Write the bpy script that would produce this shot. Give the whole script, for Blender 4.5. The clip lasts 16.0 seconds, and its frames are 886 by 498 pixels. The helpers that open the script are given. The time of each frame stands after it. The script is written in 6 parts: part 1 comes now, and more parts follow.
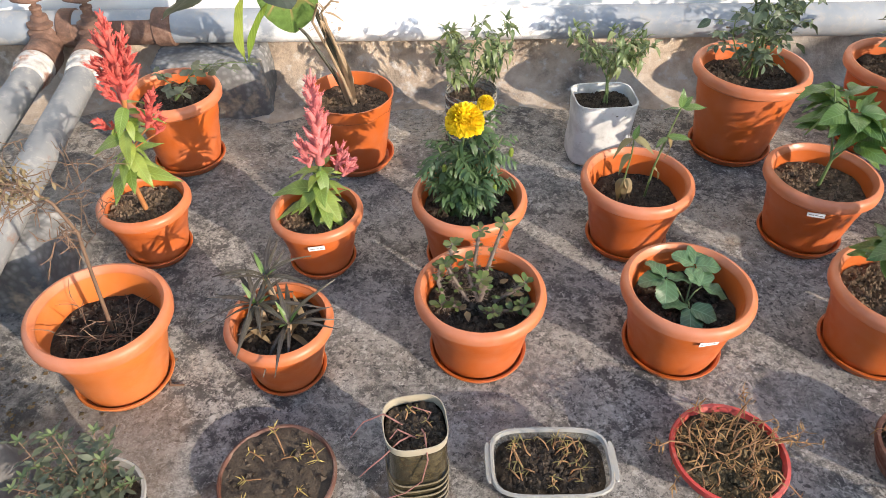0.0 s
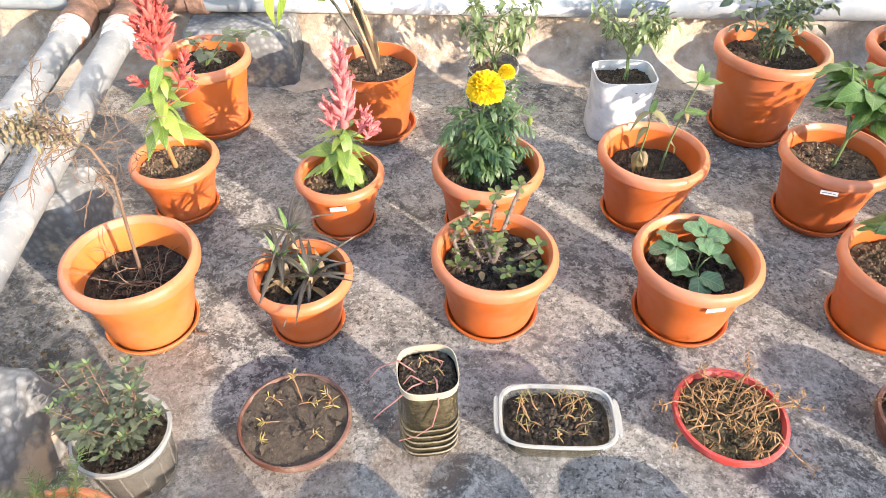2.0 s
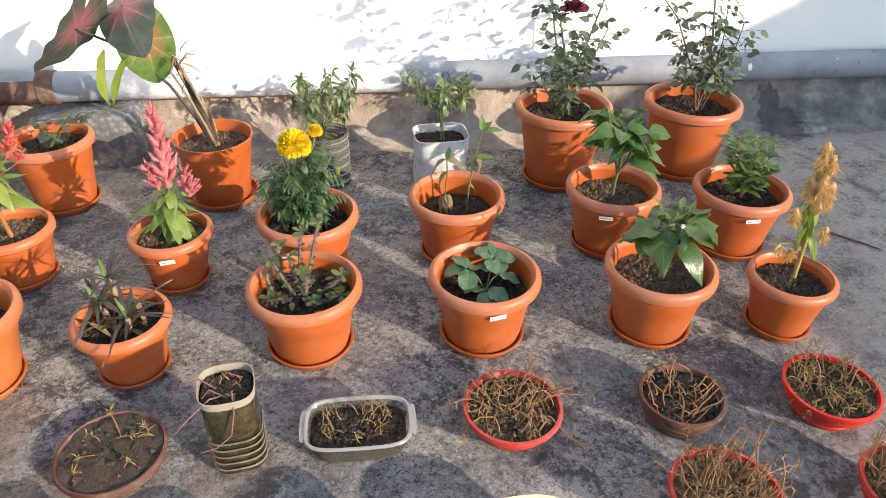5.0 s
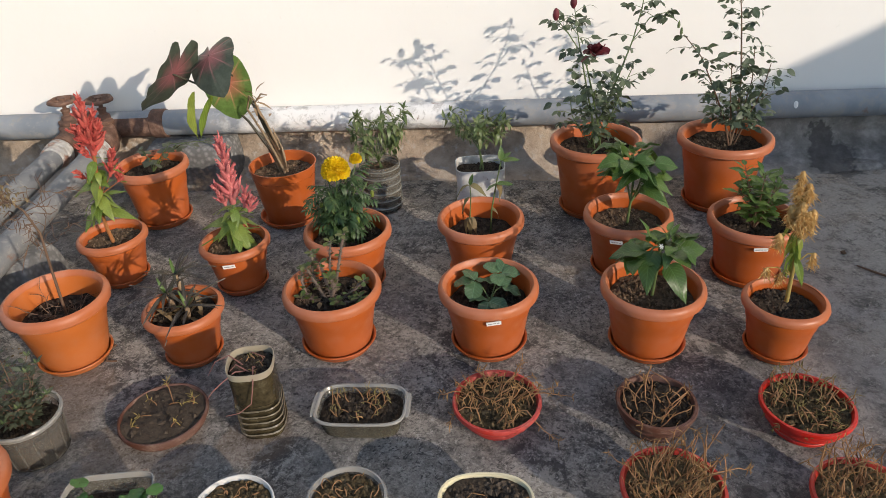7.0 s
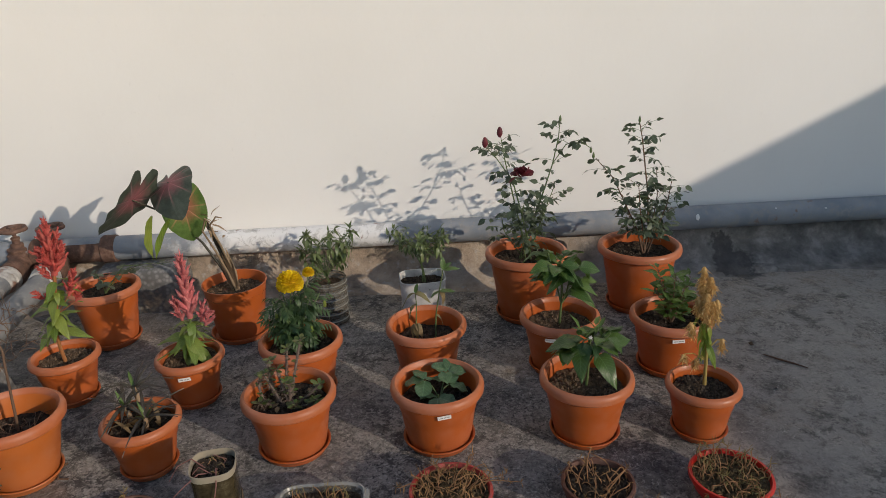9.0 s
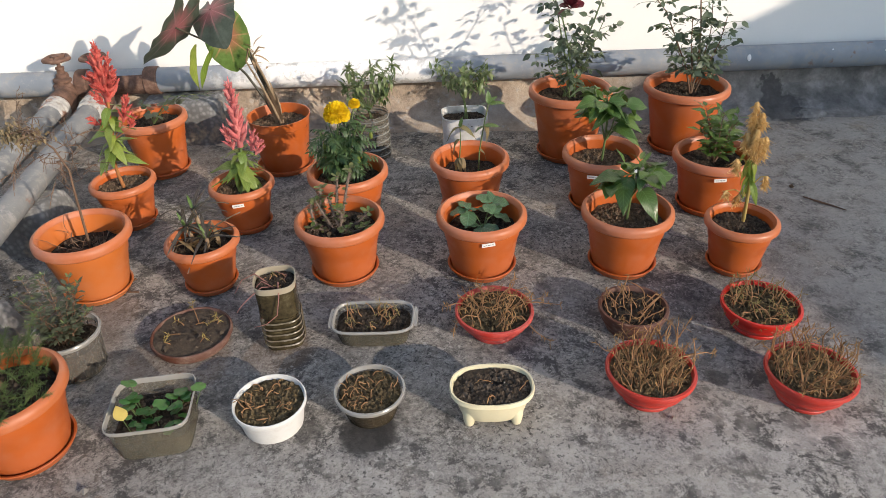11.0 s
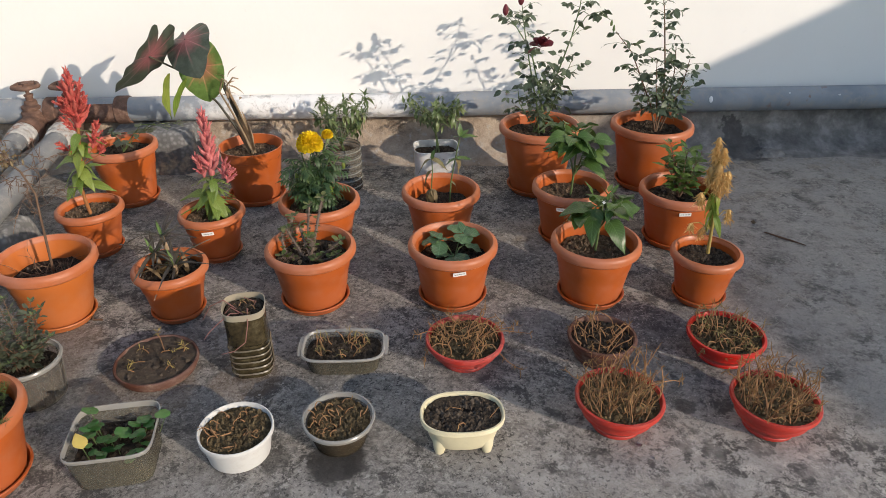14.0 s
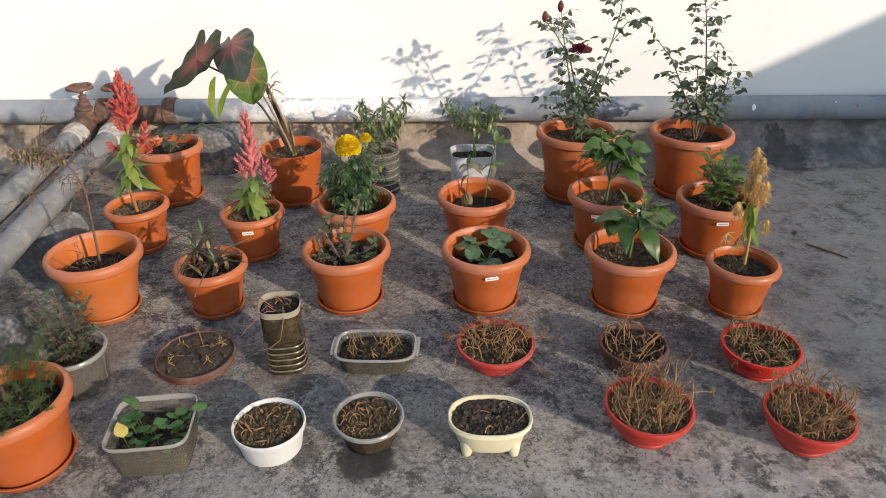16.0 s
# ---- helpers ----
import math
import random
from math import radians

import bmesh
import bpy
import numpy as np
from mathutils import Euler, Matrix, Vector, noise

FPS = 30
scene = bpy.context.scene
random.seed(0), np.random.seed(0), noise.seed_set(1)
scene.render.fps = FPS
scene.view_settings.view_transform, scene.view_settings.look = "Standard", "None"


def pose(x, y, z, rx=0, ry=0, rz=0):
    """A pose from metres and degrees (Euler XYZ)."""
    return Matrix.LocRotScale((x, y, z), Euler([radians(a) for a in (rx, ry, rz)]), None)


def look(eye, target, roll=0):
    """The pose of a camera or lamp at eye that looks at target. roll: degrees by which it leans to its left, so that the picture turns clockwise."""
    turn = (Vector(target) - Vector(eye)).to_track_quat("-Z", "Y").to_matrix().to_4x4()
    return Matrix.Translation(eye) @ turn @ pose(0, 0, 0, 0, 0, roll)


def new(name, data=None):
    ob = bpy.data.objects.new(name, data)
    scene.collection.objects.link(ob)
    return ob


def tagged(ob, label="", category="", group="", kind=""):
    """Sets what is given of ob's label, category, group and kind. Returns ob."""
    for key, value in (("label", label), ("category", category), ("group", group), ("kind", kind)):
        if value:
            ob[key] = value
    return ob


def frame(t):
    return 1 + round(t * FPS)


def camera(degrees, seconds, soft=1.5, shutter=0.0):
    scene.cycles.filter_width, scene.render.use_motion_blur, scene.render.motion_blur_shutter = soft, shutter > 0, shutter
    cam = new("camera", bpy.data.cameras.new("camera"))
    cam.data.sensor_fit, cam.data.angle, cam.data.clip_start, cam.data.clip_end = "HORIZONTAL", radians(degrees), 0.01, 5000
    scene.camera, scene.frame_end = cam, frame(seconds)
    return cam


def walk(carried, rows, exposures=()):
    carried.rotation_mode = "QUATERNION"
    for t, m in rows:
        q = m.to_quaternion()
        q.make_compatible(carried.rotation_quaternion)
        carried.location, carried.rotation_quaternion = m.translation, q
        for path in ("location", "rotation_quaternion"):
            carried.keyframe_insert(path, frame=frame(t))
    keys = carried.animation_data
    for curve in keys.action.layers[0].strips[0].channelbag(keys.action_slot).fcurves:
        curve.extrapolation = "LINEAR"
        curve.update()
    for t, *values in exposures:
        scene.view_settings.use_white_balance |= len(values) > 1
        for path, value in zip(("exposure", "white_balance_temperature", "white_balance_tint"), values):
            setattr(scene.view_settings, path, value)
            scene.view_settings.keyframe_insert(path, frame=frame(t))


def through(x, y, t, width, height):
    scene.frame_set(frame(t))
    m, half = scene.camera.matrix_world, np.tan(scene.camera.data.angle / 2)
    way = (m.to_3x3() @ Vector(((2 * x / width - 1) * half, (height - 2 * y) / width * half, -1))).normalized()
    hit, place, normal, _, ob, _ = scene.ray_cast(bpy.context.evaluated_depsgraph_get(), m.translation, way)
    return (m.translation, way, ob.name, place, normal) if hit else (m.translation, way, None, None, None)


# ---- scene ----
cam = camera(65.33, 16.0, soft=0.45)
# seconds, eye x y z, yaw, pitch, lean
PATH = [
    (0.0, 0.000, 0.000, 1.192, -1.50, -42.12, -0.12),
    (0.5, 0.007, 0.009, 1.194, -4.48, -39.83, -0.47),
    (1.0, -0.007, -0.011, 1.196, -1.88, -45.40, -2.08),
    (1.5, 0.008, -0.028, 1.187, 2.74, -45.52, -0.56),
    (2.0, 0.002, -0.075, 1.182, 0.53, -43.04, 0.46),
    (2.5, -0.037, -0.155, 1.179, -3.38, -42.66, 2.08),
    (3.0, -0.036, -0.193, 1.186, -5.42, -39.78, 3.40),
    (3.5, 0.000, -0.221, 1.189, -0.75, -40.05, 2.00),
    (4.0, 0.051, -0.233, 1.183, -3.09, -37.33, 2.33),
    (4.5, 0.121, -0.254, 1.188, -8.60, -37.61, 2.64),
    (4.7, 0.182, -0.280, 1.179, -8.31, -35.71, 1.68),
    (6.8, 0.503, -0.500, 1.236, 3.16, -33.34, -2.38),
    (7.0, 0.522, -0.546, 1.244, 4.21, -31.51, -3.31),
    (7.5, 0.495, -0.622, 1.255, 6.42, -28.70, -6.81),
    (8.0, 0.492, -0.695, 1.238, 2.53, -30.40, -5.50),
    (8.5, 0.487, -0.709, 1.274, -3.36, -23.51, -1.46),
    (9.0, 0.484, -0.730, 1.266, -2.47, -21.24, -2.33),
    (9.5, 0.477, -0.746, 1.243, -1.90, -20.67, 0.11),
    (10.0, 0.493, -0.778, 1.235, 1.90, -30.06, 0.03),
    (10.2, 0.477, -0.780, 1.242, 1.50, -31.97, -0.31),
    (12.3, 0.403, -0.838, 1.222, 0.60, -33.81, -4.51),
    (12.5, 0.411, -0.843, 1.227, 0.04, -32.79, -4.23),
    (13.0, 0.419, -0.824, 1.220, -2.12, -31.03, -4.08),
    (13.5, 0.413, -0.820, 1.217, -1.65, -30.41, -2.52),
    (14.0, 0.413, -0.817, 1.214, -2.64, -30.13, -0.24),
    (14.5, 0.404, -0.834, 1.225, 3.21, -31.16, -3.87),
    (15.0, 0.424, -0.835, 1.227, 4.82, -32.75, -5.10),
    (15.5, 0.422, -0.839, 1.226, 1.90, -32.67, -2.56),
    (16.0, 0.428, -0.835, 1.226, 1.04, -29.82, -0.77),
]
EXPOSURES = [(0.0, 1.4), (0.5, 1.7), (1.0, 1.72), (1.5, 2.05), (2.5, 2.25), (3.0, 2.25), (3.5, 2.03), (4.0, 1.65), (4.5, 1.5), (7.0, 0.35), (7.5, 0.35), (8.0, 0.28), (8.5, 0.2), (9.0, -0.25), (9.5, -0.52), (10.0, -0.43), (10.2, 0.05), (12.3, 0.85), (13.0, 0.6), (14.0, 0.4), (15.0, 0.5), (15.5, 0.65), (16.0, 0.55)]
walk(cam, [(t, pose(x, y, z, 90 + pitch, 0, yaw) @ pose(0, 0, 0, 0, 0, lean)) for t, x, y, z, yaw, pitch, lean in PATH], EXPOSURES)

# ---- light: low afternoon sun over an added east wall, clear sky ----
SUN_ELEVATION = 18.0
SUN_FROM = Vector((0.743, -0.669, math.tan(radians(SUN_ELEVATION)))).normalized()
world = bpy.data.worlds.new("world")
scene.world = world
world.use_nodes = True
sky = world.node_tree.nodes.new("ShaderNodeTexSky")
sky.sky_type, sky.sun_disc = "NISHITA", False
sky.dust_density, sky.air_density = 0.75, 1.0
sky.sun_elevation, sky.sun_rotation = radians(SUN_ELEVATION), math.atan2(0.743, -0.669)
background = world.node_tree.nodes["Background"]
background.inputs["Strength"].default_value = 0.178
world.node_tree.links.new(sky.outputs["Color"], background.inputs["Color"])
sun = new("sun", bpy.data.lights.new("sun", "SUN"))
sun.data.energy, sun.data.angle, sun.data.color = 2.85, radians(0.5), (1.0, 0.868, 0.725)
sun.matrix_world = look(SUN_FROM * 20, (0, 0, 0))

# ---- materials ----
class Nodes:
    """A node material being built: n() adds a node, links and values by input name."""

    def __init__(self, name):
        self.mat = bpy.data.materials.new(name)
        self.mat.use_nodes = True
        self.tree = self.mat.node_tree
        self.bsdf = self.tree.nodes["Principled BSDF"]
        self.out = self.tree.nodes["Material Output"]
        self.coord = self.tree.nodes.new("ShaderNodeTexCoord")

    def put(self, socket, value):
        if isinstance(value, bpy.types.NodeSocket):
            self.tree.links.new(value, socket)
        else:
            socket.default_value = value

    def noise(self, scale, detail=4.0, rough=0.55, distort=0.0, space="Object", vector=None):
        node = self.tree.nodes.new("ShaderNodeTexNoise")
        for key, value in (("Scale", scale), ("Detail", detail), ("Roughness", rough), ("Distortion", distort)):
            node.inputs[key].default_value = value
        self.tree.links.new(vector or self.coord.outputs[space], node.inputs["Vector"])
        return node.outputs["Fac"]

    def cells(self, scale, space="Object"):
        node = self.tree.nodes.new("ShaderNodeTexVoronoi")
        node.inputs["Scale"].default_value = scale
        self.tree.links.new(self.coord.outputs[space], node.inputs["Vector"])
        return node.outputs["Distance"]

    def ramp(self, fac, *stops):
        node = self.tree.nodes.new("ShaderNodeValToRGB")
        el = node.color_ramp.elements
        while len(el) < len(stops):
            el.new(0.5)
        for e, (at, c) in zip(el, stops):
            e.position = at
            e.color = (c, c, c, 1) if isinstance(c, (int, float)) else (*c, 1)
        self.put(node.inputs["Fac"], fac)
        return node.outputs["Color"]

    def mix(self, fac, a, b, blend="MIX"):
        node = self.tree.nodes.new("ShaderNodeMix")
        node.data_type, node.blend_type = "RGBA", blend
        self.put(node.inputs["Factor"], fac)
        for socket, value in ((node.inputs[6], a), (node.inputs[7], b)):
            self.put(socket, (*value, 1) if isinstance(value, tuple) and len(value) == 3 else value)
        return node.outputs[2]

    def maths(self, op, a, b=0.0):
        node = self.tree.nodes.new("ShaderNodeMath")
        node.operation = op
        self.put(node.inputs[0], a)
        self.put(node.inputs[1], b)
        return node.outputs[0]

    def spot(self, x, y, z, radius, wobble=0.0, scale=8.0):
        """1 inside an uneven blot round a place, 0 outside."""
        node = self.tree.nodes.new("ShaderNodeVectorMath")
        node.operation = "DISTANCE"
        self.tree.links.new(self.coord.outputs["Object"], node.inputs[0])
        node.inputs[1].default_value = (x, y, z)
        d = self.maths("ADD", node.outputs["Value"], self.maths("MULTIPLY", self.maths("SUBTRACT", self.noise(scale, 3), 0.5), wobble))
        return self.ramp(self.maths("DIVIDE", d, radius), (0.8, 1.0), (1.0, 0.0))

    def random(self):
        return self.tree.nodes.new("ShaderNodeObjectInfo").outputs["Random"]

    def island(self):
        return self.tree.nodes.new("ShaderNodeNewGeometry").outputs["Random Per Island"]

    def bump(self, height, strength, distance=0.01):
        node = self.tree.nodes.new("ShaderNodeBump")
        node.inputs["Strength"].default_value, node.inputs["Distance"].default_value = strength, distance
        self.put(node.inputs["Height"], height)
        self.tree.links.new(node.outputs["Normal"], self.bsdf.inputs["Normal"])

    def done(self, color, rough=0.6, metal=0.0, specular=0.5):
        self.put(self.bsdf.inputs["Base Color"], (*color, 1) if isinstance(color, tuple) else color)
        self.put(self.bsdf.inputs["Roughness"], rough)
        self.put(self.bsdf.inputs["Metallic"], metal)
        self.bsdf.inputs["Specular IOR Level"].default_value = specular
        return self.mat

    def blend_with(self, kind, fac, color):
        """Mixes the surface with a Transparent or Translucent one."""
        other = self.tree.nodes.new(kind)
        self.put(other.inputs["Color"], (*color, 1) if isinstance(color, tuple) else color)
        node = self.tree.nodes.new("ShaderNodeMixShader")
        self.put(node.inputs["Fac"], fac)
        self.tree.links.new(self.bsdf.outputs["BSDF"], node.inputs[1])
        self.tree.links.new(other.outputs[0], node.inputs[2])
        self.tree.links.new(node.outputs[0], self.out.inputs["Surface"])


def plastic(name, color, rough=0.42, fade=0.12, dirt=0.25, gloss=0.5):
    """Coloured pot plastic: faded in blotches, dusted, fine scratches."""
    n = Nodes(name)
    pale = tuple(c + (0.75 - c) * fade for c in color)
    base = n.mix(n.ramp(n.noise(9, 4), (0.4, 0.0), (0.7, 1.0)), color, pale)
    base = n.mix(n.maths("MULTIPLY", n.random(), 0.25), base, tuple(c * 0.8 for c in color))
    dust = n.ramp(n.noise(34, 6, 0.7), (0.52, 0.0), (0.78, dirt))
    base = n.mix(dust, base, (0.32, 0.25, 0.19))
    n.bump(n.noise(160, 3), 0.12, 0.002)
    return n.done(base, n.ramp(n.noise(22, 4), (0.3, rough - 0.08), (0.7, rough + 0.15)), 0, gloss)


def foliage(name, color, second, rough=0.45, through=0.25, veins=0.0, lines=0.0, single=False):
    """Leaf or stalk: two tones, blotches and, with lines, a pale midrib and side veins."""
    n = Nodes(name)
    base = n.mix(n.island() if single else n.random(), color, second)
    base = n.mix(n.ramp(n.noise(28, 3), (0.35, 0.0), (0.75, 0.6)), base, tuple(c * 0.62 for c in color))
    height = n.noise(60, 3)
    if veins:
        base = n.mix(n.ramp(n.noise(90, 2), (0.55, 0.0), (0.8, veins)), base, tuple(min(1, c * 1.6 + 0.03) for c in color))
    if lines:
        split = n.tree.nodes.new("ShaderNodeSeparateXYZ")
        n.tree.links.new(n.coord.outputs["Object"], split.inputs[0])
        across = n.maths("ABSOLUTE", split.outputs["X"])
        rib = n.ramp(n.maths("MULTIPLY", across, 100), (0.04, 1.0), (0.13, 0.0))
        wave = n.maths("SINE", n.maths("MULTIPLY", n.maths("SUBTRACT", split.outputs["Y"], n.maths("MULTIPLY", across, 0.8)), 6.283 / 0.0085))
        side = n.ramp(wave, (0.7, 0.0), (1.0, 0.6))
        both = n.maths("MAXIMUM", rib, side)
        base = n.mix(n.maths("MULTIPLY", both, lines), base, tuple(min(1, c * 1.9 + 0.04) for c in color))
        height = n.maths("SUBTRACT", height, n.maths("MULTIPLY", both, 0.6))
    n.bump(height, 0.35, 0.003)
    n.done(base, rough)
    n.blend_with("ShaderNodeBsdfTranslucent", through, base)
    return n.mat


def clear_plastic(name, tint, clear=0.55, rough=0.2, grime=(0.2, 0.17, 0.12)):
    n = Nodes(name)
    g = n.ramp(n.noise(14, 5, 0.65), (0.4, 0.0), (0.7, 0.8))
    base = n.mix(g, tint, grime)
    n.bump(n.noise(40, 3), 0.15, 0.003)
    n.done(base, rough)
    n.blend_with("ShaderNodeBsdfTransparent", n.ramp(n.noise(14, 5, 0.65), (0.4, clear), (0.75, clear * 0.6)), tuple(0.5 + 0.5 * c for c in tint))
    return n.mat


def stained_white():
    """Thin white canister plastic, grey where the wet soil shows through."""
    n = Nodes("dusty_white_plastic")
    base = n.mix(n.ramp(n.noise(7, 5, 0.65, 0.4), (0.42, 0.0), (0.6, 0.75)), (0.53, 0.52, 0.5), (0.27, 0.26, 0.245))
    base = n.mix(n.ramp(n.noise(40, 5, 0.7), (0.55, 0.0), (0.75, 0.6)), base, (0.22, 0.19, 0.15))
    n.bump(n.noise(30, 3), 0.2, 0.004)
    return n.done(base, 0.5)


def muddy_bottle():
    """Soil and algae seen through a thin glossy bottle wall."""
    n = Nodes("muddy_bottle_plastic")
    base = n.ramp(n.noise(30, 6, 0.7), (0.35, (0.022, 0.017, 0.009)), (0.55, (0.055, 0.043, 0.022)), (0.7, (0.115, 0.095, 0.055)))
    n.bump(n.noise(22, 2), 0.12, 0.003)
    return n.done(base, 0.1)


def concrete_floor():
    """Old screed: grey with sooty patches, brown silt, pale wear, wide areas toned to stand in for light, and a
    salt-and-pepper grain.
    """
    n = Nodes("weathered_concrete")
    big = n.noise(1.7, 5, 0.6, 0.3)
    mid = n.noise(6, 9, 0.72)
    base = n.ramp(mid, (0.38, (0.155, 0.151, 0.147)), (0.5, (0.28, 0.27, 0.258)), (0.62, (0.41, 0.39, 0.366)))
    base = n.mix(n.ramp(big, (0.45, 0.0), (0.68, 0.6)), base, (0.34, 0.29, 0.24))
    split = n.tree.nodes.new("ShaderNodeSeparateXYZ")
    n.tree.links.new(n.coord.outputs["Object"], split.inputs[0])
    silt = n.maths("ADD", split.outputs["Y"], n.maths("MULTIPLY", n.maths("SUBTRACT", n.noise(4, 7, 0.65), 0.5), 1.5))
    soot = n.ramp(n.noise(2.7, 9, 0.72, 0.4), (0.45, 0.0), (0.54, 0.85))
    base = n.mix(soot, base, (0.085, 0.083, 0.083))
    # Wide pale areas: wear, plus a colour lift for skylight missing on the right.
    worn_lift = n.maths("MAXIMUM", n.maths("MAXIMUM", n.spot(0.85, -0.45, 0.0, 0.9, 0.7, 3), n.spot(0.15, -0.4, 0.0, 0.75, 0.5, 3)), n.spot(2.5, 0.7, 0.0, 1.1, 0.9, 2))
    base = n.mix(n.maths("MULTIPLY", worn_lift, n.ramp(n.noise(6, 9, 0.72, 0.3), (0.42, 0.1), (0.56, 0.9))), base, (0.48, 0.455, 0.43))
    # Right-front paled further to make up for weak light there.
    rubbed_lift = n.spot(1.4, -0.02, 0.0, 0.6, 0.4, 3)
    base = n.mix(n.maths("MULTIPLY", rubbed_lift, n.ramp(n.noise(7, 9, 0.72, 0.5), (0.42, 0.3), (0.56, 0.95))), base, (0.76, 0.73, 0.69))
    base = n.mix(n.ramp(n.noise(2.2, 8, 0.7, 0.5), (0.53, 0.0), (0.62, 0.55)), base, (0.32, 0.255, 0.2))
    blotch = n.ramp(n.noise(13, 8, 0.72, 0.4), (0.5, 0.0), (0.6, 0.65))
    base = n.mix(blotch, base, (0.125, 0.121, 0.119))
    where = n.ramp(n.noise(5, 6, 0.7), (0.43, 0.1), (0.57, 1.0))
    pale = n.maths("MULTIPLY", n.ramp(n.noise(60, 7, 0.76, 0.5), (0.5, 0.0), (0.58, 0.75)), where)
    base = n.mix(pale, base, (0.6, 0.575, 0.545))
    dark = n.maths("MULTIPLY", n.ramp(n.noise(48, 8, 0.78, 0.5), (0.52, 0.0), (0.58, 0.9)), n.ramp(n.noise(4.4, 5, 0.7), (0.42, 0.15), (0.57, 1.0)))
    base = n.mix(dark, base, (0.045, 0.0435, 0.043))
    speck = n.maths("MULTIPLY", n.ramp(n.noise(140, 4, 0.75), (0.54, 0.0), (0.59, 0.85)), n.ramp(n.noise(3.6, 6, 0.7), (0.42, 0.15), (0.58, 1.0)))
    base = n.mix(speck, base, (0.045, 0.0435, 0.043))
    base = n.mix(n.maths("MULTIPLY", n.ramp(n.noise(125, 4, 0.75), (0.53, 0.0), (0.61, 0.4)), where), base, (0.62, 0.595, 0.56))
    streak = n.maths("MULTIPLY", n.ramp(n.noise(20, 9, 0.8, 2.0), (0.53, 0.0), (0.57, 0.85)), n.ramp(n.noise(2.6, 4, 0.6), (0.48, 0.0), (0.58, 1.0)))
    base = n.mix(streak, base, (0.56, 0.54, 0.51))
    base = n.mix(n.maths("MULTIPLY", n.ramp(n.maths("MULTIPLY", n.maths("SUBTRACT", silt, 1.5), 1.5), (0.1, 0.0), (0.8, 0.85)), n.ramp(n.noise(30, 6, 0.7), (0.4, 0.6), (0.6, 1.0))), base, (0.4, 0.345, 0.285))
    patch = n.ramp(n.noise(9, 7, 0.72, 0.3), (0.42, 0.05), (0.58, 1.0))
    gritty = n.maths("MULTIPLY", n.spot(0.1, 0.8, 0.0, 1.0, 0.6, 3), patch)
    base = n.mix(n.maths("MULTIPLY", gritty, 0.35), base, (0.42, 0.405, 0.39))
    grain = n.ramp(n.noise(130, 6, 0.78, 0.4), (0.5, 0.0), (0.58, 0.5))
    base = n.mix(n.maths("MULTIPLY", grain, gritty), base, (0.63, 0.61, 0.585))
    base = n.mix(n.maths("MULTIPLY", n.ramp(n.noise(115, 6, 0.78, 0.4), (0.52, 0.0), (0.6, 0.35)), patch), base, (0.06, 0.058, 0.057))
    scuff = n.ramp(n.noise(13, 12, 0.84, 0.5), (0.46, 0.05), (0.55, 0.95))
    # Scuffed front paled; the right blot offsets deep shade there.
    front = n.maths("MAXIMUM", n.spot(0.1, -0.5, 0.0, 0.85, 0.5, 3), n.spot(1.5, -0.1, 0.0, 1.1, 0.8, 3))
    base = n.mix(n.maths("MULTIPLY", front, scuff), base, (0.52, 0.505, 0.49))
    # Blot round the right bowls: dark concrete, with shade put into the colour.
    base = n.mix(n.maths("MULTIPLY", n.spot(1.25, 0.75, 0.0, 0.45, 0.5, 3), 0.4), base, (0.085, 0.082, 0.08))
    worn_dark = n.ramp(n.noise(8, 12, 0.8, 0.3), (0.54, 0.0), (0.6, 0.6))
    base = n.mix(worn_dark, base, (0.11, 0.106, 0.103))
    scratch = n.maths("MULTIPLY", n.ramp(n.noise(26, 9, 0.82, 3.0), (0.55, 0.0), (0.585, 0.9)), n.ramp(n.noise(3.1, 4, 0.6), (0.45, 0.0), (0.55, 1.0)))
    base = n.mix(scratch, base, (0.6, 0.585, 0.56))
    flake = n.maths("MULTIPLY", n.ramp(n.noise(21, 12, 0.82, 0.25), (0.495, 0.0), (0.535, 0.9)), n.ramp(n.noise(3.4, 5, 0.65), (0.44, 0.1), (0.54, 1.0)))
    base = n.mix(flake, base, (0.43, 0.41, 0.385))
    sooty = n.maths("MULTIPLY", n.ramp(n.noise(14, 12, 0.82, 0.3), (0.5, 0.0), (0.545, 0.92)), n.ramp(n.noise(2.9, 5, 0.65), (0.44, 0.15), (0.54, 1.0)))
    base = n.mix(sooty, base, (0.085, 0.082, 0.08))
    # Far right paled in colour, in place of missing skylight.
    base = n.mix(n.maths("MULTIPLY", n.spot(2.6, 1.2, 0.0, 1.35, 0.6, 2.5), n.ramp(n.noise(9, 12, 0.82, 0.3), (0.45, 0.1), (0.54, 0.8))), base, (0.42, 0.405, 0.39))
    pits = n.maths("MULTIPLY", n.ramp(n.noise(85, 5, 0.7, 0.3), (0.555, 0.0), (0.59, 0.85)), n.ramp(n.noise(4.1, 5, 0.65), (0.4, 0.35), (0.56, 1.0)))
    grainy = n.ramp(n.spot(0.3, 1.15, 0.0, 1.15, 0.7, 3), (0.0, 0.4), (1.0, 1.0))
    base = n.mix(n.maths("MULTIPLY", pits, grainy), base, (0.05, 0.049, 0.048))
    chips = n.maths("MULTIPLY", n.ramp(n.noise(64, 6, 0.75, 0.4), (0.56, 0.0), (0.6, 0.85)), n.ramp(n.noise(3.7, 5, 0.65), (0.42, 0.3), (0.58, 1.0)))
    base = n.mix(n.maths("MULTIPLY", chips, grainy), base, (0.58, 0.565, 0.545))
    dash = n.ramp(n.noise(70, 6, 0.7, 0.8), (0.665, 0.0), (0.685, 0.9))
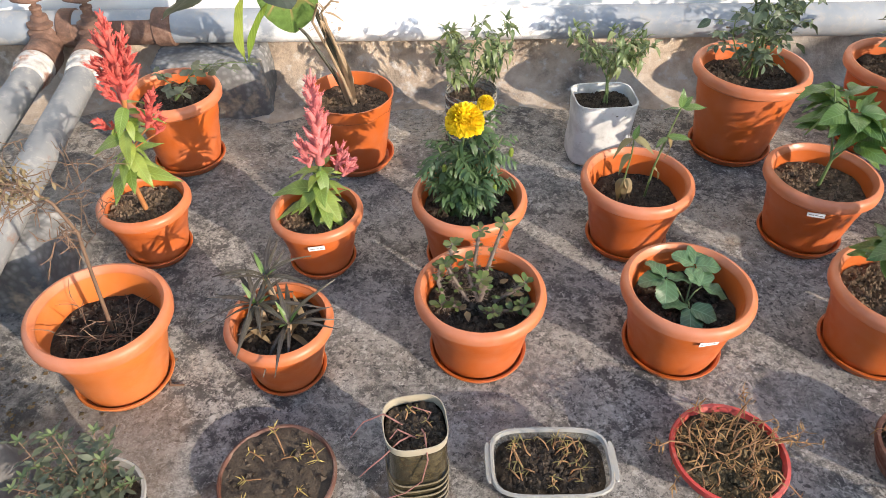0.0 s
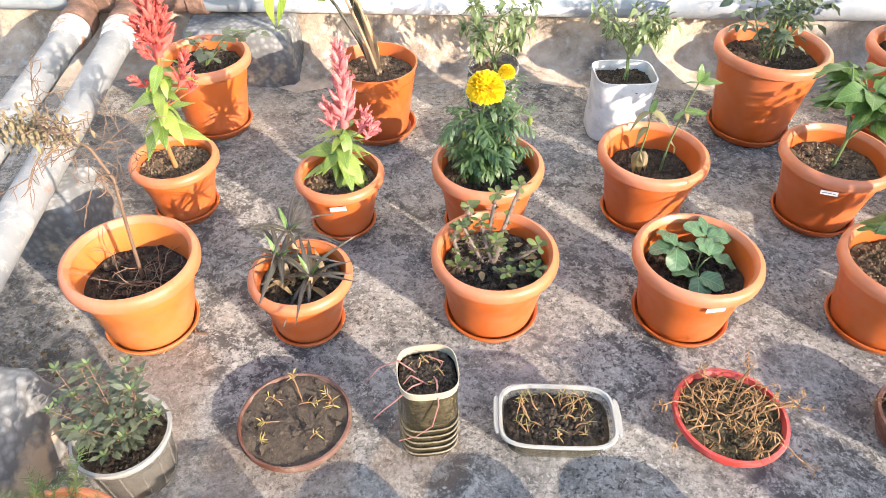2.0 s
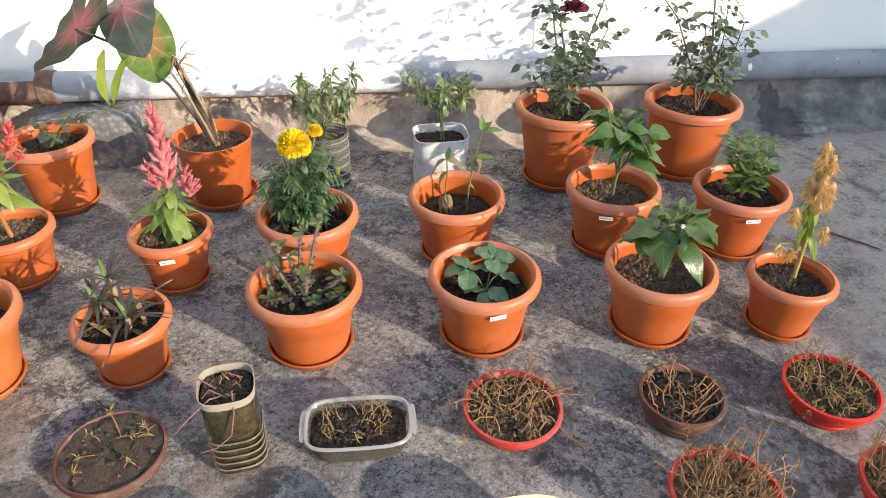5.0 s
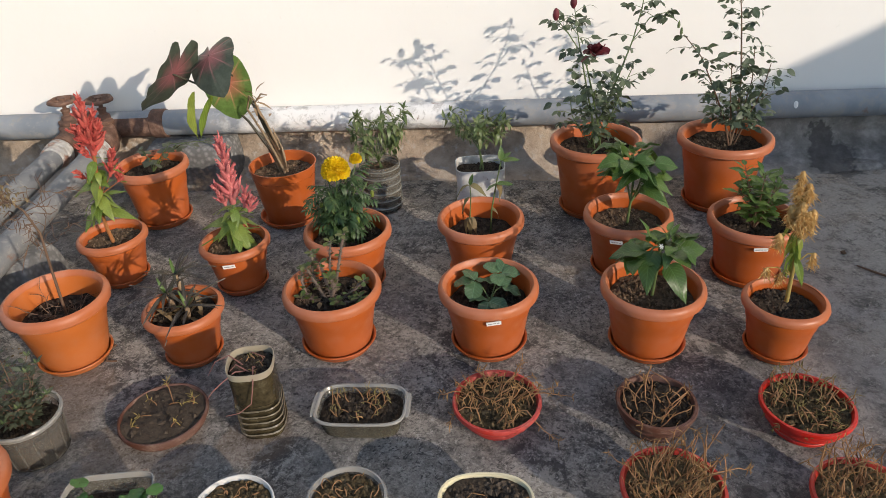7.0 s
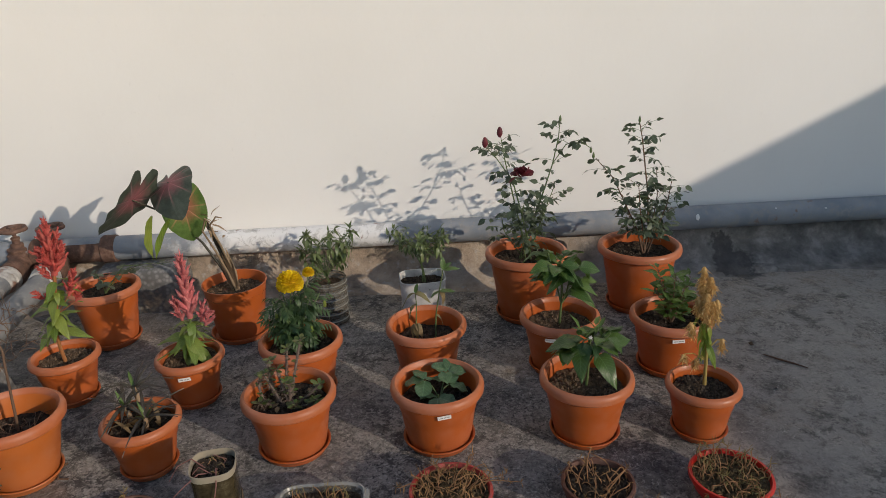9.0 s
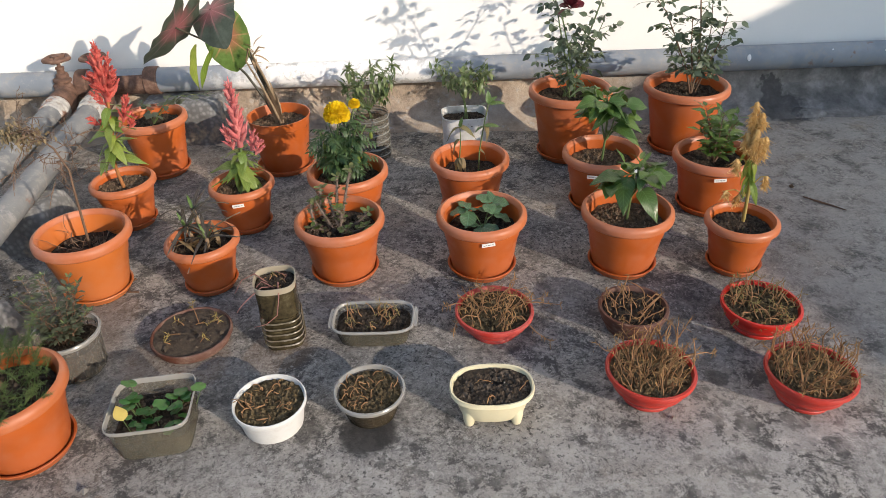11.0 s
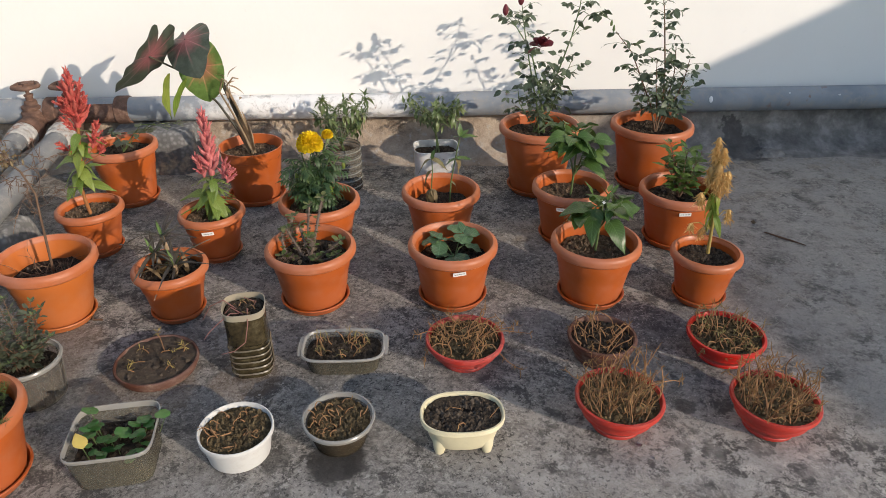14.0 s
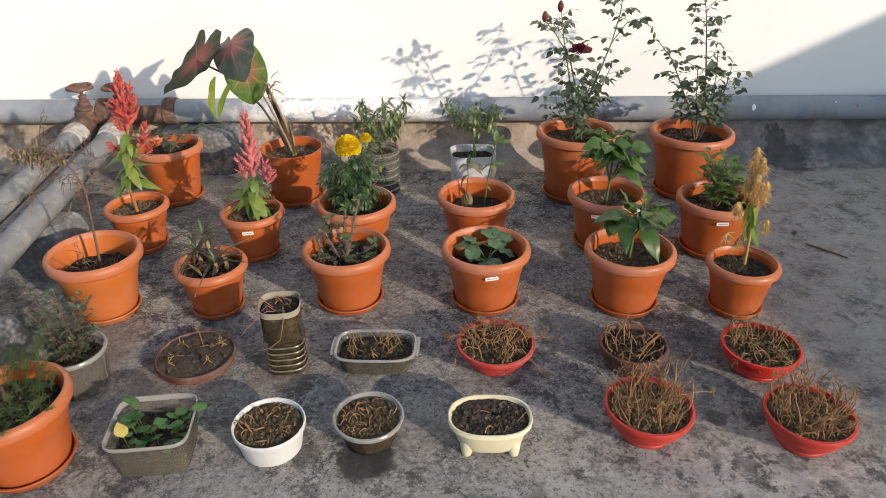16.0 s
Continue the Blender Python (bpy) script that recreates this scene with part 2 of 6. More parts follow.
    base = n.mix(dash, base, (0.68, 0.66, 0.63))
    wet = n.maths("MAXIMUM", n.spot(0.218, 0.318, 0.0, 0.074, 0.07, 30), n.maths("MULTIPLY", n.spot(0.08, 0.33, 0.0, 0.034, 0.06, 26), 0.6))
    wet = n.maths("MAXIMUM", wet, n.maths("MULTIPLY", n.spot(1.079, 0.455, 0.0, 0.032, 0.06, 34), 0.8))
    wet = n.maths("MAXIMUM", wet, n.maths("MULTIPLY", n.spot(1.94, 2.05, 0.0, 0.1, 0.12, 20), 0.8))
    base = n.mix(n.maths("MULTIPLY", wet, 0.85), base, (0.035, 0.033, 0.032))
    rusty = n.maths("MAXIMUM", n.spot(-0.31, 0.59, 0.0, 0.15, 0.12, 9), n.spot(-0.04, 0.62, 0.0, 0.1, 0.08, 12))
    rusty = n.maths("MAXIMUM", rusty, n.maths("MAXIMUM", n.spot(-0.66, 0.75, 0, 0.2, 0.2, 7), n.spot(-0.35, 0.135, 0, 0.035, 0.03, 20)))
    base = n.mix(n.maths("MULTIPLY", rusty, 0.32), base, (0.272, 0.180, 0.112))
    base = n.mix(1.0, base, (0.82, 0.795, 0.762), "MULTIPLY")
    h = n.maths("ADD", n.noise(45, 8, 0.8), n.maths("MULTIPLY", mid, 1.6))
    n.bump(h, 1.0, 0.0075)
    return n.done(base, n.ramp(wet, (0.0, 0.85), (1.0, 0.4)), 0, 0.35)


def painted_wall():
    n = Nodes("white_wall_paint")
    base = n.mix(n.ramp(n.noise(1.3, 5), (0.4, 0.0), (0.7, 0.5)), (0.83, 0.81, 0.77), (0.77, 0.745, 0.7))
    base = n.mix(n.ramp(n.noise(38, 5, 0.7), (0.66, 0.0), (0.78, 0.35)), base, (0.62, 0.59, 0.54))
    n.bump(n.noise(26, 6, 0.65), 0.22, 0.004)
    return n.done(base, 0.85, 0, 0.25)


def cement_base():
    n = Nodes("rough_cement")
    base = n.ramp(n.noise(7, 7, 0.68), (0.34, (0.15, 0.122, 0.098)), (0.5, (0.36, 0.285, 0.215)), (0.66, (0.5, 0.41, 0.32)))
    base = n.mix(n.ramp(n.noise(30, 5), (0.56, 0.0), (0.7, 0.8)), base, (0.47, 0.44, 0.4))
    # Greyer to the right, where shade is put into the cement colour.
    base = n.mix(n.maths("MULTIPLY", n.spot(3.1, 2.2, 0.1, 2.1, 0.9, 2), 0.95), base, n.ramp(n.noise(9, 7, 0.7), (0.36, (0.14, 0.131, 0.122)), (0.5, (0.23, 0.216, 0.2)), (0.62, (0.36, 0.335, 0.31))))
    stain = n.maths("MAXIMUM", n.maths("MAXIMUM", n.spot(1.92, 2.08, 0.02, 0.11, 0.12, 24), n.spot(1.89, 2.15, 0.1, 0.06, 0.1, 28)), n.maths("MULTIPLY", n.spot(2.4, 2.03, 0.0, 0.3, 0.55, 9), 0.35))
    base = n.mix(n.maths("MULTIPLY", stain, 0.65), base, (0.03, 0.028, 0.027))
    n.bump(n.noise(40, 6, 0.7), 0.8, 0.008)
    return n.done(base, 0.9, 0, 0.25)


def block_concrete():
    n = Nodes("mottled_block_concrete")
    c = n.ramp(n.cells(55), (0.1, (0.28, 0.277, 0.27)), (0.6, (0.14, 0.138, 0.134)))
    base = n.mix(n.ramp(n.noise(9, 5), (0.4, 0.0), (0.65, 0.8)), c, (0.085, 0.083, 0.081))
    base = n.mix(n.ramp(n.noise(5, 5, 0.6), (0.6, 0.0), (0.68, 0.9)), base, (0.42, 0.33, 0.23))
    n.bump(n.noise(50, 5, 0.7), 0.6, 0.006)
    return n.done(base, 0.88, 0, 0.3)


def painted_pipe(name, white=True):
    n = Nodes(name)
    base = n.mix(n.ramp(n.noise(6, 5), (0.35, 0.0), (0.7, 1.0)), (0.14, 0.146, 0.155), (0.22, 0.223, 0.222))
    if white:
        base = n.mix(n.ramp(n.noise(6, 5), (0.35, 0.0), (0.7, 1.0)), (0.2, 0.222, 0.25), (0.3, 0.315, 0.33))
        split = n.tree.nodes.new("ShaderNodeSeparateXYZ")
        n.tree.links.new(n.coord.outputs["Object"], split.inputs[0])
        reach = n.maths("ADD", n.maths("ABSOLUTE", n.maths("ADD", split.outputs["X"], 0.02)), n.maths("MULTIPLY", n.noise(7, 5, 0.65), 0.9))
        base = n.mix(n.ramp(reach, (0.78, 1.0), (1.0, 0.0)), base, (0.78, 0.77, 0.75))
    base = n.mix(n.ramp(n.noise(13, 8, 0.75), (0.58, 0.0), (0.66, 0.7)), base, (0.33, 0.32, 0.305))
    base = n.mix(n.ramp(n.noise(10, 5, 0.62, 0.5), (0.66, 0.0), (0.72, 0.8)), base, (0.22, 0.125, 0.085))
    base = n.mix(n.ramp(n.noise(24, 7, 0.75, 0.6), (0.52, 0.0), (0.6, 0.5)), base, (0.3, 0.285, 0.26))
    n.bump(n.noise(30, 5), 0.35, 0.005)
    return n.done(base, n.ramp(n.noise(18, 4), (0.3, 0.5), (0.7, 0.8)), 0, 0.3)


def mortar_smear():
    n = Nodes("mortar_smeared_iron")
    base = n.mix(n.ramp(n.noise(16, 6, 0.7, 0.4), (0.5, 0.0), (0.62, 0.9)), n.ramp(n.noise(34, 5), (0.35, (0.3, 0.285, 0.265)), (0.65, (0.5, 0.485, 0.455))), (0.25, 0.12, 0.075))
    n.bump(n.noise(45, 5, 0.7), 0.9, 0.008)
    return n.done(base, 0.85, 0, 0.3)


def rusty_iron():
    n = Nodes("rusty_iron")
    base = n.ramp(n.noise(26, 6, 0.7), (0.3, (0.06, 0.036, 0.027)), (0.52, (0.14, 0.075, 0.05)), (0.72, (0.24, 0.15, 0.11)))
    n.bump(n.noise(70, 5, 0.7), 0.6, 0.004)
    return n.done(base, 0.8, n.ramp(n.noise(12, 3), (0.5, 0.0), (0.7, 0.4)))


def soil_material(name, dark, light):
    n = Nodes(name)
    base = n.ramp(n.noise(55, 6, 0.7), (0.32, dark), (0.62, light))
    base = n.mix(n.ramp(n.noise(140, 3), (0.66, 0.0), (0.74, 0.6)), base, (0.2, 0.165, 0.13))
    base = n.mix(n.ramp(n.island(), (0.4, 0.0), (1.0, 0.65)), base, tuple(min(1, c * 1.8 + 0.02) for c in light))
    n.bump(n.noise(120, 5, 0.7), 1.0, 0.006)
    return n.done(base, 0.95, 0, 0.2)


def two_tone_leaf(name, edge, heart, length):
    """A leaf with a coloured heart that runs out along its main veins."""
    n = Nodes(name)
    split = n.tree.nodes.new("ShaderNodeSeparateXYZ")
    n.tree.links.new(n.coord.outputs["Object"], split.inputs[0])
    far = n.tree.nodes.new("ShaderNodeVectorMath")
    far.operation = "LENGTH"
    n.tree.links.new(n.coord.outputs["Object"], far.inputs[0])
    d = n.maths("ADD", n.maths("DIVIDE", far.outputs["Value"], length), n.maths("MULTIPLY", n.maths("SUBTRACT", n.noise(30, 4, 0.65), 0.5), 0.3))
    angle = n.maths("ARCTAN2", n.maths("ABSOLUTE", split.outputs["X"]), split.outputs["Y"])
    rays = n.ramp(n.maths("COSINE", n.maths("MULTIPLY", angle, 8.0)), (0.9, 0.0), (0.995, 1.0))
    dark = n.mix(n.ramp(n.noise(26, 5, 0.65), (0.4, 0.0), (0.65, 0.7)), edge, tuple(c * 1.5 + 0.01 for c in edge))
    base = n.mix(n.ramp(d, (0.1, 0.95), (0.45, 0.0)), dark, heart)
    base = n.mix(n.maths("MULTIPLY", rays, n.ramp(d, (0.25, 0.6), (0.7, 0.0))), base, tuple(min(1, c * 1.3 + 0.03) for c in heart))
    n.bump(n.maths("SUBTRACT", n.noise(40, 3), n.maths("MULTIPLY", rays, 0.5)), 0.4, 0.004)
    n.done(base, 0.45)
    n.blend_with("ShaderNodeBsdfTranslucent", 0.3, base)
    return n.mat


TERRA = plastic("terracotta_plastic", (0.41, 0.09, 0.015), 0.4, 0.04, 0.1, 0.32)
TERRA_LIGHT = plastic("bright_terracotta_plastic", (0.47, 0.128, 0.024), 0.36, 0.04, 0.1)
# Rims paler than the pots: sky reflection put into the base colour.
TERRA_RIM = plastic("sky_sheen_terracotta", (0.42, 0.124, 0.045), 0.42, 0.07, 0.16, 0.4)
RED = plastic("red_plastic", (0.499, 0.014, 0.006), 0.38, 0.02, 0.08)
RED_FADED = plastic("faded_red_plastic", (0.447, 0.026, 0.013), 0.45, 0.04, 0.12)
RED_DUSTY = plastic("dusty_red_plastic", (0.43, 0.03, 0.019), 0.45, 0.08, 0.35)
CLAY = plastic("brown_clay", (0.095, 0.031, 0.015), 0.7, 0.06, 0.5)
WHITE = plastic("white_plastic", (0.619, 0.611, 0.585), 0.4, 0.0, 0.3)
CREAM = plastic("cream_plastic", (0.671, 0.602, 0.396), 0.4, 0.05, 0.15)
JUG_WHITE = stained_white()
STICKER = plastic("paper_sticker", (0.8, 0.79, 0.76), 0.6, 0.0, 0.1)
INK = plastic("grey_ink", (0.258, 0.258, 0.267), 0.6, 0.0, 0.0)
BLACK = plastic("black_plastic", (0.005, 0.005, 0.006), 0.4, 0.0, 0.03, 0.15)
TEAL = plastic("teal_plastic", (0.0, 0.1, 0.16), 0.4, 0.02, 0.05, 0.25)
CLEAR = clear_plastic("cloudy_clear_plastic", (0.34, 0.33, 0.275), 0.82, 0.16, (0.163, 0.133, 0.075))
CLOUDY = clear_plastic("dusty_cloudy_plastic", (0.36, 0.345, 0.32), 0.78, 0.22, (0.215, 0.172, 0.12))
MUDDY_TUB = clear_plastic("mud_stained_plastic", (0.2, 0.165, 0.115), 0.8, 0.2, (0.11, 0.08, 0.045))
CLEAR_RIM = clear_plastic("cloudy_clear_rim", (0.45, 0.44, 0.415), 0.5, 0.25, (0.32, 0.295, 0.25))
BOTTLE = muddy_bottle()
# Rib colours paler than the bottles: highlights along the crests put into colour.
RIB = plastic("bottle_rib_highlight", (0.13, 0.105, 0.062), 0.2, 0.1, 0.5)
RIB_CLEAR = plastic("clear_rib_highlight", (0.163, 0.159, 0.138), 0.15, 0.1, 0.6)
BACK_BOTTLE = clear_plastic("sooty_clear_plastic", (0.224, 0.215, 0.189), 0.5, 0.1, (0.103, 0.086, 0.06))
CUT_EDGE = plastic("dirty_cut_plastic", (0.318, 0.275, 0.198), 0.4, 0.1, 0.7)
STEM_DARK = foliage("dark_stalk", (0.043, 0.039, 0.022), (0.069, 0.056, 0.03), 0.5, 0.0)
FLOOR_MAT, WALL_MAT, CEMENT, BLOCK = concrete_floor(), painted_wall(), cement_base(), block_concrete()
MORTAR = mortar_smear()
PIPE_WALL, PIPE_LEG, RUST = painted_pipe("old_painted_pipe"), painted_pipe("old_grey_pipe", False), rusty_iron()
SOIL_DARK = soil_material("dark_moist_soil", (0.009, 0.007, 0.005), (0.06, 0.043, 0.029))
SOIL_DRY = soil_material("dry_silty_soil", (0.03, 0.021, 0.013), (0.135, 0.09, 0.056))
SILT = soil_material("pale_silty_soil", (0.055, 0.04, 0.02), (0.17, 0.12, 0.062))
MUD = soil_material("caked_mud", (0.026, 0.02, 0.015), (0.075, 0.056, 0.04))
LEAF_ROSE = foliage("rose_leaf", (0.06, 0.086, 0.047), (0.112, 0.142, 0.082), 0.42, 0.2, lines=0.3)
LEAF_CHILI = foliage("pepper_leaf", (0.05, 0.105, 0.02), (0.125, 0.2, 0.042), 0.33, 0.28, lines=0.6)
LEAF_SMALL = foliage("small_pepper_leaf", (0.085, 0.13, 0.04), (0.185, 0.22, 0.09), 0.42)
LEAF_YOUNG = foliage("young_rose_leaf", (0.073, 0.138, 0.026), (0.129, 0.198, 0.043), 0.42, 0.3, lines=0.3)
LEAF_LIME = foliage("lime_leaf", (0.16, 0.24, 0.035), (0.29, 0.33, 0.06), 0.45, 0.35, lines=0.4)
LEAF_CELOSIA = foliage("celosia_leaf_green", (0.14, 0.22, 0.038), (0.31, 0.37, 0.075), 0.45, 0.35, lines=0.5)
LEAF_MARI = foliage("marigold_leaf", (0.034, 0.074, 0.024), (0.075, 0.13, 0.04), 0.5)
LEAF_GREY = foliage("grey_green_leaf", (0.069, 0.086, 0.05), (0.112, 0.125, 0.077), 0.6)
LEAF_STRAW = foliage("strawberry_leaf", (0.045, 0.1, 0.042), (0.09, 0.155, 0.065), 0.42, 0.15, 0.3, 0.7)
LEAF_THORN = foliage("fleshy_leaf", (0.06, 0.115, 0.024), (0.15, 0.165, 0.05), 0.33, 0.3)
LEAF_LONG = foliage("dull_long_leaf", (0.042, 0.033, 0.027), (0.085, 0.072, 0.042), 0.42, lines=0.4)
LEAF_WILT = foliage("wilted_leaf", (0.224, 0.146, 0.073), (0.172, 0.163, 0.073), 0.7)
LEAF_DEAD = foliage("dead_curled_leaf", (0.3, 0.225, 0.12), (0.18, 0.14, 0.08), 0.8, single=True)
LEAF_ROUND = foliage("round_green_leaf", (0.036, 0.13, 0.03), (0.085, 0.2, 0.045), 0.35, 0.25, 0.5)
LEAF_YELLOW = foliage("yellow_leaf", (0.62, 0.5, 0.14), (0.58, 0.44, 0.11), 0.5)
LEAF_DILL = foliage("feathery_leaf", (0.06, 0.1, 0.025), (0.12, 0.165, 0.045), 0.6)
CALADIUM = two_tone_leaf("caladium_leaf_dark", (0.052, 0.065, 0.047), (0.31, 0.112, 0.12), 0.23)
# Brighter copy for the front leaf: its sunlit look put into the colours.
CALADIUM_GREEN = two_tone_leaf("caladium_leaf_lit_green", (0.095, 0.163, 0.039), (0.447, 0.172, 0.112), 0.23)
STEM_THORN = foliage("thorny_stem", (0.12, 0.085, 0.066), (0.18, 0.135, 0.105), 0.8, 0.0)
STUMP = foliage("pale_tan_stump", (0.3, 0.21, 0.125), (0.24, 0.16, 0.095), 0.8, 0.0)
PAPER = foliage("papery_husk", (0.4, 0.29, 0.18), (0.27, 0.175, 0.1), 0.8, 0.25, single=True)
STEM_GREEN = foliage("green_stem", (0.103, 0.155, 0.052), (0.129, 0.172, 0.06), 0.5, 0.1)
STEM_BROWN = foliage("brown_twig", (0.125, 0.07, 0.042), (0.17, 0.108, 0.066), 0.8, 0.0)
STEM_PINK = foliage("pink_stem", (0.31, 0.129, 0.12), (0.258, 0.12, 0.086), 0.6, 0.1)
STEM_ORANGE = foliage("orange_stem", (0.43, 0.146, 0.052), (0.387, 0.172, 0.06), 0.5, 0.1)
STRAW = foliage("dry_straw", (0.4, 0.215, 0.1), (0.22, 0.115, 0.05), 0.8, 0.15, single=True)
SPRIG = foliage("withered_sprig", (0.4, 0.225, 0.085), (0.21, 0.125, 0.045), 0.75, 0.2, single=True)
SPRIG_GREEN = foliage("yellowing_sprig", (0.3, 0.225, 0.08), (0.15, 0.145, 0.05), 0.7, 0.25, single=True)
STRAW_GOLD = foliage("golden_straw", (0.43, 0.31, 0.086), (0.361, 0.284, 0.086), 0.7, 0.2)
TAN = foliage("dry_tan_husk", (0.62, 0.38, 0.13), (0.76, 0.54, 0.24), 0.8, 0.3, single=True)
PLUME_RED = foliage("red_plume", (0.55, 0.077, 0.065), (0.636, 0.172, 0.133), 0.7, 0.3, 0.8, single=True)
PLUME_PINK = foliage("pink_plume", (0.6, 0.15, 0.155), (0.72, 0.27, 0.25), 0.7, 0.3, 0.8, single=True)
MARIGOLD = foliage("marigold_petal", (0.9, 0.66, 0.012), (0.9, 0.62, 0.012), 0.6, 0.3)
PETAL_RED = foliage("dark_red_petal", (0.115, 0.012, 0.02), (0.17, 0.02, 0.03), 0.6, 0.15)
PETAL_WHITE = foliage("white_petal", (0.688, 0.679, 0.645), (0.688, 0.688, 0.654), 0.5, 0.2)
SOIL_BROWN = soil_material("brown_crumbly_soil", (0.032, 0.024, 0.013), (0.1, 0.072, 0.036))
PEBBLE = soil_material("pale_pebble", (0.14, 0.126, 0.112), (0.294, 0.273, 0.245))


# ---- mesh building ----
class Mesh:
    """Vertices and faces being gathered for one mesh."""

    def __init__(self):
        self.v, self.f = [], []

    def ring_loft(self, rings, closed=True, cap0=False, cap1=False):
        """Joins rings of equally many points with quads."""
        base, k = len(self.v), len(rings[0])
        for r in rings:
            self.v.extend(tuple(p) for p in r)
        span = k if closed else k - 1
        for i in range(len(rings) - 1):
            for j in range(span):
                a, b = base + i * k + j, base + i * k + (j + 1) % k
                self.f.append((a, b, b + k, a + k))
        if cap0:
            self.f.append(tuple(base + j for j in reversed(range(k))))
        if cap1:
            self.f.append(tuple(base + (len(rings) - 1) * k + j for j in range(k)))
        return self

    def lathe(self, profile, n=40, at=(0, 0, 0), hoop=False, cap=True):
        """A turned shape; hoop: the profile closes on itself, leaving the middle open."""
        rings = [[(at[0] + r * math.cos(2 * math.pi * j / n), at[1] + r * math.sin(2 * math.pi * j / n), at[2] + z) for j in range(n)] for r, z in profile]
        self.ring_loft(rings + rings[:1] if hoop else rings, True, not hoop, cap and not hoop)
        return self

    def loft(self, sections, n=48, power=4.0, at=(0, 0, 0), hoop=False, cap=True):
        """Rounded-rectangle sections (half width, half depth, z)."""
        rings = []
        for hw, hd, z in sections:
            ring = []
            for j in range(n):
                a = 2 * math.pi * j / n
                c, s = math.cos(a), math.sin(a)
                k = (abs(c) ** power + abs(s) ** power) ** (-1 / power)
                ring.append((at[0] + hw * c * k, at[1] + hd * s * k, at[2] + z))
            rings.append(ring)
        self.ring_loft(rings + rings[:1] if hoop else rings, True, not hoop, cap and not hoop)
        return self

    def tube(self, points, radii, n=6):
        pts = [Vector(p) for p in points]
        if isinstance(radii, (int, float)):
            radii = [radii] * len(pts)
        rings, side = [], None
        for i, p in enumerate(pts):
            d = (pts[min(i + 1, len(pts) - 1)] - pts[max(i - 1, 0)]).normalized()
            if side is None:
                side = d.orthogonal().normalized()
            side = (side - d * side.dot(d))
            side = side.normalized() if side.length > 1e-6 else d.orthogonal().normalized()
            up = d.cross(side)
            r = radii[min(i, len(radii) - 1)]
            rings.append([p + r * (math.cos(2 * math.pi * j / n) * side + math.sin(2 * math.pi * j / n) * up) for j in range(n)])
        self.ring_loft(rings, True, True, True)
        return self

    def box(self, x0, y0, z0, x1, y1, z1, taper=0.0):
        b = len(self.v)
        t = taper
        self.v += [(x0, y0, z0), (x1, y0, z0), (x1, y1, z0), (x0, y1, z0), (x0 + t, y0 + t, z1), (x1 - t, y0 + t, z1), (x1 - t, y1 - t, z1), (x0 + t, y1 - t, z1)]
        self.f += [tuple(b + i for i in q) for q in ((3, 2, 1, 0), (4, 5, 6, 7), (0, 1, 5, 4), (1, 2, 6, 5), (2, 3, 7, 6), (3, 0, 4, 7))]
        return self

    def blade(self, m, length, width, shape="ovate", droop=0.15, fold=0.25, rows=6, teeth=0.0):
        """A leaf with a folded midrib, from the origin along +y, moved by the matrix m."""
        b = len(self.v)
        for i in range(rows + 1):
            u = i / rows
            if shape == "lance":
                w = math.sin(math.pi * min(1, u * 0.94 + 0.06)) ** 0.8
            elif shape == "obovate":
                w = math.sin(math.pi * u ** 1.7 * 0.93) ** 0.7 + 0.06
            elif shape == "broad":
                w = math.sin(math.pi * (0.04 + 0.93 * u ** 1.1)) ** 0.55
            elif shape == "round":
                w = math.sqrt(max(0.0, 1 - (2 * u - 1) ** 2)) + 0.02
            else:
                w = (math.sin(math.pi * u ** 0.72)) ** 0.85 + 0.015
            w *= width / 2
            if teeth and i % 2:
                w *= 1 - teeth
            y, z = length * u, -droop * length * u * u
            for s in (-1, -0.5, 0, 0.5, 1):
                self.v.append(tuple(m @ Vector((w * s, y * (1 - 0.04 * abs(s)), z + fold * abs(w * s) * (1 - 0.5 * abs(s)) + 0.055 * width * math.sin(u * 12 + (2.1 if s > 0 else 0)) * s * s))))
        for i in range(rows):
            for j in range(4):
                a = b + i * 5 + j
                self.f.append((a, a + 1, a + 6, a + 5))
        return self

    def heart(self, length, curl=0.35, fold=0.22):
        """A heart-shaped leaf from its stalk outwards, the tip along +y, lobed and gently waved."""
        keys = ((0, 1.0), (14, 0.86), (32, 0.72), (60, 0.6), (90, 0.56), (120, 0.58), (145, 0.64), (160, 0.6), (172, 0.36), (180, 0.14))

        def reach(deg):
            for (a0, r0), (a1, r1) in zip(keys, keys[1:]):
                if deg <= a1:
                    return r0 + (r1 - r0) * (deg - a0) / (a1 - a0)

        b, rings, n = len(self.v), 6, 56
        self.v.append((0, 0, 0))
        for i in range(1, rings + 1):
            k = i / rings
            for j in range(n):
                deg = 360 * j / n
                r = length * reach(min(deg, 360 - deg)) * k
                a = math.radians(deg)
                x, y = r * math.sin(a), r * math.cos(a)
                bend = 2 * curl * y / length if y > 0 else 0.0
                back = length * (1 - math.cos(bend)) / (2 * curl) if y > 0 else 0.35 * y * y / length
                if y > 0:
                    y = length * math.sin(bend) / (2 * curl)
                z = fold * abs(x) - back + 0.018 * length * k * k * math.sin(9 * a)
                self.v.append((x, y, z))
        for j in range(n):
            self.f.append((b, b + 1 + (j + 1) % n, b + 1 + j))
            for i in range(rings - 1):
                p, q = b + 1 + i * n + j, b + 1 + i * n + (j + 1) % n
                self.f.append((p, q, q + n, p + n))
        return self

    def lump(self, c, r, rnd, squash=0.8):
        """A small uneven clod of eight faces."""
        b = len(self.v)
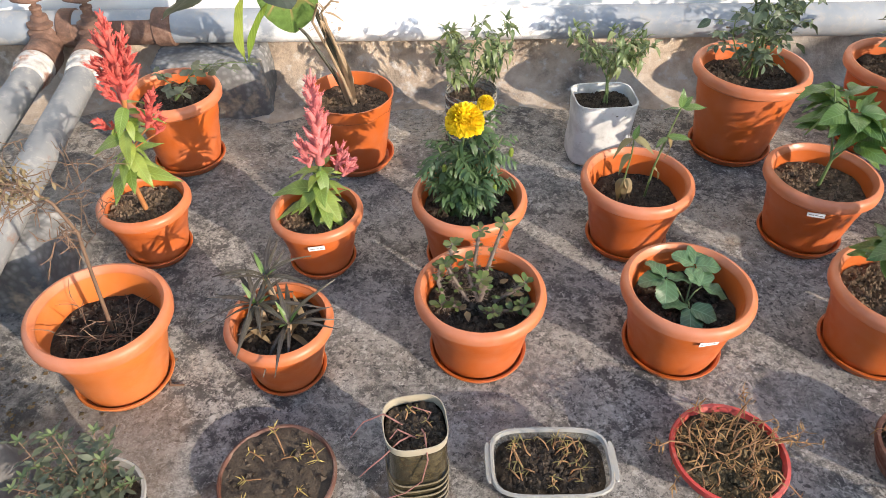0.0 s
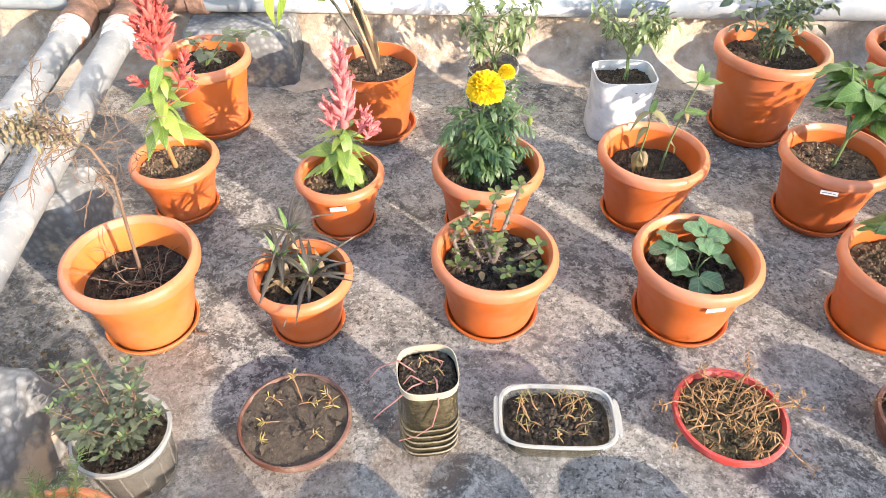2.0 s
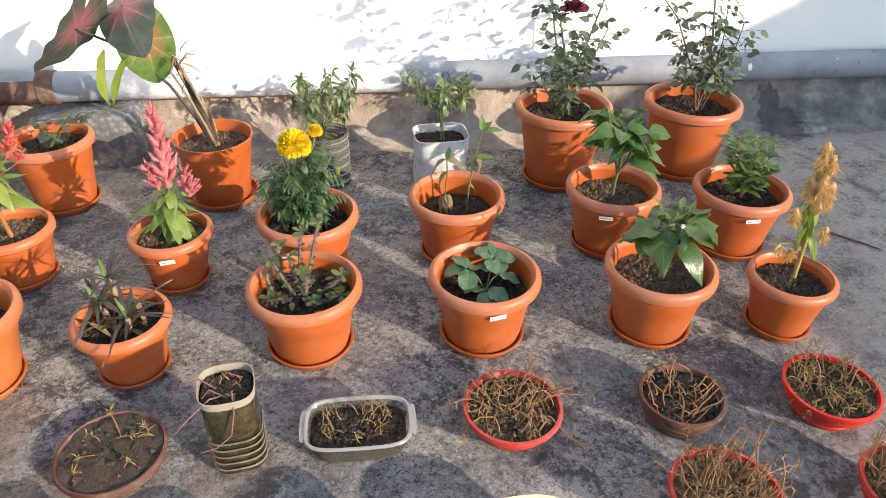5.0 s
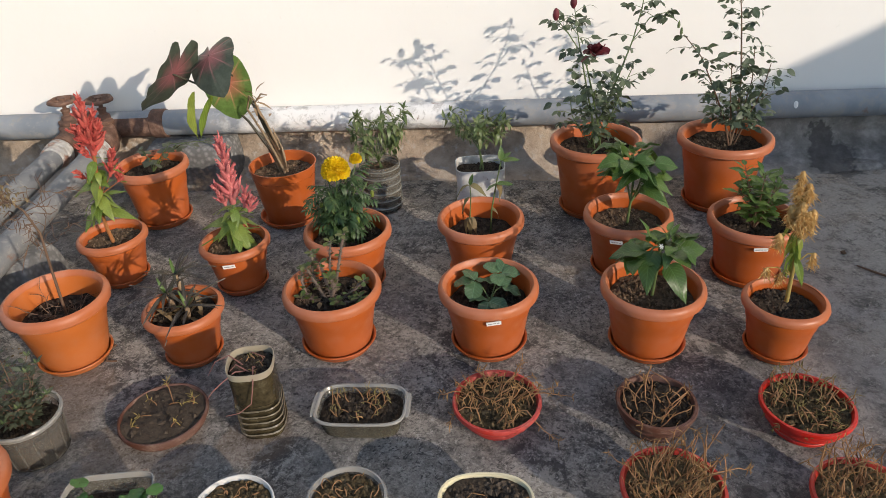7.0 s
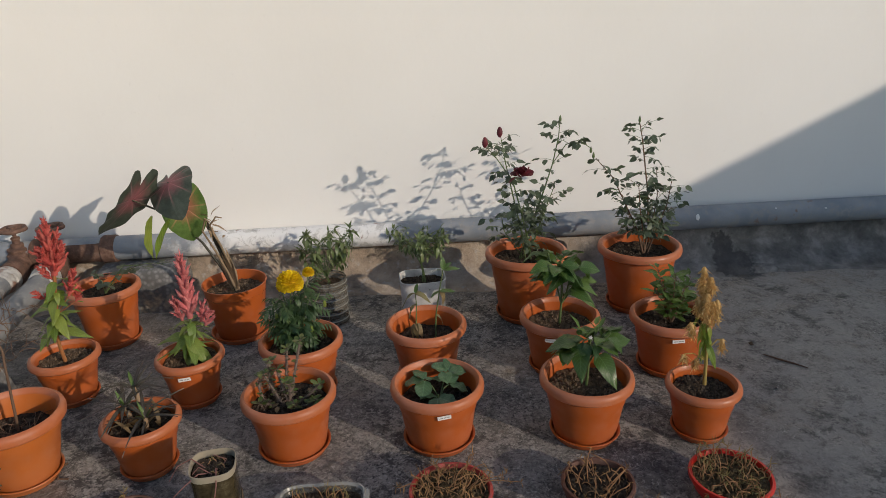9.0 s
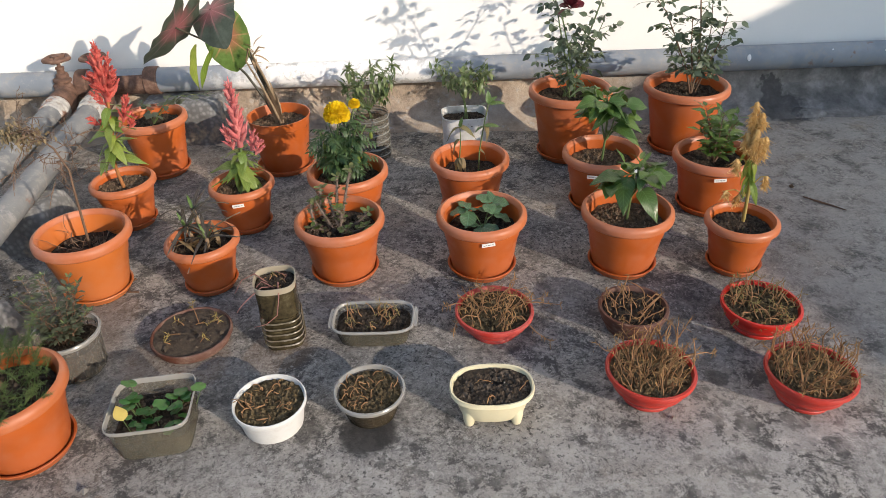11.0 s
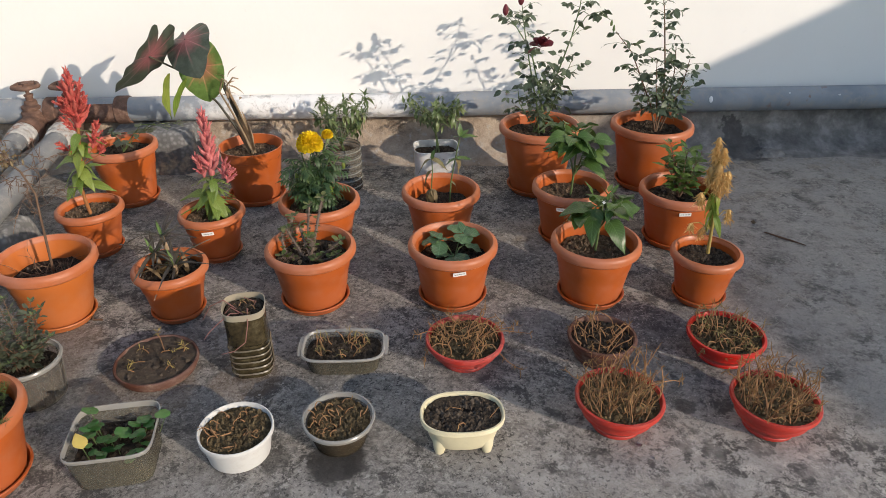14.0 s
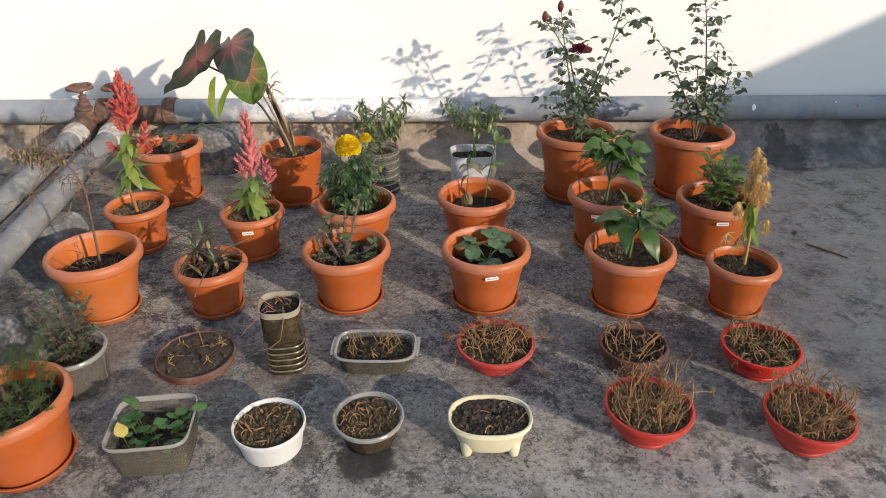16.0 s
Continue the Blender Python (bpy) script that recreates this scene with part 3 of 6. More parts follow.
        q = [(1, 0, 0), (0, 1, 0), (-1, 0, 0), (0, -1, 0), (0, 0, squash), (0, 0, -squash)]
        turn = rnd.uniform(0, 6.3)
        for x, y, z in q:
            k = r * rnd.uniform(0.7, 1.25)
            self.v.append((c[0] + k * (x * math.cos(turn) - y * math.sin(turn)), c[1] + k * (x * math.sin(turn) + y * math.cos(turn)), c[2] + k * z))
        for i in range(4):
            self.f += [(b + i, b + (i + 1) % 4, b + 4), (b + (i + 1) % 4, b + i, b + 5)]
        return self

    def data(self, name, material, sharp=38, smooth=True):
        me = bpy.data.meshes.new(name)
        me.from_pydata([tuple(p) for p in self.v], [], self.f)
        me.materials.append(material)
        if smooth:
            me.polygons.foreach_set("use_smooth", [True] * len(me.polygons))
            me.set_sharp_from_angle(angle=radians(sharp))
        me.update()
        return me


def part(name, data, parent, material=None, label="", m=None, sharp=38, smooth=True):
    """One mesh object under a thing or a part; data is a Mesh or a shared mesh datablock."""
    ob = new(name, data.data(name, material, sharp, smooth) if isinstance(data, Mesh) else data)
    ob.parent = parent
    if m is not None:
        ob.matrix_basis = m
    return tagged(ob, label) if label else ob


def thing(name, x, y, z, label, category, group="", rz=0.0):
    ob = new(name)
    ob.empty_display_size = 0.05
    ob.matrix_basis = pose(x, y, z, 0, 0, rz)
    return tagged(ob, label, category, group)


def structure(name, mesh, material, label, category, sharp=38, smooth=True):
    ob = new(name, mesh.data(name, material, sharp, smooth))
    return tagged(ob, label, category, kind="structure")


def aim(base, d, roll=0.0, size=1.0, hint=(0, 0, 1)):
    """The matrix that lays +y along d, with +z as near to the hint as it can be."""
    d = Vector(d).normalized()
    x = d.cross(Vector(hint))
    x = x.normalized() if x.length > 1e-4 else Vector((1, 0, 0))
    z = x.cross(d)
    m = Matrix((x, d, z)).transposed().to_4x4()
    return Matrix.Translation(base) @ m @ Matrix.Rotation(roll, 4, "Y") @ Matrix.Diagonal((size, size, size, 1))


def leaf_mesh(name, material, length, width, shape="ovate", droop=0.15, fold=0.25, rows=6, teeth=0.0):
    return Mesh().blade(Matrix.Identity(4), length, width, shape, droop, fold, rows, teeth).data(name, material, 60)


def bent(p0, p1, sag=0.0, n=5, rnd=None, jitter=0.0):
    """Points from p0 to p1, bowed upwards by sag, a little uneven."""
    p0, p1 = Vector(p0), Vector(p1)
    out = []
    for i in range(n + 1):
        u = i / n
        p = p0.lerp(p1, u) + Vector((0, 0, sag * math.sin(math.pi * u)))
        if rnd and 0 < i:
            p += Vector((rnd.uniform(-1, 1), rnd.uniform(-1, 1), rnd.uniform(-1, 1))) * jitter
        out.append(p)
    return out


# ---- the roof terrace ----
WALL_Y, RIGHT_X, PARAPET = 2.22, 6.0, 0.92
structure("floor", Mesh().box(-3.4, -6.0, -0.2, RIGHT_X + 0.15, WALL_Y + 0.22, 0.0), FLOOR_MAT, "weathered grey concrete roof floor with pale and dark stains, some shade painted in", "floor", smooth=False)
structure("wall_north", Mesh().box(-3.4, WALL_Y, 0.23, RIGHT_X + 0.15, WALL_Y + 0.22, 3.2), WALL_MAT, "tall white-painted plaster wall behind the plants", "wall", smooth=False)
base = Mesh()
foot = [(WALL_Y + 0.2, 0.0), (2.0, 0.001), (2.06, 0.012), (2.12, 0.045), (2.17, 0.105), (WALL_Y - 0.025, 0.17), (WALL_Y - 0.012, 0.23), (WALL_Y + 0.2, 0.23)]
base.ring_loft([[(-3.4 + (RIGHT_X + 3.4) * i / 120, y - (0.11 if z < 0.02 else 0.03) * noise.noise((i * 0.31, z * 9, 2.0)) * (0 < z < 0.2), z + 0.012 * noise.noise((i * 0.4, z * 11, 5.0)) * (0.001 < z < 0.2)) for y, z in foot] for i in range(121)])
structure("wall_base", base, CEMENT, "bare rough cement band sloping out at the wall's foot", "wall")
lump, rnd = Mesh(), random.Random(9)
for k in range(9):
    u = k / 8
    lump.loft([(w, h2, z) for w, h2, z in ((0.05, 0.035, -0.004), (0.046, 0.032, 0.012), (0.03, 0.02, 0.02 + 0.006 * rnd.random()), (0.004, 0.003, 0.023))], 14, 2.4, at=(1.805 + 0.245 * u, 2.075 + 0.03 * math.sin(u * 5.1) + rnd.uniform(-0.008, 0.008), 0.0))
lump.v = [(x + 0.012 * noise.noise((x * 40, y * 40, z * 40)), y + 0.012 * noise.noise((x * 40, y * 40, 7)), max(0.0005, z + 0.006 * noise.noise((x * 60, y * 60, 3)))) for x, y, z in lump.v]
structure("cement_patch", lump, CEMENT, "dark broken cement lump at the wall's foot", "cement patch", sharp=70)
# Unseen wall added to cast the shade; stepped top and white bounce are assumed.
side = Mesh().ring_loft([[(RIGHT_X, y, 0.0), (RIGHT_X + 0.15, y, 0.0), (RIGHT_X + 0.15, y, z), (RIGHT_X, y, z)] for y, z in ((-6.0, 1.65), (-3.65, 1.97), (-1.8, 2.218), (WALL_Y, 2.43))], True, True, True)
structure("wall_east", side, WALL_MAT, "unseen white side wall, added to cast the diagonal shade", "wall", smooth=False)
structure("wall_south", Mesh().box(-3.4, -6.15, 0.0, RIGHT_X + 0.15, -6.0, PARAPET), CEMENT, "low cement parapet closing the roof", "parapet", smooth=False)
structure("wall_west", Mesh().box(-3.55, -6.15, 0.0, -3.4, WALL_Y + 0.2, PARAPET), CEMENT, "low cement parapet closing the roof", "parapet", smooth=False)


# ---- water pipes ----
PIPE_Y, PIPE_Z, PIPE_R = 2.145, 0.236, 0.053
LEG_Z, LEG_R = 0.195, 0.042


def ring_band(m, p, d, r, length, n=24):
    """A collar round a pipe at p, along d, with bevelled ends."""
    p, d = Vector(p), Vector(d).normalized()
    pts = [p + d * length * k for k in (-0.5, -0.42, 0.42, 0.5)]
    m.tube(pts, [r * 0.93, r, r, r * 0.93], n)


main_pipe = thing("wall_pipe", 0, PIPE_Y, PIPE_Z, "long painted water pipe along the foot of the white wall", "pipe")
part("pipe", Mesh().tube([(-3.3, 0, 0.006), (-1.3, 0, 0.003), (0, 0, 0), (1.2, 0, -0.003), (RIGHT_X - 0.02, 0, -0.01)], PIPE_R, 32), main_pipe, PIPE_WALL)
for x, w in ((-0.83, 0.06), (-1.13, 0.05)):
    m = Mesh()
    ring_band(m, (x, 0, 0), (1, 0, 0), PIPE_R * 1.14, w)
    part("coupling", m, main_pipe, RUST, "rusty pipe coupling")
m = Mesh()
m.tube([(-1.12, 0, 0.0), (-0.84, 0, 0.0)], PIPE_R * 1.03, 28)
part("tee", m, main_pipe, RUST, "rusty tee section of the pipe")


for x, y, z, r, tall in ((1.735, -0.0522, 0.014, 0.0085, 1.7), (2.09, -0.0425, 0.033, 0.004, 0.8), (2.316, -0.049, 0.0235, 0.005, 0.7)):
    m = Mesh().lathe([(0.0, -0.004), (r * 0.9, -0.004), (r, 0.0), (r * 0.7, 0.0014), (0.0, 0.0018)], 16)
    nrm = Vector((0, y, z)).normalized()
    part("splash", m, main_pipe, STICKER, "white paint splash", aim(Vector((x, 0, 0)) + nrm * (PIPE_R + 0.0012), Vector((0, 0, 1)) - nrm * nrm.z, 0, 1, nrm) @ Matrix.Diagonal((1, tall, 1, 1)))


def leg_pipe(x0, x1, y1, label):
    """A pipe that leaves the wall pipe and runs out over the floor."""
    leg = thing("branch_pipe", 0, 0, 0, label, "pipe", "pipes from the wall")
    d = Vector((x1 - x0, y1 - PIPE_Y, 0)).normalized()
    a = Vector((x0, PIPE_Y, LEG_Z))
    end = Vector((x1, y1, LEG_Z - 0.02))
    part("pipe", Mesh().tube([a + d * 0.1, a.lerp(end, 0.35), a.lerp(end, 0.7), end], LEG_R, 28), leg, PIPE_LEG)
    m = Mesh()
    ring_band(m, a + d * 0.195, d, LEG_R * 1.28, 0.045)
    ring_band(m, a + d * 0.235, d, LEG_R * 1.14, 0.05)
    part("coupling", m, leg, MORTAR, "thick coupling smeared with pale mortar")
    m = Mesh()
    ring_band(m, a + d * 0.125, d, LEG_R * 1.3, 0.075)
    m.tube([Vector((x0, PIPE_Y, PIPE_Z)), a + d * 0.06 + Vector((0, 0, 0.015)), a + d * 0.13], [0.05, 0.048, 0.045], 24)
    part("elbow", m, leg, RUST, "rusty iron elbow")
    # gate valve above the elbow
    valve = part("valve", Mesh().lathe([(0.0, 0.0), (0.046, 0.0), (0.048, 0.022), (0.036, 0.034), (0.042, 0.038), (0.042, 0.048), (0.027, 0.054), (0.024, 0.068), (0.015, 0.072), (0.015, 0.086), (0.018, 0.089), (0.018, 0.096), (0.008, 0.1), (0.007, 0.14), (0.0, 0.14)], 24), leg, RUST, "rusty gate valve", Matrix.Translation((x0, PIPE_Y - 0.035, PIPE_Z - 0.01)))
    wheel = Mesh()
    n = 28
    rings = []
    for i in range(n):
        a1 = 2 * math.pi * i / n
        r = 0.048 + 0.003 * math.cos(a1 * 5)
        rings.append([((r + 0.009 * math.cos(b)) * math.cos(a1), (r + 0.009 * math.cos(b)) * math.sin(a1), 0.132 + 0.009 * math.sin(b)) for b in [2 * math.pi * k / 8 for k in range(8)]])
    wheel.ring_loft(rings + [rings[0]])
    for i in range(5):
        a1 = 2 * math.pi * i / 5
        wheel.tube([(0, 0, 0.132), (0.05 * math.cos(a1), 0.05 * math.sin(a1), 0.132)], 0.0075, 6)
    wheel.lathe([(0.0, 0.122), (0.014, 0.122), (0.014, 0.144), (0.0, 0.144)], 12)
    part("hand_wheel", wheel, valve, RUST, "round rusty hand wheel")
    return leg


leg_pipe(-1.2, -1.0, -0.4, "grey painted pipe running over the floor from a rusty valve")
leg_pipe(-1.045, -0.82, -0.4, "grey painted pipe resting on concrete blocks, from a rusty valve")


def rough_block(name, x0, y0, x1, y1, h, taper, seed, label):
    """A cast concrete support, its faces uneven and edges knocked off."""
    ob = thing(name, (x0 + x1) / 2, (y0 + y1) / 2, 0, label, "concrete block", "pipe supports")
    hw, hd, rnd = (x1 - x0) / 2, (y1 - y0) / 2, random.Random(seed)
    m = Mesh()
    m.loft([(hw, hd, -0.001), (hw - taper * 0.3, hd - taper * 0.3, h * 0.3), (hw - taper * 0.7, hd - taper * 0.7, h * 0.7), (hw - taper, hd - taper, h - 0.012), (hw - taper - 0.014, hd - taper - 0.014, h)], 56, 11.0)
    m.v = [(x + rnd.uniform(-1, 1) * 0.004, y + rnd.uniform(-1, 1) * 0.004, z + (rnd.uniform(-1, 1) * 0.004 if z > 0 else 0)) for x, y, z in m.v]
    part("block", m, ob, BLOCK, sharp=50)
    return ob


rough_block("pipe_block", -1.35, 0.42, -0.72, 0.74, 0.155, 0.035, 3, "mottled grey concrete block under the floor pipe")
rough_block("pipe_block", -1.1, 1.12, -0.86, 1.36, 0.155, 0.03, 4, "mottled grey concrete block under the floor pipe")
rough_block("pipe_block", -0.88, 1.97, -0.5, 2.2, 0.184, 0.02, 5, "mottled grey concrete block under the wall pipe")


# ---- pots ----
def soil_disc(parent, radius, z, material, seed, crumbs=240, rough=0.006, hx=1.0, hy=1.0, power=2.0, mound=0.0):
    """Uneven soil with crumbs, filling a round or rounded-rectangular vessel."""
    rnd, m = random.Random(seed), Mesh()
    n, rings = 36, 7
    loops = []
    for i in range(rings, 0, -1):
        k, ring = i / rings, []
        for j in range(n):
            a = 2 * math.pi * j / n
            c, s = math.cos(a), math.sin(a)
            q = radius * k * (abs(c) ** power + abs(s) ** power) ** (-1 / power)
            p = (q * c * hx, q * s * hy)
            ring.append((*p, z + mound * (1 - k * k) + rough * 1.6 * noise.noise((p[0] * 30, p[1] * 30, seed)) + rnd.uniform(-1, 1) * rough * 0.35))
        loops.append(ring)
    m.ring_loft(loops, True, False, True)
    for i in range(crumbs * 2):
        a, q = rnd.uniform(0, 6.283), math.sqrt(rnd.random()) * 0.93
        c, s = math.cos(a), math.sin(a)
        k = radius * q * (abs(c) ** power + abs(s) ** power) ** (-1 / power)
        m.lump((k * c * hx, k * s * hy, z + mound * (1 - q * q) + 0.001), rnd.choice((0.0025, 0.0035, 0.0045, 0.006, 0.008)) * rnd.uniform(0.8, 1.3), rnd)
    return part("soil", m, parent, material, sharp=60)


def sticker(parent, x, y, z, nx, ny, width, height, tilt=0.0):
    """A small paper label on a rim, with two bars of unreadable print."""
    m = Matrix.Translation((x, y, z)) @ Vector((nx, ny, -0.16)).to_track_quat("Z", "Y").to_matrix().to_4x4() @ Matrix.Rotation(tilt, 4, "Z")
    s = part("sticker", Mesh().box(-width / 2, -height / 2, 0, width / 2, height / 2, 0.0012), parent, STICKER, "small white paper sticker", m, smooth=False)
    b = Mesh()
    for i, (x0, x1) in enumerate(((-0.4, -0.1), (-0.05, 0.15), (0.2, 0.38))):
        b.box(width * x0, -height * 0.08, 0.0013, width * x1, height * 0.1, 0.0018)
    part("print", b, s, INK, smooth=False)


def orange_pot(name, x, y, radius, height, base, label, category, soil_z, soil, seed, turn=0.0, lean=0.0, mark=None, plain=False, material=None, saucer=True, crumbs=300):
    """A moulded plastic flower pot with a rolled rim, in its saucer, filled with soil."""
    ob = thing(name, x, y, 0, label, category, "potted plants on the roof")
    ob.matrix_basis = pose(x, y, 0, 0, lean, turn)
    mat = material or TERRA
    R, H, b, w = radius, height, base * 0.93, 0.004
    top = R * 0.86
    if plain:
        prof = [(0, 0.008), (b, 0.008), (b + 0.004, 0.014), (R - 0.004, H - 0.006), (R, H - 0.004), (R, H), (R - 0.004, H), (R - 0.008, H - 0.01), (top * 0.97, H * 0.5), (0.0, H * 0.5 - 0.001)]
    else:
        lip = min(0.034, H * 0.16)
        body = lambda z: b + (top - b) * (z / (H - lip)) ** 0.9
        prof = [(0, 0.008), (b - 0.004, 0.008), (b, 0.013)]
        prof += [(body(z) + 0.002 * (z > H * 0.62), z) for z in (H * 0.2, H * 0.4, H * 0.6, H * 0.63, H * 0.78)]
        prof += [(top + 0.001, H - lip - 0.004), (top + 0.001, H - lip + 0.004), (top - 0.004, H - 0.016), (body(H * 0.5) - w, H * 0.5), (body(H * 0.3) - w, H * 0.3), (0.0, H * 0.3)]
    pot = part("pot", Mesh().lathe(prof, 56), ob, mat)
    if not plain:
        edge = [(top + 0.0015, H - lip), (R - 0.008, H - lip), (R - 0.001, H - lip + 0.006), (R, H - lip * 0.5), (R - 0.002, H - 0.007), (R - 0.008, H - 0.001), (R - 0.014, H), (top + 0.002, H - 0.004), (top - 0.0035, H - 0.013), (top - 0.0035, H - 0.018)]
        part("rim", Mesh().lathe(edge, 56, hoop=True), pot, TERRA_RIM, "rolled rim, paler with painted sky sheen")
    if saucer:
        s = base + (0.014 if plain else 0.001)
        part("saucer", Mesh().lathe([(0, 0.001), (s - 0.012, 0.001), (s - 0.004, 0.004), (s + 0.005, 0.02), (s + 0.009, 0.024), (s + 0.008, 0.027), (s + 0.003, 0.026), (s - 0.006, 0.008), (0, 0.007)], 48), ob, mat)
    soil_disc(ob, (top - 0.006) * (0.84 + 0.16 * soil_z / H) if not plain else R * 0.94, soil_z, soil, seed, crumbs)
    if mark:
        a = math.radians(mark)
        q = top + 0.0045
        sticker(pot, q * math.cos(a), q * math.sin(a), H - lip - 0.013, math.cos(a), math.sin(a), 0.038, 0.013, 0.1)
    return ob


def bowl(name, x, y, radius, height, base, material, label, category, soil, seed, soil_drop=0.012, rim=0.008, crumbs=240, mound=0.0):
    ob = thing(name, x, y, 0, label, category, "bowls and tubs on the roof")
    R, H, b = radius, height, base
    prof = [(0, 0.001), (b - 0.003, 0.001), (b, 0.003), (b + 0.001, 0.01), (b - 0.001, 0.0125), (b + 0.004, 0.016), (b + (R - b) * 0.46, H * 0.42), (b + (R - b) * 0.78, H * 0.75), (R - rim, H - 0.014), (R - 0.001, H - 0.011), (R, H - 0.006), (R - 0.002, H), (R - rim, H + 0.0005), (R - rim - 0.003, H - 0.006), (b + (R - b) * 0.6, H * 0.5), (0, H * 0.45)]
    part("bowl", Mesh().lathe(prof, 52), ob, material)
    soil_disc(ob, R - rim - 0.002, H - soil_drop, soil, seed, crumbs, mound=mound)
    return ob


# ---- plants: parts shared by several ----
def portulaca(parent, radius, z, count, height, seed, material, spread=0.6, hx=1.0, hy=1.0, runners=(), needles=8, length=0.02, bow=0.5):
    """Withered portulaca: thin kinked stalks ending in stars of narrow curved leaves, some trailing over the rim."""
    rnd, m, leaves = random.Random(seed), Mesh(), Mesh()
    ways = []
    for i in range(count):
        a, q = rnd.uniform(0, 6.283), math.sqrt(rnd.random()) * radius
        p = Vector((q * math.cos(a) * hx, q * math.sin(a) * hy, z - 0.004))
        b = a + rnd.uniform(-1.6, 1.6)
        out = Vector((math.cos(b), math.sin(b), 0)) * spread * rnd.uniform(0.1, 1.6)
        h = height * rnd.uniform(0.4, 1.25)
        pts, d = [p], (Vector((0, 0, 1)) + out).normalized()
        turn = Vector((rnd.uniform(-1, 1), rnd.uniform(-1, 1), rnd.uniform(-1, 1))).normalized()
        bend = bow * rnd.uniform(0.2, 1.5)
        for k in range(6):
            d = (d + d.cross(turn) * bend + Vector((rnd.uniform(-1, 1), rnd.uniform(-1, 1), rnd.uniform(-0.7, 0.5))) * 0.22).normalized()
            e = pts[-1] + d * h / 6
            flat = Vector((e.x / hx, e.y / hy))
            if flat.length > radius * 1.12:
                flat *= radius * 1.12 / flat.length
                e.x, e.y = flat.x * hx, flat.y * hy
            e.z = max(e.z, z + 0.003)
            pts.append(e)
        ways.append((pts, 0.45, max(1, int(needles * 0.7))))
    for a, reach, drop in runners:
        d = Vector((math.cos(math.radians(a)), math.sin(math.radians(a)), 0))
        pts = [Vector((0, 0, z)) + d * radius * 0.5, Vector((0, 0, z + 0.022)) + d * radius * 0.95]
        for k in range(1, 4):
            pts.append(d * (radius * 0.95 + reach * k / 3) + Vector((rnd.uniform(-0.008, 0.008), rnd.uniform(-0.008, 0.008), z + 0.022 - drop * k / 3)))
        ways.append((pts, 0.55, needles + 3))
    for pts, start, number in ways:
        t = rnd.uniform(0.0011, 0.0018)
        m.tube(pts, [t] * (len(pts) - 2) + [t * 0.8, t * 0.55], 5)
        for k in range(number):
            u = 0.985 if k < 3 else start + (0.97 - start) * rnd.random()
            p, d = along(pts, u)
            a = k * 2.4 + rnd.uniform(-0.5, 0.5)
            side = d.orthogonal().normalized()
            o = side * math.cos(a) + d.cross(side) * math.sin(a) + d * rnd.uniform(0.2, 0.9)
            leaves.blade(aim(p, o, rnd.uniform(-0.5, 0.5)), length * rnd.uniform(0.4, 1.0), 0.0024, "lance", rnd.choice((-1, 1)) * rnd.uniform(0.3, 1.4), 0.5, 6)
    tagged(part("dry_stalk", m, parent, STRAW, sharp=80), kind="stuff")
    return tagged(part("dry_leaf", leaves, parent, material, sharp=80), kind="stuff")


def stalk(m, points, r0, r1, n=6):
    k = len(points) - 1
    m.tube(points, [r0 + (r1 - r0) * i / k for i in range(k + 1)], n)


def along(points, u):
    """The place and direction at the share u of a polyline."""
    k = min(int(u * (len(points) - 1)), len(points) - 2)
    f = u * (len(points) - 1) - k
    return points[k].lerp(points[k + 1], f), (points[k + 1] - points[k]).normalized()


def plume(parent, base, tip, radius, seed, material, name="plume"):
    """A feathery flower head: flame-shaped side spikes round a spire, each set with short tufts."""
    rnd, m = random.Random(seed), Mesh()
    base, tip = Vector(base), Vector(tip)
    axis = (tip - base)
    L = axis.length
    axis.normalize()
    side = axis.orthogonal().normalized()
    other = axis.cross(side)
    m.tube([base, base.lerp(tip, 0.4), base.lerp(tip, 0.8), tip], [radius * 0.3, radius * 0.34, radius * 0.2, 0.0006], 7)
    count = max(8, int(L / 0.0075))
    for i in range(count):
        u = (i + rnd.random()) / count
        a = i * 2.4 + rnd.uniform(-0.4, 0.4)
        out = side * math.cos(a) + other * math.sin(a)
        size = radius * (1.2 - 0.85 * u) * rnd.uniform(0.55, 1.3)
        d = (out * (0.85 - 0.5 * u) + axis).normalized()
        p = base + axis * L * u * 0.84
        q = p + d * (size * 1.3 + 0.012) + axis * size * 0.25
        mid = p.lerp(q, 0.45) + out * size * 0.12
        r = min(0.0072, 0.17 * size + 0.0024)
        m.tube([p, p.lerp(mid, 0.5), mid, mid.lerp(q, 0.55), q], [r * 0.6, r, r, r * 0.6, 0.0004], 6)
        for k in range(11):
            f = rnd.uniform(0.15, 0.95)
            o2 = (out * 0.4 + side * rnd.uniform(-1, 1) + other * rnd.uniform(-1, 1)).normalized()
            s0 = p.lerp(mid, f * 2) if f < 0.5 else mid.lerp(q, f * 2 - 1)
            w = r * (1.1 - 0.7 * f)
            m.tube([s0 + o2 * w * 0.5, s0 + o2 * (w + 0.0012) + d * 0.003, s0 + o2 * (w + rnd.uniform(0.001, 0.0035)) + d * rnd.uniform(0.005, 0.009)], [0.0011, 0.0014, 0.0003], 4)
    return part(name, m, parent, material, sharp=80)


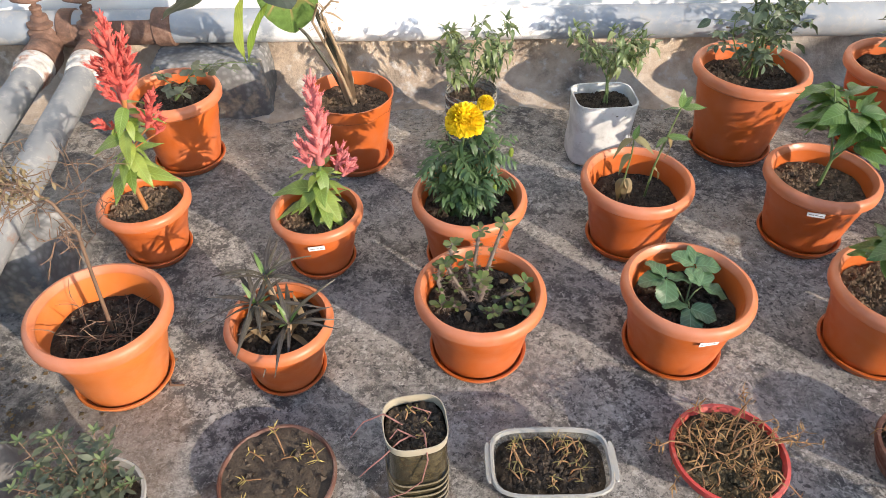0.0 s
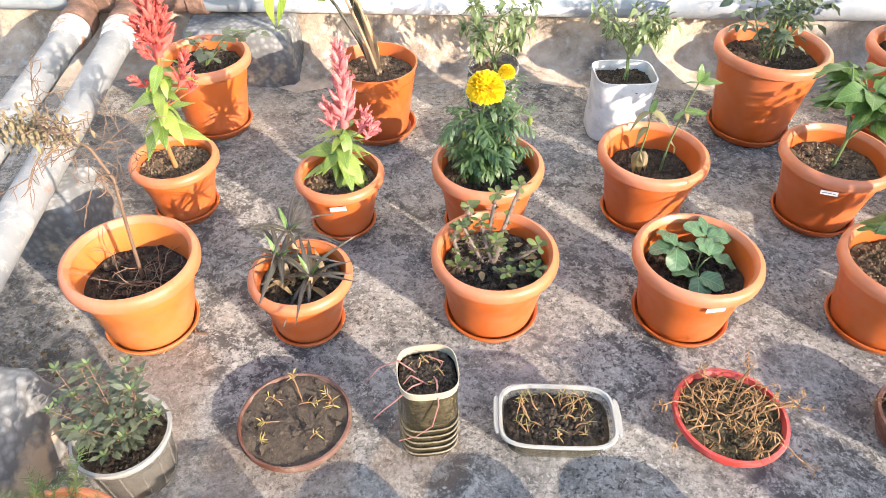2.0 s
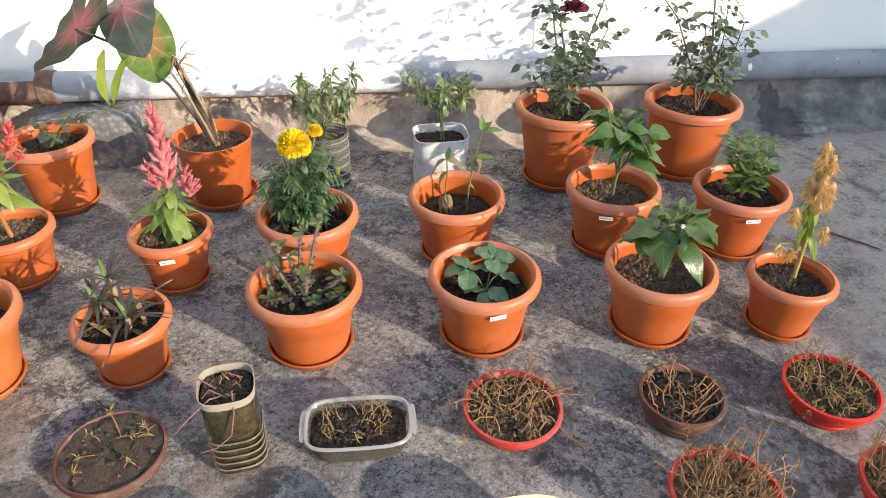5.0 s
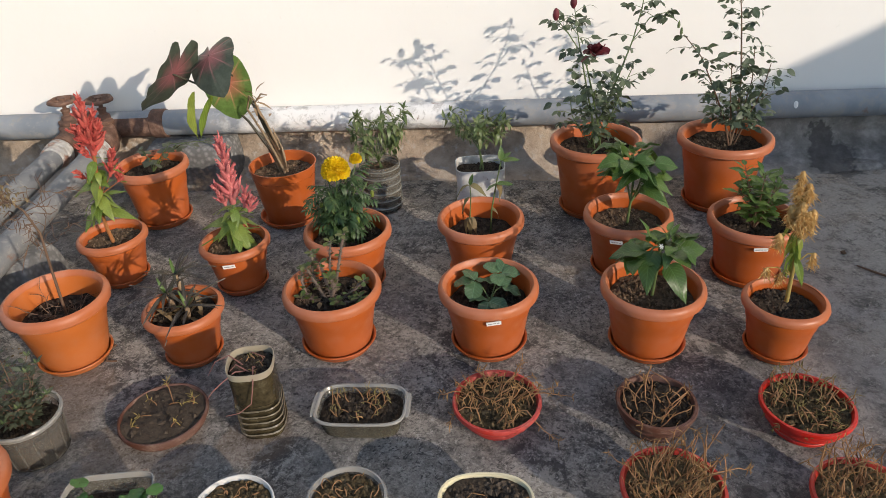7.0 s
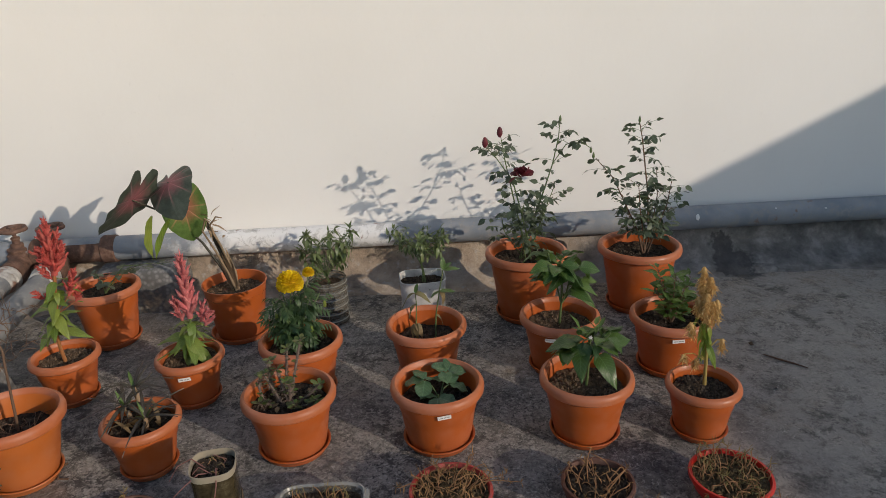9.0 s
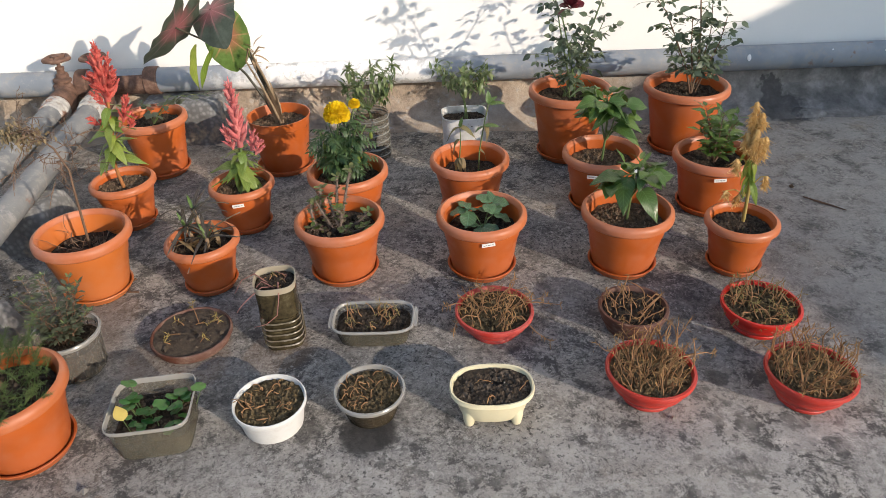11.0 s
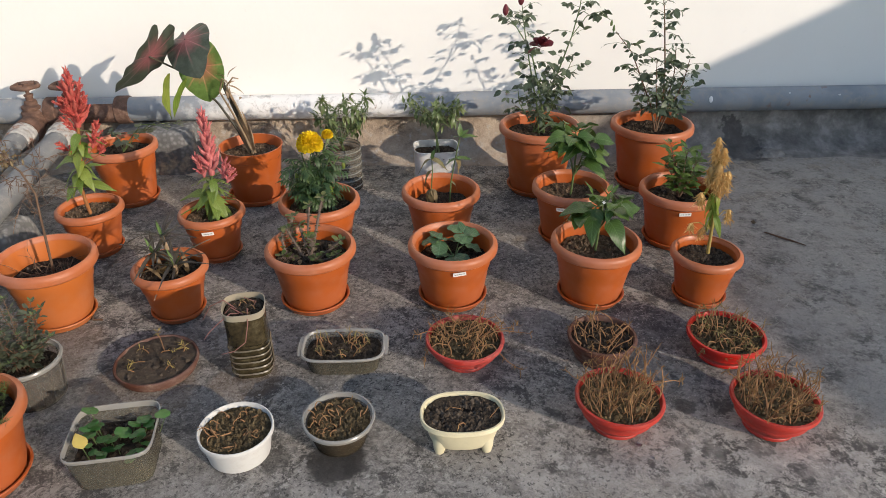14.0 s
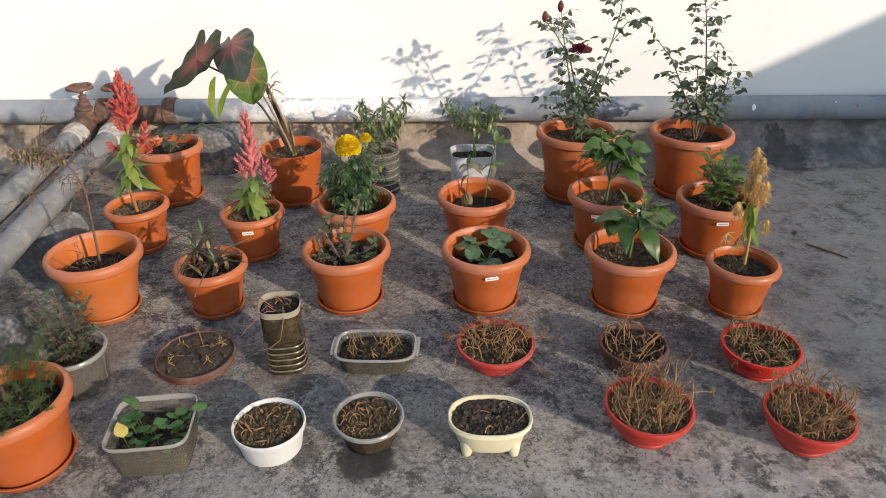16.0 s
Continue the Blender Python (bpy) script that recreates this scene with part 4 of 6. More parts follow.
def ruffled_flower(parent, c, radius, seed, material, name="flower"):
    """A dense dome of short ruffled petals, overlapping in close rings."""
    rnd, m = random.Random(seed), Mesh()
    c = Vector(c)
    k = 620
    for i in range(k):
        lat = math.pi * 0.64 * math.sqrt(i / k)
        a = i * 2.39996
        d = Vector((math.sin(lat) * math.cos(a), math.sin(lat) * math.sin(a), math.cos(lat) * 0.85)).normalized()
        r = radius * rnd.uniform(0.95, 1.03)
        lean = d + Vector((rnd.uniform(-0.2, 0.2), rnd.uniform(-0.2, 0.2), rnd.uniform(-0.1, 0.2)))
        m.blade(aim(c + d * r * 0.66, lean, rnd.uniform(-0.6, 0.6)), r * 0.34, radius * 0.25, "broad", rnd.uniform(-0.25, 0.35), 0.9, 4)
    m.lathe([(0, -0.5 * radius), (radius * 0.3, -0.5 * radius), (radius * 0.74, -0.15 * radius), (radius * 0.74, 0.2 * radius), (radius * 0.45, 0.52 * radius), (0, 0.62 * radius)], 14, c)
    return part(name, m, parent, material, sharp=70)


def bush(parent, stems, leaf, count, seed, size=(0.7, 1.2), start=0.3, droop=0.3, material=None, r0=0.003):
    """Stems as polylines, set with single leaves that turn out to all sides."""
    rnd = random.Random(seed)
    per = max(1, count // len(stems))
    for pts in stems:
        m = Mesh()
        stalk(m, pts, r0, r0 * 0.35)
        for i in range(per):
            u = start + (1 - start) * (i + rnd.random() * 0.6) / per
            p, d = along(pts, min(u, 0.999))
            a = i * 2.4 + rnd.uniform(-0.5, 0.5)
            out = Vector((math.cos(a), math.sin(a), rnd.uniform(-droop, 0.6)))
            dd = (out * 0.9 + d * 0.35 * (1 if u > 0.9 else 0.4)).normalized()
            q = p + dd * rnd.uniform(0.004, 0.014)
            m.tube([p, q], [0.0009, 0.0007], 3)
            part("leaf", leaf, parent, m=aim(q, dd, rnd.uniform(-0.5, 0.5), rnd.uniform(*size)))
        part("stem", m, parent, material or STEM_GREEN, sharp=80)


# ---- back row ----
def rose(x, y, radius, height, base, label, seed, stems, flower=None, buds=()):
    ob = orange_pot("potted_rose", x, y, radius, height, base, label, "potted rose", height - 0.045, SOIL_DARK, seed)
    rnd = random.Random(seed)
    for pts, r, leaves, start in stems:
        m, petioles, pts = Mesh(), Mesh(), [Vector(p) for p in pts]
        stalk(m, pts, r, 0.0014)
        leaves = int(leaves * 1.3)
        for i in range(leaves):
            u = start + (1 - start) * ((i + 0.5 * rnd.random()) / leaves) ** 1.25
            p, d = along(pts, min(u, 0.995))
            a = i * 2.4 + rnd.uniform(-0.6, 0.6)
            out = Vector((math.cos(a), math.sin(a) * 0.9, rnd.uniform(-0.15, 0.65))).normalized()
            L = rnd.uniform(0.035, 0.07)
            tip = p + out * L
            petioles.tube([p, p.lerp(tip, 0.5) + Vector((0, 0, 0.004)), tip], [0.0011, 0.0009, 0.0007], 4)
            side = out.cross(Vector((0, 0, 1))).normalized()
            sets = [(tip, out, 1.0)]
            for k in (0.55, 0.9)[: rnd.randint(1, 2)]:
                for s in (-1, 1):
                    sets.append((p + out * L * k, out * 0.5 + side * s + Vector((0, 0, rnd.uniform(-0.25, 0.1))), 0.85))
            for q, dd, k in sets:
                part("leaf", ROSE_LEAF, ob, m=aim(q, dd + Vector((0, 0, rnd.uniform(-1.0, 0.2))), rnd.uniform(-1.1, 1.1), k * rnd.uniform(0.6, 1.12)))
        part("stem", m, ob, STEM_BROWN if not flower else STEM_GREEN, sharp=80)
        tagged(part("leaf_stalk", petioles, ob, STEM_GREEN, sharp=80), kind="stuff")
    if flower:
        f = Mesh()
        c = Vector(flower)
        for i in range(26):
            lat, a = 0.25 + 1.35 * i / 26, i * 2.4
            d = Vector((math.sin(lat) * math.cos(a), math.sin(lat) * math.sin(a), math.cos(lat)))
            f.blade(aim(c + d * 0.006, d, rnd.uniform(-0.7, 0.7)), 0.027 + 0.018 * i / 26 * rnd.uniform(0.5, 1.3), 0.03, "obovate", rnd.uniform(-0.5, 0.5), 0.5, 5)
        part("flower", f, ob, PETAL_RED, "dark red rose bloom", sharp=70)
    for b in buds:
        f = Mesh()
        f.lathe([(0, -0.019), (0.005, -0.017), (0.0102, -0.007), (0.011, 0.002), (0.008, 0.013), (0.0035, 0.02), (0, 0.021)] if b[3] else [(0, -0.012), (0.004, -0.01), (0.0055, -0.003), (0.004, 0.006), (0.001, 0.013), (0, 0.014)], 10, b[:3])
        part("bud", f, ob, PETAL_RED if b[3] else STEM_GREEN, "dark red rosebud" if b[3] else "small green rosebud")
    return ob


ROSE_LEAF = leaf_mesh("rose_leaflet", LEAF_ROSE, 0.037, 0.0215, "ovate", 0.18, 0.3, 6)
rose(0.915, 1.755, 0.16, 0.28, 0.11, "tall rose with a dark red bloom in an orange pot", 21, [
    ([(0.02, 0, 0.22), (0.0, -0.02, 0.34), (-0.03, -0.04, 0.46), (-0.06, -0.05, 0.57), (-0.12, -0.05, 0.66), (-0.155, -0.04, 0.7)], 0.0042, 17, 0.22),
    ([(0.02, 0, 0.22), (-0.02, 0.0, 0.36), (-0.05, 0.02, 0.5), (-0.08, 0.0, 0.63), (-0.1, -0.03, 0.73)], 0.004, 15, 0.22),
    ([(-0.03, 0.01, 0.22), (0.02, 0.02, 0.36), (0.07, 0.03, 0.5), (0.11, 0.06, 0.6), (0.135, 0.08, 0.7), (0.14, 0.085, 0.755)], 0.004, 13, 0.25),
    ([(0.11, 0.06, 0.6), (0.16, 0.065, 0.67), (0.21, 0.065, 0.685), (0.25, 0.06, 0.655)], 0.0018, 4, 0.3),
    ([(-0.03, 0.01, 0.22), (0.03, -0.02, 0.33), (0.06, -0.04, 0.44), (0.09, -0.06, 0.54)], 0.003, 14, 0.2),
    ([(0.0, 0.0, 0.23), (-0.05, 0.0, 0.3), (-0.09, -0.02, 0.37), (-0.1, -0.02, 0.44)], 0.0025, 9, 0.3),
    ([(0.01, 0.0, 0.23), (0.03, 0.02, 0.32), (0.03, 0.02, 0.42), (0.04, 0.0, 0.5)], 0.0025, 12, 0.2),
    ([(0.0, 0.0, 0.23), (-0.02, -0.03, 0.32), (-0.03, -0.05, 0.4), (-0.02, -0.06, 0.48)], 0.0025, 10, 0.25),
], (-0.035, -0.1, 0.6), ((-0.159, -0.04, 0.715, 1), (-0.104, -0.03, 0.748, 1), (0.141, 0.086, 0.765, 0), (0.255, 0.058, 0.645, 0)))
rose(1.372, 1.781, 0.163, 0.268, 0.111, "leafy rose bush without blooms in an orange plastic pot", 22, [
    ([(0.02, 0.0, 0.21), (0.03, 0.0, 0.34), (0.02, 0.01, 0.48), (0.0, 0.02, 0.62), (-0.01, 0.02, 0.68), (-0.025, 0.02, 0.745)], 0.0042, 22, 0.22),
    ([(0.02, 0.0, 0.21), (-0.02, -0.02, 0.33), (-0.08, -0.03, 0.45), (-0.13, -0.03, 0.55), (-0.19, -0.0, 0.62)], 0.0036, 16, 0.2),
    ([(0.03, 0.0, 0.21), (0.06, -0.01, 0.33), (0.09, -0.02, 0.43), (0.1, -0.02, 0.52)], 0.003, 16, 0.2),
    ([(0.02, 0.0, 0.25), (-0.03, 0.03, 0.35), (-0.07, 0.04, 0.46)], 0.0026, 12, 0.2),
    ([(0.03, 0.0, 0.24), (0.07, 0.03, 0.33), (0.13, 0.03, 0.4)], 0.0026, 10, 0.2),
    ([(0.02, 0.0, 0.24), (0.0, -0.02, 0.34), (-0.02, -0.03, 0.43), (-0.03, -0.03, 0.52)], 0.0026, 12, 0.2),
    ([(0.02, 0.0, 0.24), (0.05, 0.01, 0.36), (0.06, 0.01, 0.46), (0.05, 0.01, 0.56)], 0.0026, 11, 0.2),
], None, ((-0.025, 0.02, 0.755, 0), (-0.2, 0.0, 0.632, 0)))


def caladium():
    ob = orange_pot("potted_caladium", -0.214, 1.733, 0.122, 0.224, 0.091, "caladium with three large red-centred leaves in a plain orange pot", "potted caladium", 0.185, SOIL_DRY, 31, plain=True)
    flat, curled, green = (Mesh().heart(0.23, c, f).data(n, mat, 70) for c, f, n, mat in ((0.1, 0.06, "caladium_leaf", CALADIUM), (0.5, -0.194, "caladium_leaf_curled", CALADIUM), (0.3, 0.22, "caladium_leaf_front", CALADIUM_GREEN)))
    root = Vector((0.0, 0.0, 0.18))
    # leaf: notch at the stalk, direction of the tip, way the upper face looks, length, width by length
    for top, d, face, k, slim, data in (
        ((-0.283, -0.082, 0.589), (-0.668, 0.318, -0.673), (0.266, -0.302, -0.915), 1.129, 0.5, flat),
        ((-0.15, -0.079, 0.645), (0.2, -0.891, -0.381), (-0.269, -0.762, 0.589), 0.7, 0.95, curled),
        ((-0.128, -0.025, 0.537), (0.064, 0.0, -0.991), (0.215, -0.915, 0.341), 0.68, 0.88, green),
    ):
        top = Vector(top)
        mid = Vector((top.x * 0.35, 0.02, 0.38))
        pts = [root, root.lerp(mid, 0.5) + Vector((0.008, 0, 0)), mid, mid.lerp(top, 0.5) + Vector((0.012, 0.03, 0.012)), top]
        m = Mesh()
        stalk(m, pts, 0.0065, 0.0032)
        part("stalk", m, ob, STEM_DARK, sharp=80)
        part("leaf", data, ob, m=aim(top, d, 0, k, face) @ Matrix.Diagonal((slim, 1, 1, 1)), label="large caladium leaf with a red centre")
    for top, d, L, w in (((-0.22, -0.09, 0.53), (-0.22, -0.1, -0.95), 0.165, 0.06), ((-0.165, -0.08, 0.51), (-0.5, 0, -0.8), 0.17, 0.035)):
        part("curled_leaf", Mesh().blade(aim(Vector(top), d, 0.5), L, w, "lance", 0.1, 1.1, 8), ob, LEAF_LIME, "yellow-green drooping curled leaf", sharp=70)
    rnd = random.Random(33)
    dry = Mesh()
    for p in ([(0.01, -0.01, 0.18), (-0.012, -0.02, 0.27), (-0.04, -0.03, 0.36), (-0.07, -0.05, 0.45), (-0.05, -0.06, 0.5), (-0.035, -0.06, 0.485)], [(0, 0.01, 0.18), (0.0, 0.0, 0.28), (-0.03, 0.0, 0.38), (-0.05, -0.02, 0.46), (-0.02, -0.03, 0.495), (0.0, -0.03, 0.49)], [(0.015, 0, 0.18), (0.004, 0.0, 0.25), (-0.03, 0.01, 0.36), (-0.06, 0.01, 0.44)]):
        stalk(dry, [Vector(q) for q in p], 0.0055, 0.0022)
    for i in range(16):
        z = rnd.uniform(0.4, 0.5)
        c = Vector((0.11 - z * 0.33 + rnd.uniform(-0.015, 0.015), rnd.uniform(-0.06, 0.0), z))
        dry.blade(aim(c, (rnd.uniform(-1, 1), rnd.uniform(-0.5, 0.5), rnd.uniform(-1, 1)), 0.4), rnd.uniform(0.025, 0.055), 0.009, "lance", rnd.uniform(0.2, 0.8), 0.9, 4)
    tagged(part("dry_stalk", dry, ob, PAPER, "dried straw-coloured stalk bundle", sharp=70), kind="stuff")
    dry = Mesh()
    for i in range(15):
        a = i * 2.4
        dry.blade(aim(Vector((0.012 * math.cos(a), 0.012 * math.sin(a), 0.18 + 0.012 * (i % 3))), (math.cos(a) * 0.06 - 0.14, math.sin(a) * 0.08, 1), 0.3), rnd.uniform(0.09, 0.17), 0.021, "lance", 0.03, 0.9, 6)
    tagged(part("papery_sheath", dry, ob, PAPER, "papery dried leaf sheaths", sharp=70), kind="stuff")


caladium()


def vine_pot():
    ob = orange_pot("potted_vine", -0.705, 1.737, 0.132, 0.24, 0.092, "low trailing vine in an orange plastic pot", "potted vine", 0.2, SOIL_DARK, 41)
    leaf = leaf_mesh("vine_leaf", LEAF_GREY, 0.05, 0.036, "ovate", 0.2, 0.2, 5)
    stems = [bent((0.0, 0.0, 0.2), p, s, 6, random.Random(5), 0.006) for p, s in (((0.2, -0.02, 0.3), 0.06), ((0.12, 0.02, 0.28), 0.03), ((-0.03, 0.02, 0.28), 0.02), ((0.05, -0.06, 0.25), 0.03), ((0.25, 0.0, 0.31), 0.05))]
    bush(ob, stems, leaf, 38, 42, (0.45, 0.9), 0.3, r0=0.002)


vine_pot()


def bottle_bush(ob, z, seed, top, width, fork, limbs):
    """A small pepper: twigs rising and spreading from a forked stem, folded leaves hanging along them, upright at the tips."""
    leaf, hanging = (leaf_mesh("pepper_leaflet", LEAF_SMALL, 0.036, w, "ovate", q, 0.6, 5) for w, q in ((0.0125, 0.35), (0.0155, 0.9)))
    rnd = random.Random(seed)
    h = top - z
    trunk = [Vector((0, 0, z)), Vector((0.004, 0.002, z + h * fork * 0.5)), Vector((-0.002, 0, z + h * fork))]
    twin = [Vector((0.012, 0.004, z)), Vector((0.008, 0.002, z + h * fork * 0.5)), Vector((0.002, 0, z + h * fork * 0.95))]
    stems = []
    for i in range(limbs):
        a = i * 2.4 + rnd.uniform(-0.3, 0.3)
        lift = (0.35, 0.75, 1.0, 0.6, 0.95, 0.85)[i % 6]
        reach = width * rnd.uniform(0.55, 1.0)
        e = Vector((math.cos(a) * reach, math.sin(a) * reach * 0.85, z + h * (fork + (1 - fork) * lift) - 0.012))
        limb = bent(trunk[2], e, 0.016, 5, rnd, 0.004)
        stems.append(limb)
        for k in range(2):
            p, d = along(limb, rnd.uniform(0.4, 0.9))
            b = a + rnd.uniform(-1.4, 1.4)
            stems.append(bent(p, p + Vector((math.cos(b) * 0.034, math.sin(b) * 0.034, rnd.uniform(0.0, 0.045))), 0.004, 3, rnd, 0.003))
    for way in (trunk, twin):
        m = Mesh()
        stalk(m, way, 0.0034, 0.0024)
        part("stem", m, ob, STEM_GREEN, sharp=80)
    bush(ob, stems, hanging, 4 * len(stems), seed + 1, (0.5, 1.05), 0.3, 1.3, r0=0.0018)
    for way in stems:
        for k in range(4):
            p, d = along(way, 0.985 - 0.07 * k)
            part("leaf", leaf, ob, m=aim(p, (rnd.uniform(-0.7, 0.7), rnd.uniform(-0.7, 0.7), rnd.uniform(0.1, 1.3)), rnd.uniform(-0.5, 0.5), rnd.uniform(0.45, 0.95)))


def ribbed_bottle():
    ob = thing("potted_pepper_plant", 0.13, 1.8, 0, "small pepper plant in a cut ribbed clear plastic bottle", "potted pepper", "potted plants on the roof")
    R, H = 0.075, 0.19
    prof = [(0, 0.001), (R - 0.01, 0.001), (R, 0.008)]
    for i in range(5):
        z = 0.025 + i * 0.03
        prof += [(R, z), (R - 0.005, z + 0.006), (R - 0.005, z + 0.01), (R, z + 0.016)]
    prof += [(R - 0.001, H), (R - 0.003, H), (R - 0.003, H - 0.004)]
    part("bottle", Mesh().lathe(prof, 40, cap=False), ob, BACK_BOTTLE)
    # Pale hoops stand for the bright highlight rings on the ribs.
    for i in range(6):
        z = 0.024 + i * 0.03
        part("rib", Mesh().lathe([(R - 0.001, z - 0.003), (R + 0.0018, z - 0.001), (R + 0.0018, z + 0.001), (R - 0.001, z + 0.003)], 40, hoop=True), ob, RIB_CLEAR)
    part("soil_core", Mesh().lathe([(0, 0.016), (R - 0.007, 0.016), (R - 0.007, 0.155), (0, 0.155)], 32), ob, SOIL_DARK)
    soil_disc(ob, R - 0.01, 0.158, SOIL_DRY, 51)
    bottle_bush(ob, 0.155, 52, 0.395, 0.12, 0.14, 14)


def white_jug():
    ob = thing("potted_pepper_plant", 0.505, 1.735, 0, "small pepper plant in a cut dusty white plastic canister", "potted pepper", "potted plants on the roof", 3)
    hw, hd, H = 0.088, 0.072, 0.2
    part("canister", Mesh().loft([(hw - 0.012, hd - 0.012, 0.001), (hw, hd, 0.012), (hw, hd, 0.05), (hw - 0.004, hd - 0.004, 0.1), (hw - 0.002, hd - 0.002, 0.15), (hw + 0.001, hd + 0.001, H), (hw - 0.003, hd - 0.003, H), (hw - 0.008, hd - 0.008, 0.1), (hw - 0.02, hd - 0.02, 0.09)], 48, 4.5), ob, JUG_WHITE)
    soil_disc(ob, 0.084, 0.17, SOIL_DARK, 61, hy=hd / hw, power=4.5)
    bottle_bush(ob, 0.168, 62, 0.4, 0.12, 0.36, 12)


ribbed_bottle()
white_jug()


# ---- second row ----
def celosia(name, x, y, label, seed, heads, stem_pts, leaves, material, stem_mat, leaf_mat, leaf_from, hang=0.0):
    ob = orange_pot(name, x, y, 0.11, 0.175, 0.072, label, "potted celosia", 0.145, SOIL_DRY, seed, mark=-86 if name == "potted_pink_celosia" else None)
    rnd = random.Random(seed)
    m, pts = Mesh(), [Vector(p) for p in stem_pts]
    stalk(m, pts, 0.0065, 0.004, 8)
    for base, tip, r, c in heads:
        if c < heads[0][3]:
            branch = Mesh()
            stalk(branch, [along(pts, 0.75)[0], Vector(base)], 0.002, 0.0015)
            part("stem", branch, ob, stem_mat, sharp=80)
        plume(ob, base, tip, r, seed + c, material)
    part("stem", m, ob, stem_mat, sharp=80)
    big = leaf_mesh("celosia_leaf", leaf_mat, 0.1, 0.044, "ovate", 0.6, 0.35, 8)
    for i in range(leaves):
        u = leaf_from + (0.97 - leaf_from) * i / leaves
        p, d = along(pts, u)
        a = i * 2.4 + rnd.uniform(-0.3, 0.3)
        dd = Vector((math.cos(a), math.sin(a), rnd.uniform(-0.4, 0.7) - hang * rnd.random() * (u > 0.6)))
        k = rnd.uniform(0.42, 0.9) * (1.1 - 0.45 * max(0, u - 0.6))
        part("leaf", big, ob, m=aim(p, dd, rnd.uniform(-0.4, 0.4), k))


celosia("potted_red_celosia", -0.685, 1.33, "red feathery celosia on an orange stem in a small pot", 71,
        [((0.064, -0.05, 0.47), (0.08, -0.06, 0.665), 0.03, 30), ((0.06, -0.05, 0.49), (0.03, -0.07, 0.565), 0.015, 16), ((0.07, -0.05, 0.5), (0.112, -0.06, 0.58), 0.014, 16), ((0.05, -0.04, 0.45), (0.02, -0.05, 0.5), 0.008, 12), ((0.09, -0.05, 0.4), (0.128, -0.055, 0.49), 0.016, 22), ((0.01, -0.03, 0.38), (-0.02, -0.045, 0.415), 0.007, 14), ((0.095, -0.03, 0.37), (0.12, -0.03, 0.415), 0.008, 14), ((0.066, -0.05, 0.52), (0.045, -0.05, 0.61), 0.013, 14), ((0.07, -0.05, 0.53), (0.105, -0.045, 0.615), 0.013, 14), ((0.068, -0.05, 0.5), (0.06, -0.09, 0.575), 0.013, 14), ((0.066, -0.045, 0.48), (0.09, -0.01, 0.56), 0.013, 14)],
        [(0.005, -0.01, 0.14), (0.0, -0.012, 0.2), (0.005, -0.02, 0.26), (0.03, -0.03, 0.33), (0.062, -0.048, 0.48)], 38, PLUME_RED, STEM_ORANGE, LEAF_CELOSIA, 0.5, 0.35)
celosia("potted_pink_celosia", -0.265, 1.279, "pink feathery celosia with lime leaves in a small orange pot", 73,
        [((0.025, 0.0, 0.3), (0.035, -0.015, 0.54), 0.034, 72), ((0.06, -0.01, 0.29), (0.08, -0.02, 0.36), 0.015, 22), ((0.0, 0.0, 0.29), (-0.012, -0.02, 0.38), 0.014, 20), ((0.075, -0.02, 0.28), (0.1, -0.03, 0.335), 0.014, 16)],
        [(0.0, 0.0, 0.14), (0.004, 0.0, 0.19), (0.012, 0.0, 0.24), (0.025, 0.0, 0.3)], 34, PLUME_PINK, STEM_GREEN, LEAF_CELOSIA, 0.22, 0.3)


